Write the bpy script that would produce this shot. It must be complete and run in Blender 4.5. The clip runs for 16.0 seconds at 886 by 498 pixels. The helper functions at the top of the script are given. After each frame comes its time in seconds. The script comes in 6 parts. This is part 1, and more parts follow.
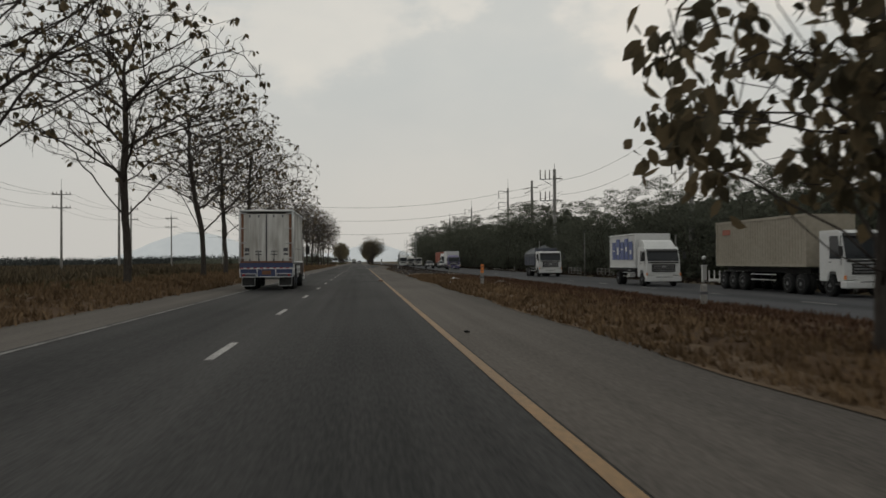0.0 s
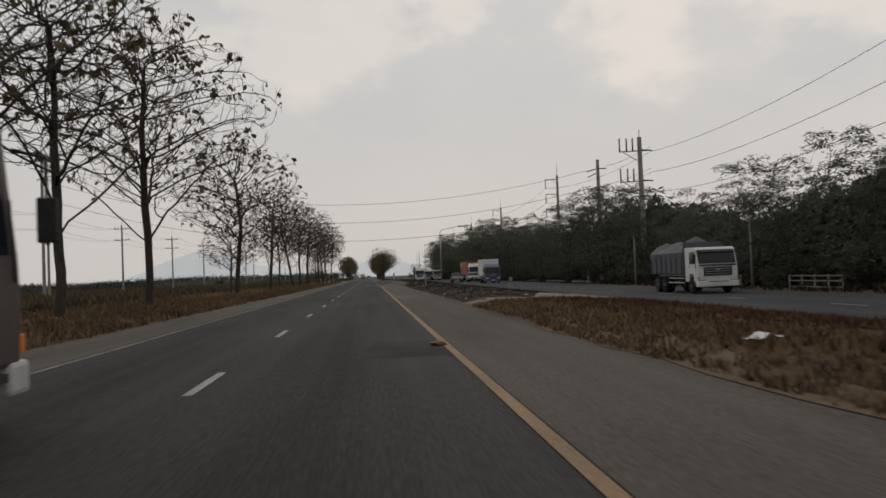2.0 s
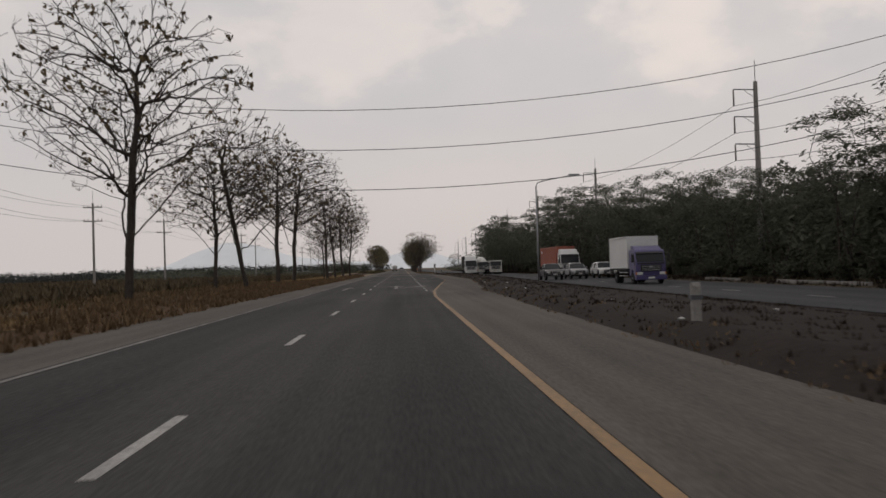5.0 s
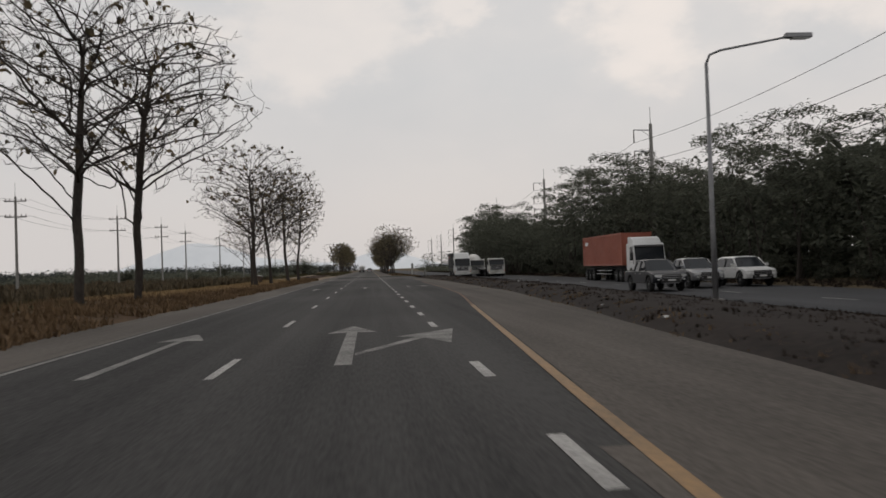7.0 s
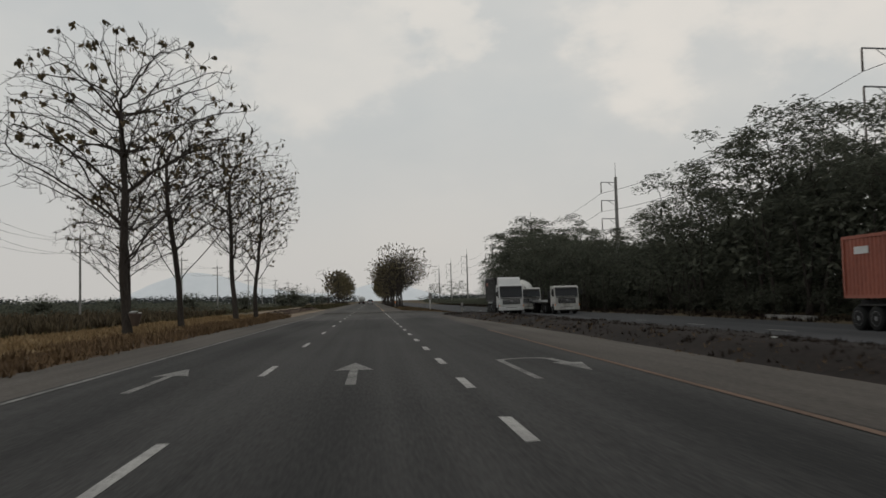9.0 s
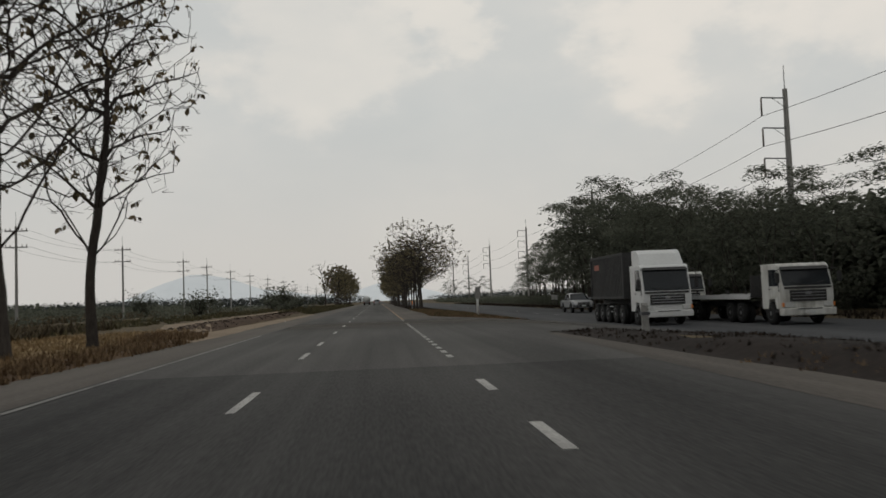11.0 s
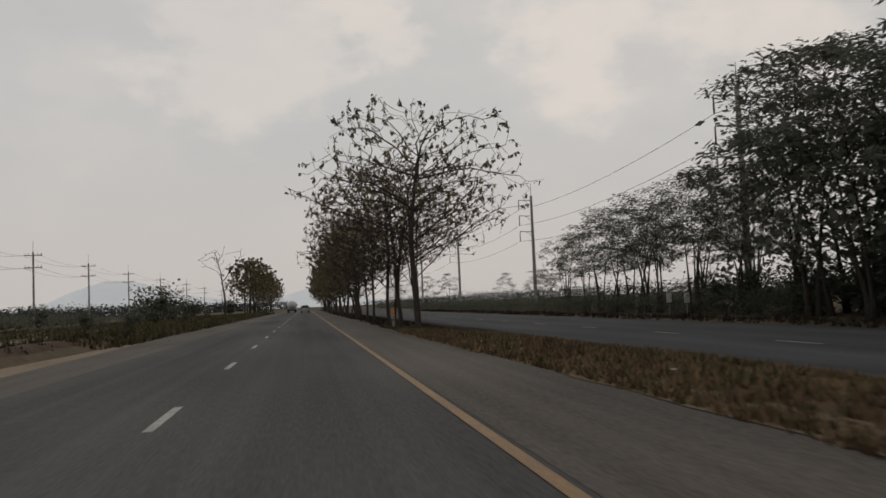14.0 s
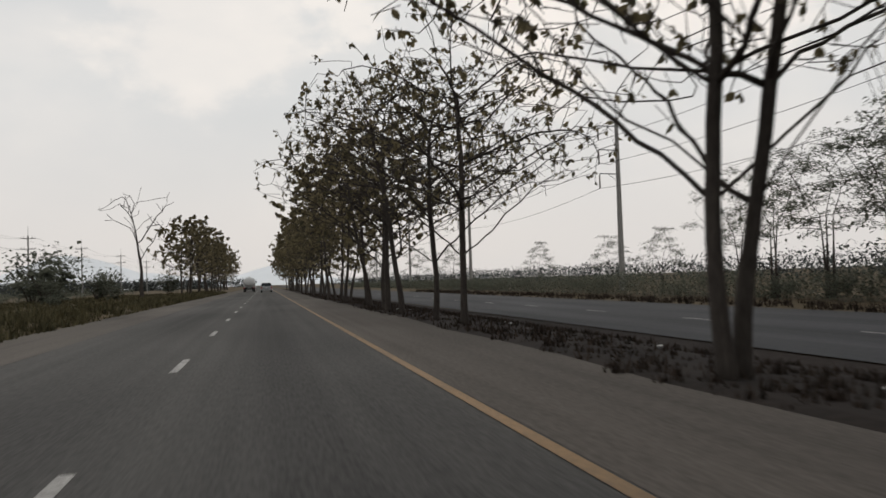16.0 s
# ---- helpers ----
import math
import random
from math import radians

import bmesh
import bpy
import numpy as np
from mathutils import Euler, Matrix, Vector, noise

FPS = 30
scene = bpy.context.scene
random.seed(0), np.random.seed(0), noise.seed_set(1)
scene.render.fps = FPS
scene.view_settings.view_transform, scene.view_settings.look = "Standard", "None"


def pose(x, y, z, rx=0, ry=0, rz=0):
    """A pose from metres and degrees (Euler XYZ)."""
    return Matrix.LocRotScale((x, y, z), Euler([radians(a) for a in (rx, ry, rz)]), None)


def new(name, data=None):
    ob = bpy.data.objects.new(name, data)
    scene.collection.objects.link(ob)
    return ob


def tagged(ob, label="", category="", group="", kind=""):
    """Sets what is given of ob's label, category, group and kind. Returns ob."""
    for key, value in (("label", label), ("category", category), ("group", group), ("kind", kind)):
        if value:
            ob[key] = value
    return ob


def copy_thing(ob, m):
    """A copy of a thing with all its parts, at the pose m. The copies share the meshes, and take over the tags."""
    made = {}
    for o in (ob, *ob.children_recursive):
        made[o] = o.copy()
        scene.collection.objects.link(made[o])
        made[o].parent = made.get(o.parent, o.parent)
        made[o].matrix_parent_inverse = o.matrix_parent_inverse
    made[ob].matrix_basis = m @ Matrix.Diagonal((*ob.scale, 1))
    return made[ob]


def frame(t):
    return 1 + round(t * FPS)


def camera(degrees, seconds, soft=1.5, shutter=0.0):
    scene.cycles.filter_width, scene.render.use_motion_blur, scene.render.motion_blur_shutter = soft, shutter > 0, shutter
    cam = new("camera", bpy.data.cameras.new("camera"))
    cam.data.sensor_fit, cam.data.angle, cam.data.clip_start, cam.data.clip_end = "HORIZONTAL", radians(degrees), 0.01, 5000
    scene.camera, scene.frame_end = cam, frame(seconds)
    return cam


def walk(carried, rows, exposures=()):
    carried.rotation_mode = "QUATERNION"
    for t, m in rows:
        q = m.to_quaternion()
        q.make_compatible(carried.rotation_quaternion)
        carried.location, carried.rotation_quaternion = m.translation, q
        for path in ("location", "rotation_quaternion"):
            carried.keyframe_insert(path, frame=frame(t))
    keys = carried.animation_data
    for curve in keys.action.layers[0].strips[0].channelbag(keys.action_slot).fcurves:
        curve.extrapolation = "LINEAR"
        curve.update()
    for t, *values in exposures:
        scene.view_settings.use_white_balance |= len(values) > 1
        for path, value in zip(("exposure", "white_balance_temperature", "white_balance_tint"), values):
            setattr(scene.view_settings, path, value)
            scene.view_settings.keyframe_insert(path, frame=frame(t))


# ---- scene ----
import collections

cam = camera(55.44, 16.0, soft=1.6, shutter=0.15)
EYE = 1.301
# seconds, x, y, pitch, roll, yaw along the carriageway
PATH = [
    (0.0, 2.009, 19.130, 0.800, 0.349, -5.633),
    (0.5, 2.055, 28.842, 2.035, 1.608, -5.002),
    (1.0, 2.113, 39.067, 2.086, 2.970, -5.521),
    (1.5, 2.122, 48.814, 1.661, 1.619, -5.616),
    (2.0, 2.158, 58.518, 1.666, 2.259, -4.980),
    (2.5, 2.186, 68.590, 2.644, 3.133, -3.572),
    (3.0, 2.197, 78.570, 2.897, 2.413, -4.256),
    (3.5, 2.140, 88.927, 2.088, 2.136, -4.403),
    (4.0, 2.078, 99.207, 1.931, 2.188, -3.691),
    (4.5, 2.068, 109.518, 1.247, 1.742, -2.548),
    (7.0, 2.046, 162.184, 1.194, 1.977, -4.928),
    (7.5, 2.023, 172.954, 1.607, 1.878, -5.029),
    (8.0, 2.022, 183.767, 2.094, 2.275, -5.886),
    (8.5, 2.010, 194.445, 2.531, 1.142, -6.144),
    (9.0, 1.974, 204.954, 3.380, 1.416, -4.883),
    (9.5, 1.926, 216.304, 3.461, 1.387, -4.181),
    (10.0, 1.890, 227.158, 3.119, 2.498, -4.071),
    (12.5, 1.779, 278.603, 3.755, 1.524, -5.169),
    (13.0, 1.799, 289.491, 3.409, 2.049, -5.330),
    (13.5, 1.726, 300.494, 3.377, 3.054, -8.394),
    (14.0, 1.759, 311.203, 3.530, 2.475, -9.280),
    (14.5, 1.663, 321.915, 1.141, 3.274, -11.349),
    (15.0, 1.626, 332.807, 0.869, 3.647, -12.281),
    (15.5, 1.548, 343.684, -0.073, 2.679, -10.618),
    (16.0, 1.396, 354.838, 2.051, 1.869, -11.971),
]
walk(cam, [(t, pose(x, y, EYE, 90 + pitch, roll, yaw)) for t, x, y, pitch, roll, yaw in PATH],
     exposures=((0.0, -0.05, 6570, 4), (2.0, 0.0, 6600, 9), (3.0, -0.12, 6700, 13), (4.5, -0.05, 6650, 13), (7.0, 0.12, 6500, 10), (8.0, 0.12, 6480, 6), (8.5, -0.1, 6450, 6), (9.5, -0.02, 6400, 5), (12.5, 0.0, 6580, 6), (13.5, -0.1, 6580, 8), (14.0, -0.13, 6600, 9), (14.5, 0.16, 6560, 11), (15.5, 0.33, 6520, 10), (16.0, 0.3, 6480, 8)))

# ---- world and sun: hazy, overcast afternoon ----
world = bpy.data.worlds.new("world")
scene.world = world
world.use_nodes = True
wt = world.node_tree
for nd in list(wt.nodes):
    wt.nodes.remove(nd)


def node(tree, kind, operation="", data_type="", interpolation_type=""):
    nd = tree.nodes.new(kind)
    if operation:
        nd.operation = operation
    if data_type:
        nd.data_type = data_type
    if interpolation_type:
        nd.interpolation_type = interpolation_type
    return nd


def ramp(tree, stops, fac):
    nd = node(tree, "ShaderNodeValToRGB")
    els = nd.color_ramp.elements
    els[0].position, els[0].color = stops[0][0], (*stops[0][1], 1)
    els[1].position, els[1].color = stops[-1][0], (*stops[-1][1], 1)
    for pos, col in stops[1:-1]:
        els.new(pos).color = (*col, 1)
    tree.links.new(fac, nd.inputs[0])
    return nd.outputs[0]


SUN_HEIGHT, SUN_TURN = 38.0, 8.0
sky = node(wt, "ShaderNodeTexSky")
sky.sky_type, sky.sun_disc = "NISHITA", False
sky.sun_elevation, sky.sun_rotation = radians(SUN_HEIGHT), radians(SUN_TURN)
sky.air_density, sky.dust_density, sky.ozone_density = 1.0, 4.0, 1.0
skyback = node(wt, "ShaderNodeBackground")
skyback.inputs[1].default_value = 0.06
wt.links.new(sky.outputs[0], skyback.inputs[0])
coord = node(wt, "ShaderNodeTexCoord")
squash = node(wt, "ShaderNodeMapping")
squash.inputs["Scale"].default_value = (1.0, 1.0, 1.7)
squash.inputs["Location"].default_value = (0.35, 0.1, 0.2)
wt.links.new(coord.outputs["Generated"], squash.inputs[0])


def wmath(op, a, b):
    nd = node(wt, "ShaderNodeMath", operation=op)
    for k, v in enumerate((a, b)):
        if isinstance(v, (int, float)):
            nd.inputs[k].default_value = v
        else:
            wt.links.new(v, nd.inputs[k])
    return nd.outputs[0]


def wnoise(scale, detail, rough):
    nd = node(wt, "ShaderNodeTexNoise")
    nd.inputs["Scale"].default_value, nd.inputs["Detail"].default_value, nd.inputs["Roughness"].default_value = scale, detail, rough
    wt.links.new(squash.outputs[0], nd.inputs["Vector"])
    return nd.outputs[0]


def toward(turn, height):
    """The cosine between a direction of the sky and the given one (degrees right of the road, degrees up)."""
    d = node(wt, "ShaderNodeVectorMath", operation="DOT_PRODUCT")
    a, e = radians(turn), radians(height)
    d.inputs[1].default_value = (math.sin(a) * math.cos(e), math.cos(a) * math.cos(e), math.sin(e))
    wt.links.new(coord.outputs["Generated"], d.inputs[0])
    return d.outputs["Value"]


wisps = wnoise(8.0, 5, 0.55)
broad = wnoise(2.6, 4, 0.5)
banks = None
for turn, height, wide in ((-3, 17.5, 8.0), (6, 19, 4.0), (19, 17, 6.0), (31, 18, 7.0), (-32, 20, 9.0), (48, 22, 9.0), (-16, 30, 9.0), (12, 33, 10.0), (70, 25, 12.0), (-70, 28, 12.0)):
    bank = node(wt, "ShaderNodeMapRange", interpolation_type="SMOOTHSTEP")
    bank.inputs["From Min"].default_value, bank.inputs["From Max"].default_value = math.cos(radians(wide)), 1.0
    wt.links.new(wmath("ADD", toward(turn, height), wmath("MULTIPLY", wmath("SUBTRACT", wisps, 0.5), 0.03 * wide / 7)), bank.inputs["Value"])
    banks = bank.outputs[0] if banks is None else wmath("MAXIMUM", banks, bank.outputs[0])
level = wmath("ADD", wmath("MULTIPLY", banks, 0.17), wmath("ADD", wmath("MULTIPLY", broad, 0.62), wmath("MULTIPLY", wisps, 0.22)))
cover = ramp(wt, [(0.22, (0.50, 0.515, 0.53)), (0.40, (0.57, 0.566, 0.568)), (0.61, (0.715, 0.67, 0.638)), (0.82, (0.83, 0.75, 0.695))], level)
split = node(wt, "ShaderNodeSeparateXYZ")
wt.links.new(coord.outputs["Generated"], split.inputs[0])
low = ramp(wt, [(0.0, (1, 1, 1)), (0.06, (0.85, 0.85, 0.85)), (0.22, (0, 0, 0))], split.outputs[2])
haze = node(wt, "ShaderNodeMix", data_type="RGBA")
haze.inputs[7].default_value = (0.608, 0.573, 0.558, 1)
wt.links.new(low, haze.inputs[0])
wt.links.new(cover, haze.inputs[6])
glow = node(wt, "ShaderNodeMapRange")
glow.inputs["From Min"].default_value, glow.inputs["From Max"].default_value = -0.6, 0.93
glow.inputs["To Min"].default_value, glow.inputs["To Max"].default_value = 1.05, 1.0
wt.links.new(toward(-SUN_TURN, 12), glow.inputs["Value"])
cloudback = node(wt, "ShaderNodeBackground")
wt.links.new(glow.outputs[0], cloudback.inputs[1])
wt.links.new(haze.outputs[2], cloudback.inputs[0])
both = node(wt, "ShaderNodeMixShader")
both.inputs[0].default_value = 0.95
wt.links.new(skyback.outputs[0], both.inputs[1])
wt.links.new(cloudback.outputs[0], both.inputs[2])
wout = node(wt, "ShaderNodeOutputWorld")
wt.links.new(both.outputs[0], wout.inputs[0])
sun = new("sun", bpy.data.lights.new("sun", "SUN"))
sun.data.energy, sun.data.angle, sun.data.color = 0.35, radians(25), (1.0, 0.94, 0.86)
sun.rotation_euler = Euler((radians(90 - SUN_HEIGHT), 0, radians(180 + SUN_TURN)))

# ---- materials ----


def surf(name, dark, light, big=0.4, small=14.0, rough=0.85, bump=0.25, metal=0.0, vary=0.0, spread=0.35, stretch=(1, 1, 1), lanes=None, thin=0.0):
    """Two-scale mottled surface in metres, between two base colours; vary: how much each piece differs."""
    mt = bpy.data.materials.new(name)
    mt.use_nodes = True
    tr = mt.node_tree
    bs = tr.nodes["Principled BSDF"]
    pos = node(tr, "ShaderNodeTexCoord")
    mp = node(tr, "ShaderNodeMapping")
    mp.inputs["Scale"].default_value = stretch
    tr.links.new(pos.outputs["Object"], mp.inputs[0])
    n1, n2 = node(tr, "ShaderNodeTexNoise"), node(tr, "ShaderNodeTexNoise")
    n1.inputs["Scale"].default_value, n1.inputs["Detail"].default_value = big, 3
    n2.inputs["Scale"].default_value, n2.inputs["Detail"].default_value = small, 3
    tr.links.new(mp.outputs[0], n1.inputs[0])
    tr.links.new(mp.outputs[0], n2.inputs[0])
    add = node(tr, "ShaderNodeMath", operation="MULTIPLY_ADD")
    add.inputs[1].default_value = 0.55
    tr.links.new(n2.outputs[0], add.inputs[0])
    half = node(tr, "ShaderNodeMath", operation="MULTIPLY")
    half.inputs[1].default_value = 0.45
    tr.links.new(n1.outputs[0], half.inputs[0])
    tr.links.new(half.outputs[0], add.inputs[2])
    fac = add.outputs[0]

    def maths(op, a, b, c=0.0):
        nd = node(tr, "ShaderNodeMath", operation=op)
        for k, v in enumerate((a, b, c)):
            if isinstance(v, (int, float)):
                nd.inputs[k].default_value = v
            else:
                tr.links.new(v, nd.inputs[k])
        return nd.outputs[0]

    if lanes:  # tyre wear along the lanes (middle line, lane width), long seams and broad uneven patches
        axes = node(tr, "ShaderNodeSeparateXYZ")
        tr.links.new(pos.outputs["Object"], axes.inputs[0])
        broad_, seams = node(tr, "ShaderNodeTexNoise"), node(tr, "ShaderNodeTexNoise")
        for nz, sc, st in ((broad_, 0.22, (1, 0.35, 1)), (seams, 2.6, (1, 0.012, 1))):
            m2 = node(tr, "ShaderNodeMapping")
            m2.inputs["Scale"].default_value = st
            tr.links.new(pos.outputs["Object"], m2.inputs[0])
            tr.links.new(m2.outputs[0], nz.inputs[0])
            nz.inputs["Scale"].default_value, nz.inputs["Detail"].default_value = sc, 3
        wob = maths("MULTIPLY_ADD", broad_.outputs[0], 0.9, axes.outputs[0])
        wave = maths("COSINE", maths("MULTIPLY", maths("SUBTRACT", wob, lanes[0] + 0.45), 2 * math.pi / lanes[1]), 0.0)
        fac = maths("MULTIPLY_ADD", wave, 0.06, fac)
        fac = maths("MULTIPLY_ADD", maths("SUBTRACT", broad_.outputs[0], 0.5), 0.45, fac)
        fac = maths("MULTIPLY_ADD", maths("SUBTRACT", seams.outputs[0], 0.5), 0.40, fac)
    if vary:
        info = node(tr, "ShaderNodeNewGeometry") if vary < 0 else node(tr, "ShaderNodeObjectInfo")
        rnd = info.outputs["Random Per Island"] if vary < 0 else info.outputs["Random"]
        sh = node(tr, "ShaderNodeMath", operation="MULTIPLY_ADD")
        sh.inputs[1].default_value, sh.inputs[2].default_value = abs(vary), -abs(vary) / 2
        tr.links.new(rnd, sh.inputs[0])
        sm = node(tr, "ShaderNodeMath", operation="ADD")
        tr.links.new(fac, sm.inputs[0])
        tr.links.new(sh.outputs[0], sm.inputs[1])
        fac = sm.outputs[0]
    colour = ramp(tr, [(0.5 - spread / 2, dark), (0.5 + spread / 2, light)], fac)
    tr.links.new(colour, bs.inputs["Base Color"])
    if thin:  # light passing through the blade
        glow_ = node(tr, "ShaderNodeBsdfTranslucent")
        two = node(tr, "ShaderNodeMixShader")
        two.inputs[0].default_value = thin
        tr.links.new(colour, glow_.inputs[0])
        tr.links.new(bs.outputs[0], two.inputs[1])
        tr.links.new(glow_.outputs[0], two.inputs[2])
        tr.links.new(two.outputs[0], tr.nodes["Material Output"].inputs[0])
    bs.inputs["Roughness"].default_value, bs.inputs["Metallic"].default_value = rough, metal
    if rough >= 0.9:
        bs.inputs["Specular IOR Level"].default_value = 0.12
    if bump:
        bp = node(tr, "ShaderNodeBump")
        bp.inputs["Strength"].default_value, bp.inputs["Distance"].default_value = bump, 0.02
        tr.links.new(n2.outputs[0], bp.inputs["Height"])
        tr.links.new(bp.outputs[0], bs.inputs["Normal"])
    return mt


ASPHALT = surf("asphalt", (0.019, 0.019, 0.019), (0.056, 0.0545, 0.053), 0.5, 30, 0.92, 0.5, spread=0.42, stretch=(1, 0.10, 1), lanes=(0.0, 3.5))
OLDASPHALT = surf("older_asphalt", (0.036, 0.0352, 0.0345), (0.086, 0.083, 0.079), 0.5, 30, 0.92, 0.5, spread=0.42, stretch=(1, 0.10, 1), lanes=(0.0, 3.5))
FARASPHALT = surf("bluish_asphalt", (0.03, 0.031, 0.034), (0.066, 0.067, 0.071), 0.5, 30, 0.92, 0.5, spread=0.42, stretch=(1, 0.10, 1), lanes=(17.6, 3.5))
SHOULDER = surf("shoulder_asphalt", (0.053, 0.047, 0.042), (0.118, 0.104, 0.092), 0.4, 24, 0.95, 0.4, spread=0.42, stretch=(1, 0.2, 1), lanes=(3.2, 7.0))
PATCH = surf("fresh_asphalt", (0.019, 0.019, 0.019), (0.052, 0.051, 0.05), 0.6, 40, 0.95, 0.3)
WHITELINE = surf("worn_white_paint", (0.14, 0.135, 0.13), (0.38, 0.37, 0.35), 1.2, 20, 0.75, 0.2, spread=0.25)
FADEDWHITE = surf("faded_white_paint", (0.085, 0.083, 0.08), (0.26, 0.253, 0.24), 1.2, 20, 0.9, 0.2, spread=0.25)
YELLOWLINE = surf("worn_yellow_paint", (0.12, 0.075, 0.035), (0.26, 0.15, 0.058), 0.5, 16, 0.75, 0.2, spread=0.3)
EARTH = surf("dry_ground", (0.04, 0.032, 0.02), (0.12, 0.09, 0.052), 0.08, 3, 1.0, 0.6, spread=0.4)
BURNTSHADE = surf("burnt_and_shaded_verge", (0.010, 0.0083, 0.0076), (0.028, 0.0215, 0.0185), 0.3, 6, 1.0, 0.35)
SAND = surf("sandy_track", (0.14, 0.105, 0.075), (0.25, 0.195, 0.14), 0.2, 5, 1.0, 0.5)
BARK = surf("teak_bark", (0.03, 0.026, 0.023), (0.076, 0.065, 0.057), 1.5, 18, 1.0, 0.6, stretch=(1, 1, 0.25))
TEAKLEAF = surf("dry_teak_leaf", (0.06, 0.052, 0.034), (0.15, 0.115, 0.068), 0.6, 5, 0.95, 0.0, vary=-0.5, thin=0.35)
GREENTEAK = surf("green_teak_leaf", (0.085, 0.076, 0.048), (0.20, 0.165, 0.095), 0.5, 5, 0.95, 0.0, vary=-0.5, thin=0.4)
WOODLEAF = surf("dark_foliage", (0.07, 0.076, 0.06), (0.135, 0.142, 0.108), 0.4, 3, 0.95, 0.0, vary=-0.4, thin=0.5)
STRAW = surf("dry_grass", (0.088, 0.058, 0.034), (0.18, 0.12, 0.068), 0.25, 2, 0.95, 0.0, vary=-0.25)
RUSSET = surf("russet_grass", (0.05, 0.029, 0.019), (0.105, 0.06, 0.036), 0.25, 2, 0.95, 0.0, vary=-0.25)
GREENGRASS = surf("green_grass", (0.042, 0.039, 0.021), (0.105, 0.09, 0.048), 0.25, 2, 0.95, 0.0, vary=-0.4)
PALESTRAW = surf("pale_straw", (0.146, 0.099, 0.052), (0.318, 0.228, 0.125), 0.25, 2, 0.95, 0.0, vary=-0.4)
DARKGRASS = surf("scorched_and_dark_grass", (0.015, 0.0115, 0.0095), (0.042, 0.031, 0.024), 0.25, 2, 0.95, 0.0, vary=-0.4)
CONCRETE = surf("concrete", (0.17, 0.165, 0.155), (0.29, 0.28, 0.265), 0.7, 20, 0.9, 0.3)
STEEL = surf("galvanised_steel", (0.16, 0.16, 0.165), (0.26, 0.26, 0.265), 1.0, 30, 0.5, 0.1, metal=0.6)
WIRE = surf("cable", (0.05, 0.05, 0.052), (0.08, 0.08, 0.082), 1, 10, 0.7, 0.0)
PORCELAIN = surf("insulator", (0.10, 0.085, 0.075), (0.2, 0.17, 0.15), 2, 12, 0.35, 0.0)
MOUNTAIN = surf("haze_glow_hills", (0.20, 0.21, 0.22), (0.26, 0.265, 0.27), 0.004, 0.02, 1.0, 0.0)
MOUNTAIN.node_tree.nodes["Principled BSDF"].inputs["Emission Color"].default_value = (0.50, 0.51, 0.525, 1)  # the hills glow to imitate haze hanging before them
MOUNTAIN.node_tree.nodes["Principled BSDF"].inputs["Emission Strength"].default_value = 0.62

# ---- mesh helpers ----


def mesh_object(name, verts, faces, material, parent=None, label="", smooth=False):
    me = bpy.data.meshes.new(name)
    me.from_pydata(verts, [], faces)
    me.materials.append(material)
    if smooth:
        me.polygons.foreach_set("use_smooth", [True] * len(me.polygons))
    me.update()
    ob = new(name, me)
    if parent is not None:
        ob.parent = parent
    if label:
        ob["label"] = label
    return ob


def part(name, bm, material, parent=None, label="", smooth=False):
    me = bpy.data.meshes.new(name)
    bm.normal_update()
    bm.to_mesh(me)
    bm.free()
    me.materials.append(material)
    if smooth:
        me.polygons.foreach_set("use_smooth", [True] * len(me.polygons))
    ob = new(name, me)
    if parent is not None:
        ob.parent = parent
    if label:
        ob["label"] = label
    return ob


def add_box(bm, x0, y0, z0, x1, y1, z1, bevel=0.0):
    got = bmesh.ops.create_cube(bm, size=1.0, matrix=Matrix.Translation(((x0 + x1) / 2, (y0 + y1) / 2, (z0 + z1) / 2)) @ Matrix.Diagonal((abs(x1 - x0), abs(y1 - y0), abs(z1 - z0), 1)))
    if bevel:
        edges = list({e for v in got["verts"] for e in v.link_edges})
        bmesh.ops.bevel(bm, geom=edges, offset=bevel, segments=2, affect="EDGES", profile=0.6)
    return bm


def box(x0, y0, z0, x1, y1, z1, bevel=0.0):
    return add_box(bmesh.new(), x0, y0, z0, x1, y1, z1, bevel)


def add_tube(verts, faces, pts, radii, sides=5):
    """Appends a tapered tube along pts to the lists."""
    base = len(verts)
    up = Vector((0.13, 0.27, 0.95))
    for i, p in enumerate(pts):
        d = (pts[min(i + 1, len(pts) - 1)] - pts[max(i - 1, 0)]).normalized()
        a = d.cross(up)
        a = a.normalized() if a.length > 0.05 else d.cross(Vector((1, 0, 0))).normalized()
        b = d.cross(a)
        for k in range(sides):
            ang = 2 * math.pi * k / sides
            verts.append(p + (a * math.cos(ang) + b * math.sin(ang)) * radii[i])
    for i in range(len(pts) - 1):
        for k in range(sides):
            k2 = (k + 1) % sides
            faces.append((base + i * sides + k, base + i * sides + k2, base + (i + 1) * sides + k2, base + (i + 1) * sides + k))
    faces.append(tuple(base + k for k in range(sides))[::-1])
    faces.append(tuple(base + (len(pts) - 1) * sides + k for k in range(sides)))


def tube(name, pts, radius, material, parent=None, label="", sides=8):
    verts, faces = [], []
    add_tube(verts, faces, [Vector(p) for p in pts], [radius] * len(pts) if not isinstance(radius, (list, tuple)) else radius, sides)
    return mesh_object(name, verts, faces, material, parent, label, smooth=True)


# ---- the ground and the two carriageways ----


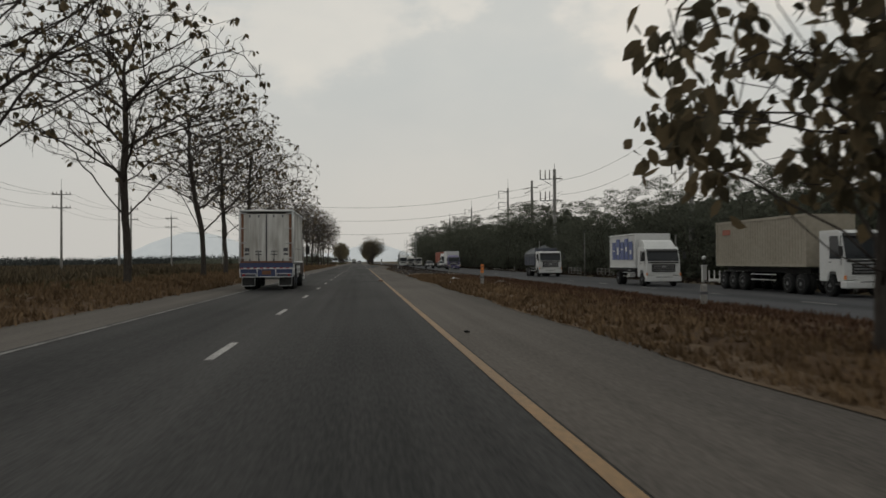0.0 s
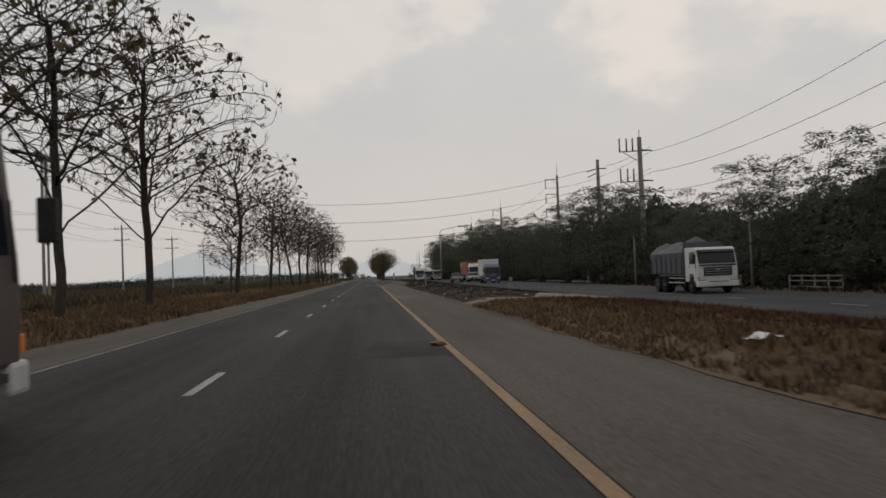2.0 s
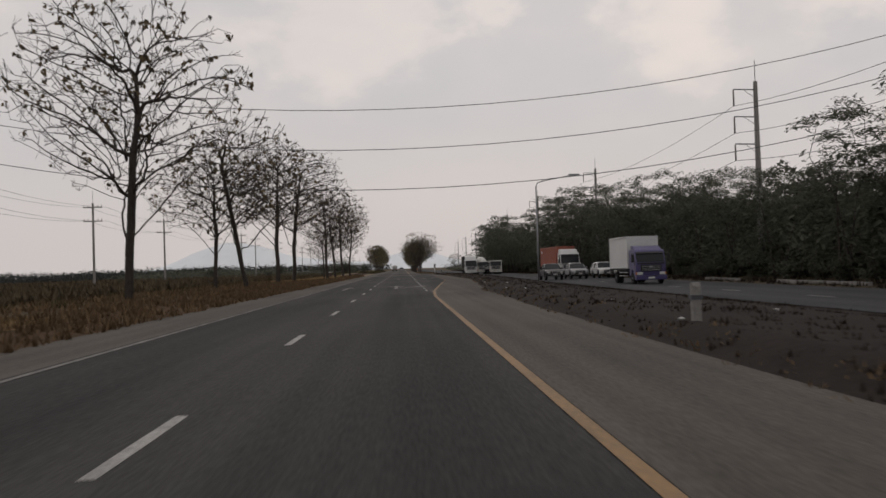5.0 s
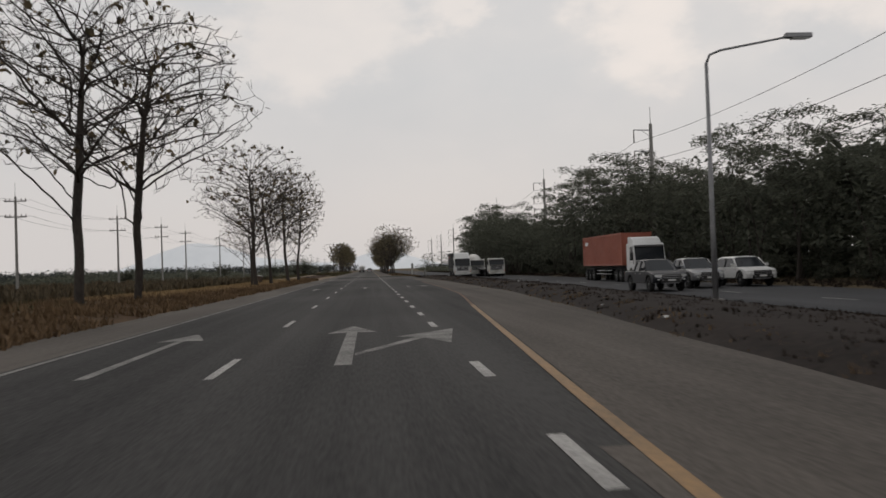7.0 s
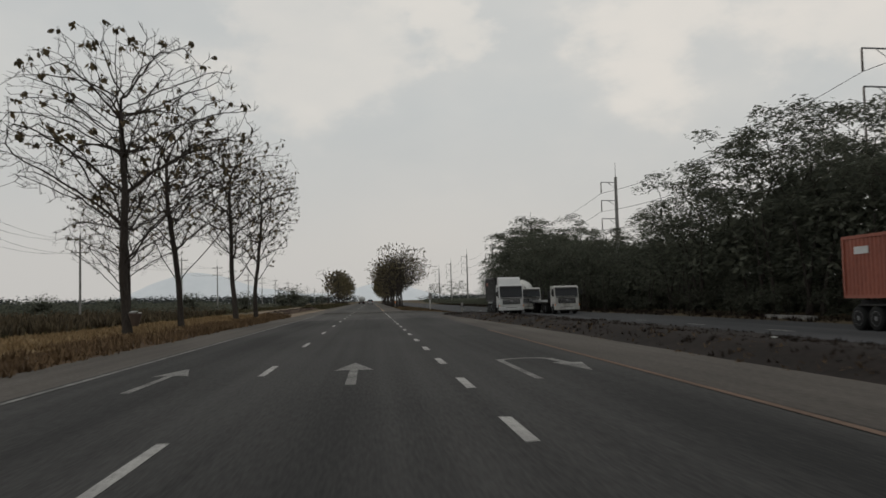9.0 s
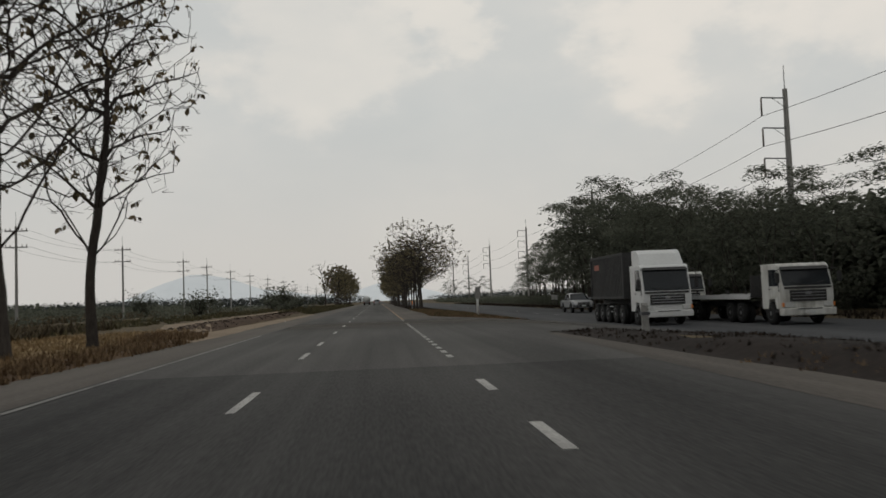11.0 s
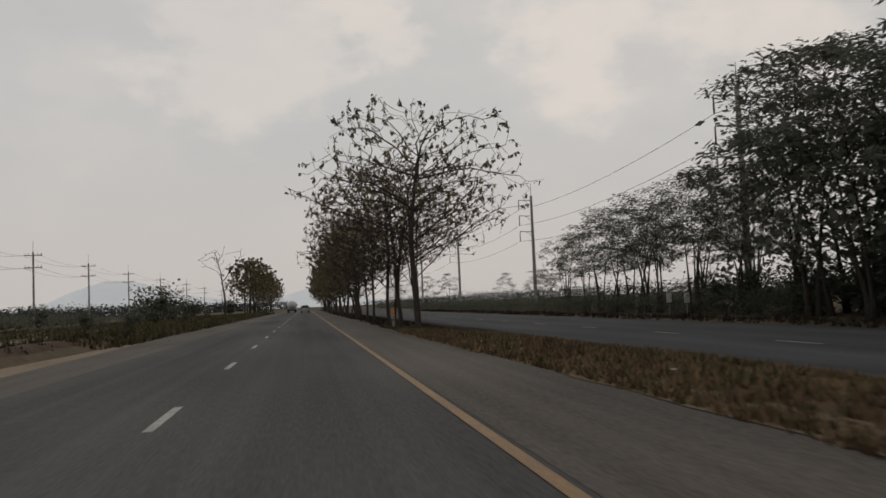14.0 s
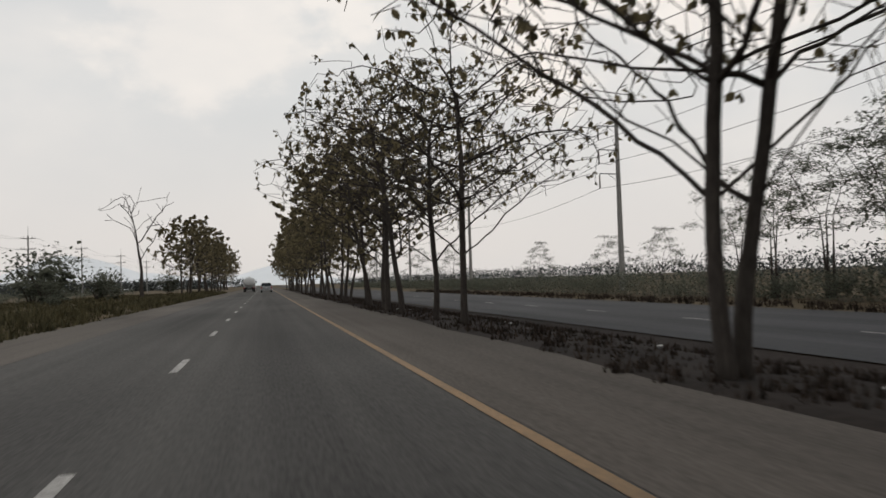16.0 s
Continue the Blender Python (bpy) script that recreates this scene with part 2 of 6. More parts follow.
def blend(v, pairs):
    """Piecewise linear through (v, value) pairs."""
    if v <= pairs[0][0]:
        return pairs[0][1]
    for (a, fa), (b, fb) in zip(pairs, pairs[1:]):
        if v <= b:
            return fa + (fb - fa) * (v - a) / (b - a)
    return pairs[-1][1]


def left_edge(y):
    return blend(y, [(0, -5.3), (280, -5.2), (292, -6.6), (320, -6.4), (345, -5.7), (900, -5.7)]) + 0.18 * noise.noise((0.21 * y, 3.1, 0))


def median_near(y):
    return blend(y, [(0, 6.45), (140, 6.15), (165, 6.4), (173.5, 7.0), (186, 8.0), (205, 8.9), (240, 8.75), (262, 8.15), (277, 7.9), (304, 7.4), (310, 6.1), (900, 6.1)]) + 0.22 * noise.noise((0.18 * y, 7.7, 0))


def median_far(y):
    return blend(y, [(0, 15.9), (240, 15.6), (262, 15.0), (304, 12.4), (325, 11.8), (900, 11.8)])


def nose_x(y):
    """The far edge of the median, rounding off to its nose at the opening."""
    return blend(y, [(262, median_far(y)), (268, median_near(y) + 3.6), (274, median_near(y) + 1.6), (277, median_near(y) + 0.3), (278, median_near(y) - 0.6)])


def opposite_far(y):
    return blend(y, [(0, 25.3), (262, 25.0), (330, 22.8), (900, 22.6)])


OPP_Z = -0.4


def ground_z(x, y):
    n, f, o = median_near(y), median_far(y), opposite_far(y)
    le = left_edge(y)
    mound = blend(y, [(96, 0), (110, 0.12), (180, 0.1), (220, 0.2), (262, 0.2), (277, 0)])
    up = blend(y, [(200, 1.0), (238, 0.05), (280, 0.05), (300, 1.0)])
    z = blend(x, [(-900, -2.0), (-70, -0.1), (-16, 0.15 * up), (-9.5, 0.30 * up), (-7.6, 0.26 * up), (le - 0.5, 0.05 * up), (le, -0.03), (n, -0.03), (n + 0.8, 0.10 + mound), ((n + f) / 2, -0.06 + mound), (f - 0.5, OPP_Z - 0.03),
                  (f, OPP_Z - 0.06), (o, OPP_Z - 0.06), (o + 1.2, OPP_Z), (40, -0.2), (900, -1.0)])
    if y > 335 and n < x < f:
        z -= 0.16 * blend(y, [(335, 0), (352, 1)]) * blend(x - n, [(0.2, 0), (0.8, 1)])
    berm = blend(y, [(286, 0), (298, 1), (345, 1), (372, 0)])
    if berm and -14 < x < le:
        z += berm * blend(x, [(-14, 0), (-12.6, -0.05), (-9.6, -0.07), (-8.4, 0.05), (-7.4, 0.2), (-6.7, 0)])
    opening = blend(y, [(262, 0), (265, 1), (303, 1), (307, 0)]) * (1 if y > 278 else blend(x - nose_x(y), [(-0.6, 0), (0.1, 1)]))
    if opening and n - 0.5 < x < f + 0.1:
        return z * (1 - opening) + opening * (OPP_Z * min(1, max(0, (x - n + 0.3) / (f - n + 0.3))) - 0.08)
    if x < le - 0.3 or x > o + 0.6 or n + 0.4 < x < f - 0.4:
        z += 0.07 * noise.noise((0.35 * x, 0.35 * y, 1.0))
    return z


YS = [-3000, -1200, -500, -200, -100, -50] + [-20 + 4 * i for i in range(151)] + [600, 660, 750, 900, 1200, 1800, 3000]


def xs_at(y):
    le, n, f, o = left_edge(y), median_near(y), median_far(y), opposite_far(y)
    m = [n + (f - n) * k for k in (0.12, 0.3, 0.5, 0.7, 0.88)]
    return [-3000, -1200, -500, -200, -90, -50, -30, -20, -16, -13, -11, -9.5, -8.5, -7.6, le - 1.2, le - 0.5, le, (le + n) / 2, n, n + 0.35, *m, f - 0.35, f, (f + o) / 2, o, o + 1.2, o + 3, 32, 40, 55, 90, 200, 500, 1200, 3000]


def sheet(name, columns, rows, height, material):
    """A sheet over rows of y; columns(y) gives as many x at every row."""
    verts, faces = [], []
    for y in rows:
        for x in columns(y):
            verts.append((x, y, height(x, y)))
    w = len(columns(rows[0]))
    for j in range(len(rows) - 1):
        for i in range(w - 1):
            a = j * w + i
            faces.append((a, a + 1, a + 1 + w, a + w))
    return mesh_object(name, verts, faces, material, smooth=True)


tagged(sheet("ground", xs_at, YS, ground_z, EARTH), "dry brown earth and cropped grass beside the highway", "ground", kind="structure")
ROADY = [y for y in YS if -200 <= y <= 1200]
tagged(sheet("road", lambda y: [left_edge(y) + 0.1, -3.35, 0.2, 3.75, median_near(y) - 0.1], [y for y in ROADY if y <= 264], lambda x, y: 0.0, ASPHALT), "worn grey asphalt carriageway with two lanes", "road", kind="structure")
tagged(sheet("road", lambda y: [left_edge(y) + 0.1, -3.35, 0.2, 3.75, median_near(y) - 0.1], [y for y in ROADY if y >= 264], lambda x, y: 0.0, OLDASPHALT), "older paler asphalt carriageway past the turning lane", "road", kind="structure")
tagged(sheet("opposite_road", lambda y: [median_far(y), (median_far(y) + opposite_far(y)) / 2, opposite_far(y)], ROADY, lambda x, y: OPP_Z, FARASPHALT), "grey asphalt carriageway for the oncoming lanes", "road", kind="structure")
CROSSY = [263 + i for i in range(42)]


def junction_z(x, y):
    return 0.006 + (OPP_Z - 0.004) * min(1, max(0, (x - median_near(y)) / (median_far(y) - median_near(y))))



tagged(sheet("junction_road", lambda y: [nose_x(y) + (median_far(y) + 0.6 - nose_x(y)) * k / 6 for k in range(7)], CROSSY,
             junction_z, OLDASPHALT),
       "asphalt median opening linking both carriageways", "road", kind="structure")
for nm, lo, hi, x_in, x_out in (("shoulder", -40, 168, 3.6, None), ("shoulder", 304, 640, 3.6, None)):
    rows = [y for y in YS if lo <= y <= hi]
    tagged(sheet(nm, lambda y: [x_in, median_near(y) - 0.02], rows, lambda x, y: 0.004, SHOULDER), "pale dusty paved shoulder beside the median", "shoulder", kind="structure")
rows = [y for y in YS if -40 <= y <= 640]
tagged(sheet("shoulder", lambda y: [left_edge(y) + 0.02, -3.25], rows, lambda x, y: 0.004, SHOULDER), "pale dusty paved shoulder along the verge", "shoulder", kind="structure")
tagged(sheet("shoulder", lambda y: [blend(y, [(168, 3.95), (171, 4.2), (189, 5.4), (201, 6.3), (212, 6.6), (262, 6.95), (276, 7.5)]), median_near(y) - 0.02], [168 + 4 * i for i in range(28)], lambda x, y: 0.004, SHOULDER), "pale dusty paved shoulder beside the turning lane", "shoulder", kind="structure")


def bed_columns(y):
    n, f = median_near(y), median_far(y)
    f = min(f, max(n + 0.2, nose_x(y))) if y < 290 else f
    return [n - 0.35] + [n + (f - n) * k for k in (0, 0.0365, 0.083, 0.125, 0.25, 0.375, 0.5, 0.625, 0.75, 0.875, 1)]


def bed_z(x, y, lift):
    return ground_z(x, y) + lift if x > median_near(y) - 0.01 else -0.012


BROWNBED = surf("brown_verge", (0.042, 0.026, 0.015), (0.10, 0.061, 0.033), 0.3, 5, 1.0, 0.7)
for lo, hi in ((-60, 96), (304, 356)):
    tagged(sheet("median_bed", bed_columns, [y for y in YS if lo <= y <= hi],
                 lambda x, y: bed_z(x, y, 0.03), BROWNBED), "reddish brown dry turf of the median", "verge", kind="structure")
tagged(sheet("verge_bed", lambda y: [left_edge(y) + 0.3] + [left_edge(y) - 0.05 - 2.4 * k / 4 for k in range(5)], [y for y in YS if -20 <= y <= 286], lambda x, y: ground_z(x, y) + 0.025 if x < left_edge(y) else -0.012, BROWNBED), "reddish brown dry turf of the verge", "verge", kind="structure")
# Tree shade is put into this soil's dark base colour.
tagged(sheet("median_soil", bed_columns, [y for y in YS if 356 <= y <= 640], lambda x, y: bed_z(x, y, 0.03), BURNTSHADE), "soil coloured dark for the shade under the median trees", "verge", kind="structure")
burn_rows = [y for y in YS if 96 <= y <= 262] + [264 + 2 * i for i in range(7)] + [277.3]
tagged(sheet("median_soil", bed_columns, burn_rows,
             lambda x, y: bed_z(x, y, 0.035), BURNTSHADE), "burnt dark soil strip of the median", "verge", kind="structure")

BANK = surf("dug_earth", (0.035, 0.022, 0.015), (0.085, 0.054, 0.035), 0.5, 6, 1.0, 0.7)
tagged(sheet("earth_bank", lambda y: [-6.75 - 2.6 * k / 6 + 0.15 * noise.noise((y * 0.3, k, 4)) for k in range(7)], [286 + 2 * i for i in range(36)], lambda x, y: ground_z(x, y) + 0.03 + 0.06 * noise.noise((x * 1.3, y * 0.9, 3)), BANK), "dark reddish brown bank of dug earth", "verge", kind="structure")
GRIT = surf("gravelly_edge", (0.07, 0.049, 0.031), (0.16, 0.113, 0.075), 0.6, 9, 1.0, 0.8, spread=0.4)
for lo, hi in ((-60, 94), (308, 346)):
    tagged(sheet("road_edge", lambda y: [median_near(y) - 0.24 + 0.3 * noise.noise((0.5 * y, 1.3, 0)), median_near(y) - 0.05, median_near(y) + 0.45 + 0.5 * noise.noise((0.45 * y, 4.3, 0))], [lo + 2 * i for i in range((hi - lo) // 2 + 1)],
                 lambda x, y: max(0.009, ground_z(x, y) + 0.045), GRIT), "gritty sand washed along the pavement edge", "verge", kind="structure")


def cross_near(x):
    return blend(x, [(6, 90.8), (6.6, 91.8), (9.1, 94.8), (11, 97.0), (16, 100.5)]) + 0.3 * noise.noise((x, 2.2, 0))


def cross_far(x):
    return blend(x, [(6, 94.6), (6.6, 94.2), (8.6, 95.9), (9.8, 98.0), (10.6, 101), (11.6, 105.5), (13.5, 111), (16, 114)]) + 0.3 * noise.noise((x, 5.2, 0))


PALESAND = surf("trodden_sand", (0.14, 0.12, 0.103), (0.25, 0.215, 0.187), 0.5, 6, 1.0, 0.5)
verts_, faces_ = [], []
for i in range(21):
    x = 6.2 + i * 0.48
    for j in range(7):
        y = cross_near(x) + (cross_far(x) - cross_near(x)) * j / 6
        verts_.append((x, y, max(0.012, ground_z(x, y) + 0.06) if x < 7 else ground_z(x, y) + 0.06))
        if i and j:
            b_ = i * 7 + j
            faces_.append((b_ - 8, b_ - 1, b_, b_ - 7))
tagged(mesh_object("sandy_crossover", verts_, faces_, PALESAND, smooth=True), "pale trodden sand path crossing the median", "track", kind="structure")
STRAWBED = surf("straw_ground", (0.17, 0.12, 0.062), (0.33, 0.24, 0.13), 0.25, 7, 1.0, 0.6)
for lo, n, a_, b_ in ((206, 21, -7.3, -14.0), (116, 7, -6.6, -10.5)):
    tagged(sheet("straw_field", lambda y: [a_ + (b_ - a_) * k / 4 + 0.5 * noise.noise((y * 0.1, k, 2)) for k in range(5)], [lo + 4 * i for i in range(n)], lambda x, y: ground_z(x, y) + 0.03, STRAWBED), "golden dry straw ground behind the verge", "field", kind="structure")
tagged(sheet("sandy_apron", lambda y: [left_edge(y) - 0.15, left_edge(y) + blend(y, [(280, 0.2), (290, 1.5), (325, 1.3), (350, 0.2)]) + 0.25 * noise.noise((y * 0.5, 1, 1))], [280 + 2 * i for i in range(36)], lambda x, y: max(0.008, ground_z(x, y) + 0.03), SAND), "pale sand spread over the road edge", "track", kind="structure")
track_rows = [280 + 4 * i for i in range(26)]
tagged(sheet("sandy_track", lambda y: [c + blend(y, [(284, 4.6), (306, 0), (900, 0)]) for c in (-12.4, -11.4, -10.4, -9.6)], track_rows, lambda x, y: ground_z(x, y) + 0.03, SAND), "pale sandy track behind the verge", "track", kind="structure")

DUST = surf("dusty_asphalt", (0.06, 0.054, 0.047), (0.115, 0.102, 0.086), 0.35, 18, 0.97, 0.3, spread=0.5, stretch=(0.4, 1, 1))
dt = DUST.node_tree
axes_ = node(dt, "ShaderNodeSeparateXYZ")
where_, patchy = node(dt, "ShaderNodeTexCoord"), node(dt, "ShaderNodeTexNoise")
patchy.inputs["Scale"].default_value, patchy.inputs["Detail"].default_value = 0.35, 4
dt.links.new(where_.outputs["Object"], axes_.inputs[0])
dt.links.new(where_.outputs["Object"], patchy.inputs[0])
cover_ = node(dt, "ShaderNodeMath", operation="MULTIPLY_ADD")  # uneven edge of the drift along the road
cover_.inputs[1].default_value = 9.0
dt.links.new(patchy.outputs[0], cover_.inputs[0])
dt.links.new(axes_.outputs[1], cover_.inputs[2])
wash = node(dt, "ShaderNodeMapRange", interpolation_type="SMOOTHSTEP")
wash.inputs["From Min"].default_value, wash.inputs["From Max"].default_value = 289.0, 309.0
dt.links.new(cover_.outputs[0], wash.inputs["Value"])
fade = ramp(dt, [(0.0, (0, 0, 0)), (0.5, (0.62, 0.62, 0.62)), (0.72, (0.62, 0.62, 0.62)), (1.0, (0, 0, 0))], wash.outputs[0])
clear_, laid = node(dt, "ShaderNodeBsdfTransparent"), node(dt, "ShaderNodeMixShader")
dt.links.new(fade, laid.inputs[0])
dt.links.new(clear_.outputs[0], laid.inputs[1])
dt.links.new(dt.nodes["Principled BSDF"].outputs[0], laid.inputs[2])
dt.links.new(laid.outputs[0], dt.nodes["Material Output"].inputs[0])
verts_, faces_ = [], []
for i in range(24):
    x = -3.1 + 0.7 * i
    for j in range(11):
        y = 283 + 2.1 * j
        verts_.append((x, y, junction_z(x, y) + 0.005 if x > 7.0 else 0.0045 + 0.0075 * max(0.0, min(1.0, (x - 3.9) / 2.5))))
        if i and j:
            b_ = i * 11 + j
            faces_.append((b_ - 12, b_ - 1, b_, b_ - 11))
tagged(mesh_object("dust_drift", verts_, faces_, DUST, smooth=True), "pale brown dust tracked across the carriageway at the opening", "dust", kind="structure")

# ---- painted road markings ----
road = bpy.data.objects["road"]


def paint(name, corners, z, material, parent, label=""):
    verts = [(x, y, z) for x, y in corners]
    return mesh_object(name, verts, [tuple(range(len(corners)))], material, parent, label)


dash_me = bpy.data.meshes.new("lane_dash")
dash_me.from_pydata([(-0.06, 0, 0), (0.06, 0, 0), (0.065, 1.2, 0), (0.06, 2.37, 0), (-0.06, 2.37, 0), (-0.064, 1.1, 0)], [], [(0, 1, 2, 3, 4, 5)])
dash_me.materials.append(WHITELINE)
for first, start, stop in ((30.62, -8, 26), (283.06, -1, 42)):
    for k in range(start, stop):
        y = first + 9.483 * k
        if first > 200 or y < 272:
            d = new("lane_dash", dash_me)
            d.parent, d.location = road, (0, y, 0.005)
turn_me = bpy.data.meshes.new("turn_lane_dash")
turn_me.from_pydata([(-0.07, 0, 0), (0.07, 0, 0), (0.07, 1.6, 0), (-0.07, 1.6, 0)], [], [(0, 1, 2, 3)])
turn_me.materials.append(WHITELINE)


def strip(name, xf, y0, y1, width, material, z=0.005, step=4.0):
    n = max(2, int((y1 - y0) / step))
    verts, faces = [], []
    for i in range(n + 1):
        y = y0 + (y1 - y0) * i / n
        verts += [(xf(y) - width / 2, y, z), (xf(y) + width / 2, y, z)]
        if i:
            faces.append((2 * i - 2, 2 * i - 1, 2 * i + 1, 2 * i))
    return mesh_object(name, verts, faces, material, road)


FADEDLINE = surf("faded_yellow_paint", (0.095, 0.065, 0.05), (0.175, 0.118, 0.088), 0.5, 16, 0.95, 0.2, spread=0.3)
yellow_x = lambda y: blend(y, [(0, 3.5), (158, 3.52), (166.6, 3.8), (171, 4.1), (189, 5.3), (201, 6.2), (212, 6.5), (262, 6.85)])
strip("yellow_edge_line", yellow_x, -60, 190, 0.135, YELLOWLINE, 0.009)
strip("yellow_edge_line", yellow_x, 190, 239, 0.12, FADEDLINE, 0.009)
strip("yellow_edge_line", lambda y: blend(y, [(303, 3.48), (310, 3.45), (340, 3.5), (900, 3.5)]), 303, 620, 0.135, YELLOWLINE, 0.009)
strip("white_edge_line", lambda y: -3.1, -60, 284, 0.115, FADEDWHITE, 0.009)


opposite = bpy.data.objects["opposite_road"]
far_dash = bpy.data.meshes.new("lane_dash")
far_dash.from_pydata([(-0.06, 0, 0), (0.06, 0, 0), (0.06, 2.4, 0), (-0.06, 2.4, 0)], [], [(0, 1, 2, 3)])
far_dash.materials.append(WHITELINE)
for k in range(48):
    y = 20 + 9.5 * k
    if not 262 < y < 306:
        d = new("lane_dash", far_dash)
        d.parent, d.location = opposite, (blend(y, [(262, 19.4), (306, 16.4)]), y, OPP_Z + 0.005)
def outline(name, corners, label=""):
    paint(name, corners, 0.007, FADEDWHITE, road, label)


for ax, y0, y1, tip, wing, sw in ((1.63, 173.8, 179.68, 181.55, 0.51, 0.12), (-1.72, 173.4, 179.2, 180.9, 0.45, 0.08), (1.63, 218.2, 221.0, 222.72, 0.37, 0.085), (-1.72, 218.0, 220.9, 222.4, 0.33, 0.07)):
    outline("lane_arrow", [(ax - sw, y0), (ax + sw, y0), (ax + sw * 0.9, y1 + 0.04), (ax + wing, y1 - 0.05), (ax + 0.03, tip), (ax - 0.03, tip), (ax - wing, y1 - 0.05), (ax - sw * 0.9, y1 + 0.04)])
outline("lane_arrow", [(1.77, 175.0), (3.0, 177.72), (3.38, 176.5), (3.72, 179.75), (2.5, 178.2), (2.86, 178.0), (1.77, 175.4)])
outline("lane_arrow", [(4.55, 218.2), (4.67, 218.2), (4.67, 222.2), (4.74, 222.42), (4.95, 222.58), (5.2, 222.63), (5.42, 222.55), (5.56, 222.35), (5.66, 221.3), (5.49, 221.35),
                       (5.78, 219.4), (6.06, 221.25), (5.84, 221.3), (5.72, 222.5), (5.57, 222.72), (5.35, 222.82), (5.1, 222.82), (4.78, 222.7), (4.54, 222.5)], "arrow turning back on itself")
guide_me = bpy.data.meshes.new("guide_dash")
guide_me.from_pydata([(-0.07, 0, 0), (0.07, 0, 0), (0.07, 0.85, 0), (-0.07, 0.85, 0)], [], [(0, 1, 2, 3)])
guide_me.materials.append(WHITELINE)
for k in range(21):
    if k != 2:
        d = new("turn_lane_dash", turn_me)
        d.parent, d.location = road, (3.4, (166.9, 171.95)[k] if k < 2 else 165.3 + 4.70 * k + blend(k, [(3, 1.0), (8, 0.3), (12, 0.15)]), 0.006)
for k in range(23):
    if k < 17 or k > 19:
        d = new("guide_dash", guide_me)
        d.parent, d.location = road, (3.4, 266.2 + 1.655 * k, 0.008)
tagged(paint("repair_patch", [(1.9, 72.0), (4.0, 71.6), (4.3, 74.9), (2.2, 75.2)], 0.003, PATCH, road), "darker asphalt repair patch")
tagged(paint("repair_patch", [(2.0, 121.8), (3.3, 121.5), (3.9, 122.6), (3.8, 124.6), (2.6, 124.9), (1.9, 123.6)], 0.003, PATCH, road), "darker asphalt repair patch")

tagged(paint("repair_patch", [(5.1, 232.6), (5.9, 231.8), (6.35, 233.0), (6.2, 234.8), (5.4, 235.2), (4.95, 234.0)], 0.003, PATCH, road), "darker oily asphalt stain")

# ---- trees ----


def oval_leaf(verts, faces, p, d, size, rng):
    """A broad hanging leaf with a rounded blade, folded along its midrib."""
    side = d.cross(Vector((rng.uniform(-1, 1), rng.uniform(-1, 1), rng.uniform(-1, 1))))
    side = side.normalized() if side.length > 0.1 else Vector((1, 0, 0))
    lift = side.cross(d) * size * rng.uniform(0.02, 0.12)
    w = size * rng.uniform(0.24, 0.36)
    b = len(verts)
    verts += [p, p + d * size * 0.28 + side * w * 0.85 + lift, p + d * size * 0.62 + side * w * 0.9 + lift, p + d * size, p + d * size * 0.62 - side * w * 0.9 + lift, p + d * size * 0.28 - side * w * 0.85 + lift]
    faces += [(b, b + 1, b + 2, b + 3), (b, b + 3, b + 4, b + 5)]


def leaf(verts, faces, p, d, size, rng):
    """A drooping broad leaf, folded along its midrib."""
    side = d.cross(Vector((0, 0, 1)))
    side = side.normalized() if side.length > 0.1 else Vector((1, 0, 0))
    side = (side + Vector((rng.uniform(-.4, .4), rng.uniform(-.4, .4), rng.uniform(-.6, .6)))).normalized()
    droop = Vector((0, 0, -size * rng.uniform(0.05, 0.5)))
    b = len(verts)
    w = size * rng.uniform(0.25, 0.4)
    m = p + d * size * 0.5 + droop * 0.25
    verts += [p, m + side * w + droop * 0.2, p + d * size + droop, m - side * w + droop * 0.2]
    faces += [(b, b + 1, b + 2), (b, b + 2, b + 3)]


def spray(verts, faces, p, size, rng):
    """A narrow feathery leaf held nearly level, its tip hanging."""
    a = rng.uniform(0, 6.28)
    d = Vector((math.cos(a), math.sin(a), rng.uniform(-0.35, 0.2))) * size
    s = Vector((-math.sin(a), math.cos(a), rng.uniform(-0.4, 0.4))) * size * rng.uniform(0.12, 0.22)
    b = len(verts)
    verts += [p, p + d * 0.45 + s, p + d + Vector((0, 0, -size * rng.uniform(0, 0.3))), p + d * 0.5 - s]
    faces.append((b, b + 1, b + 2, b + 3))


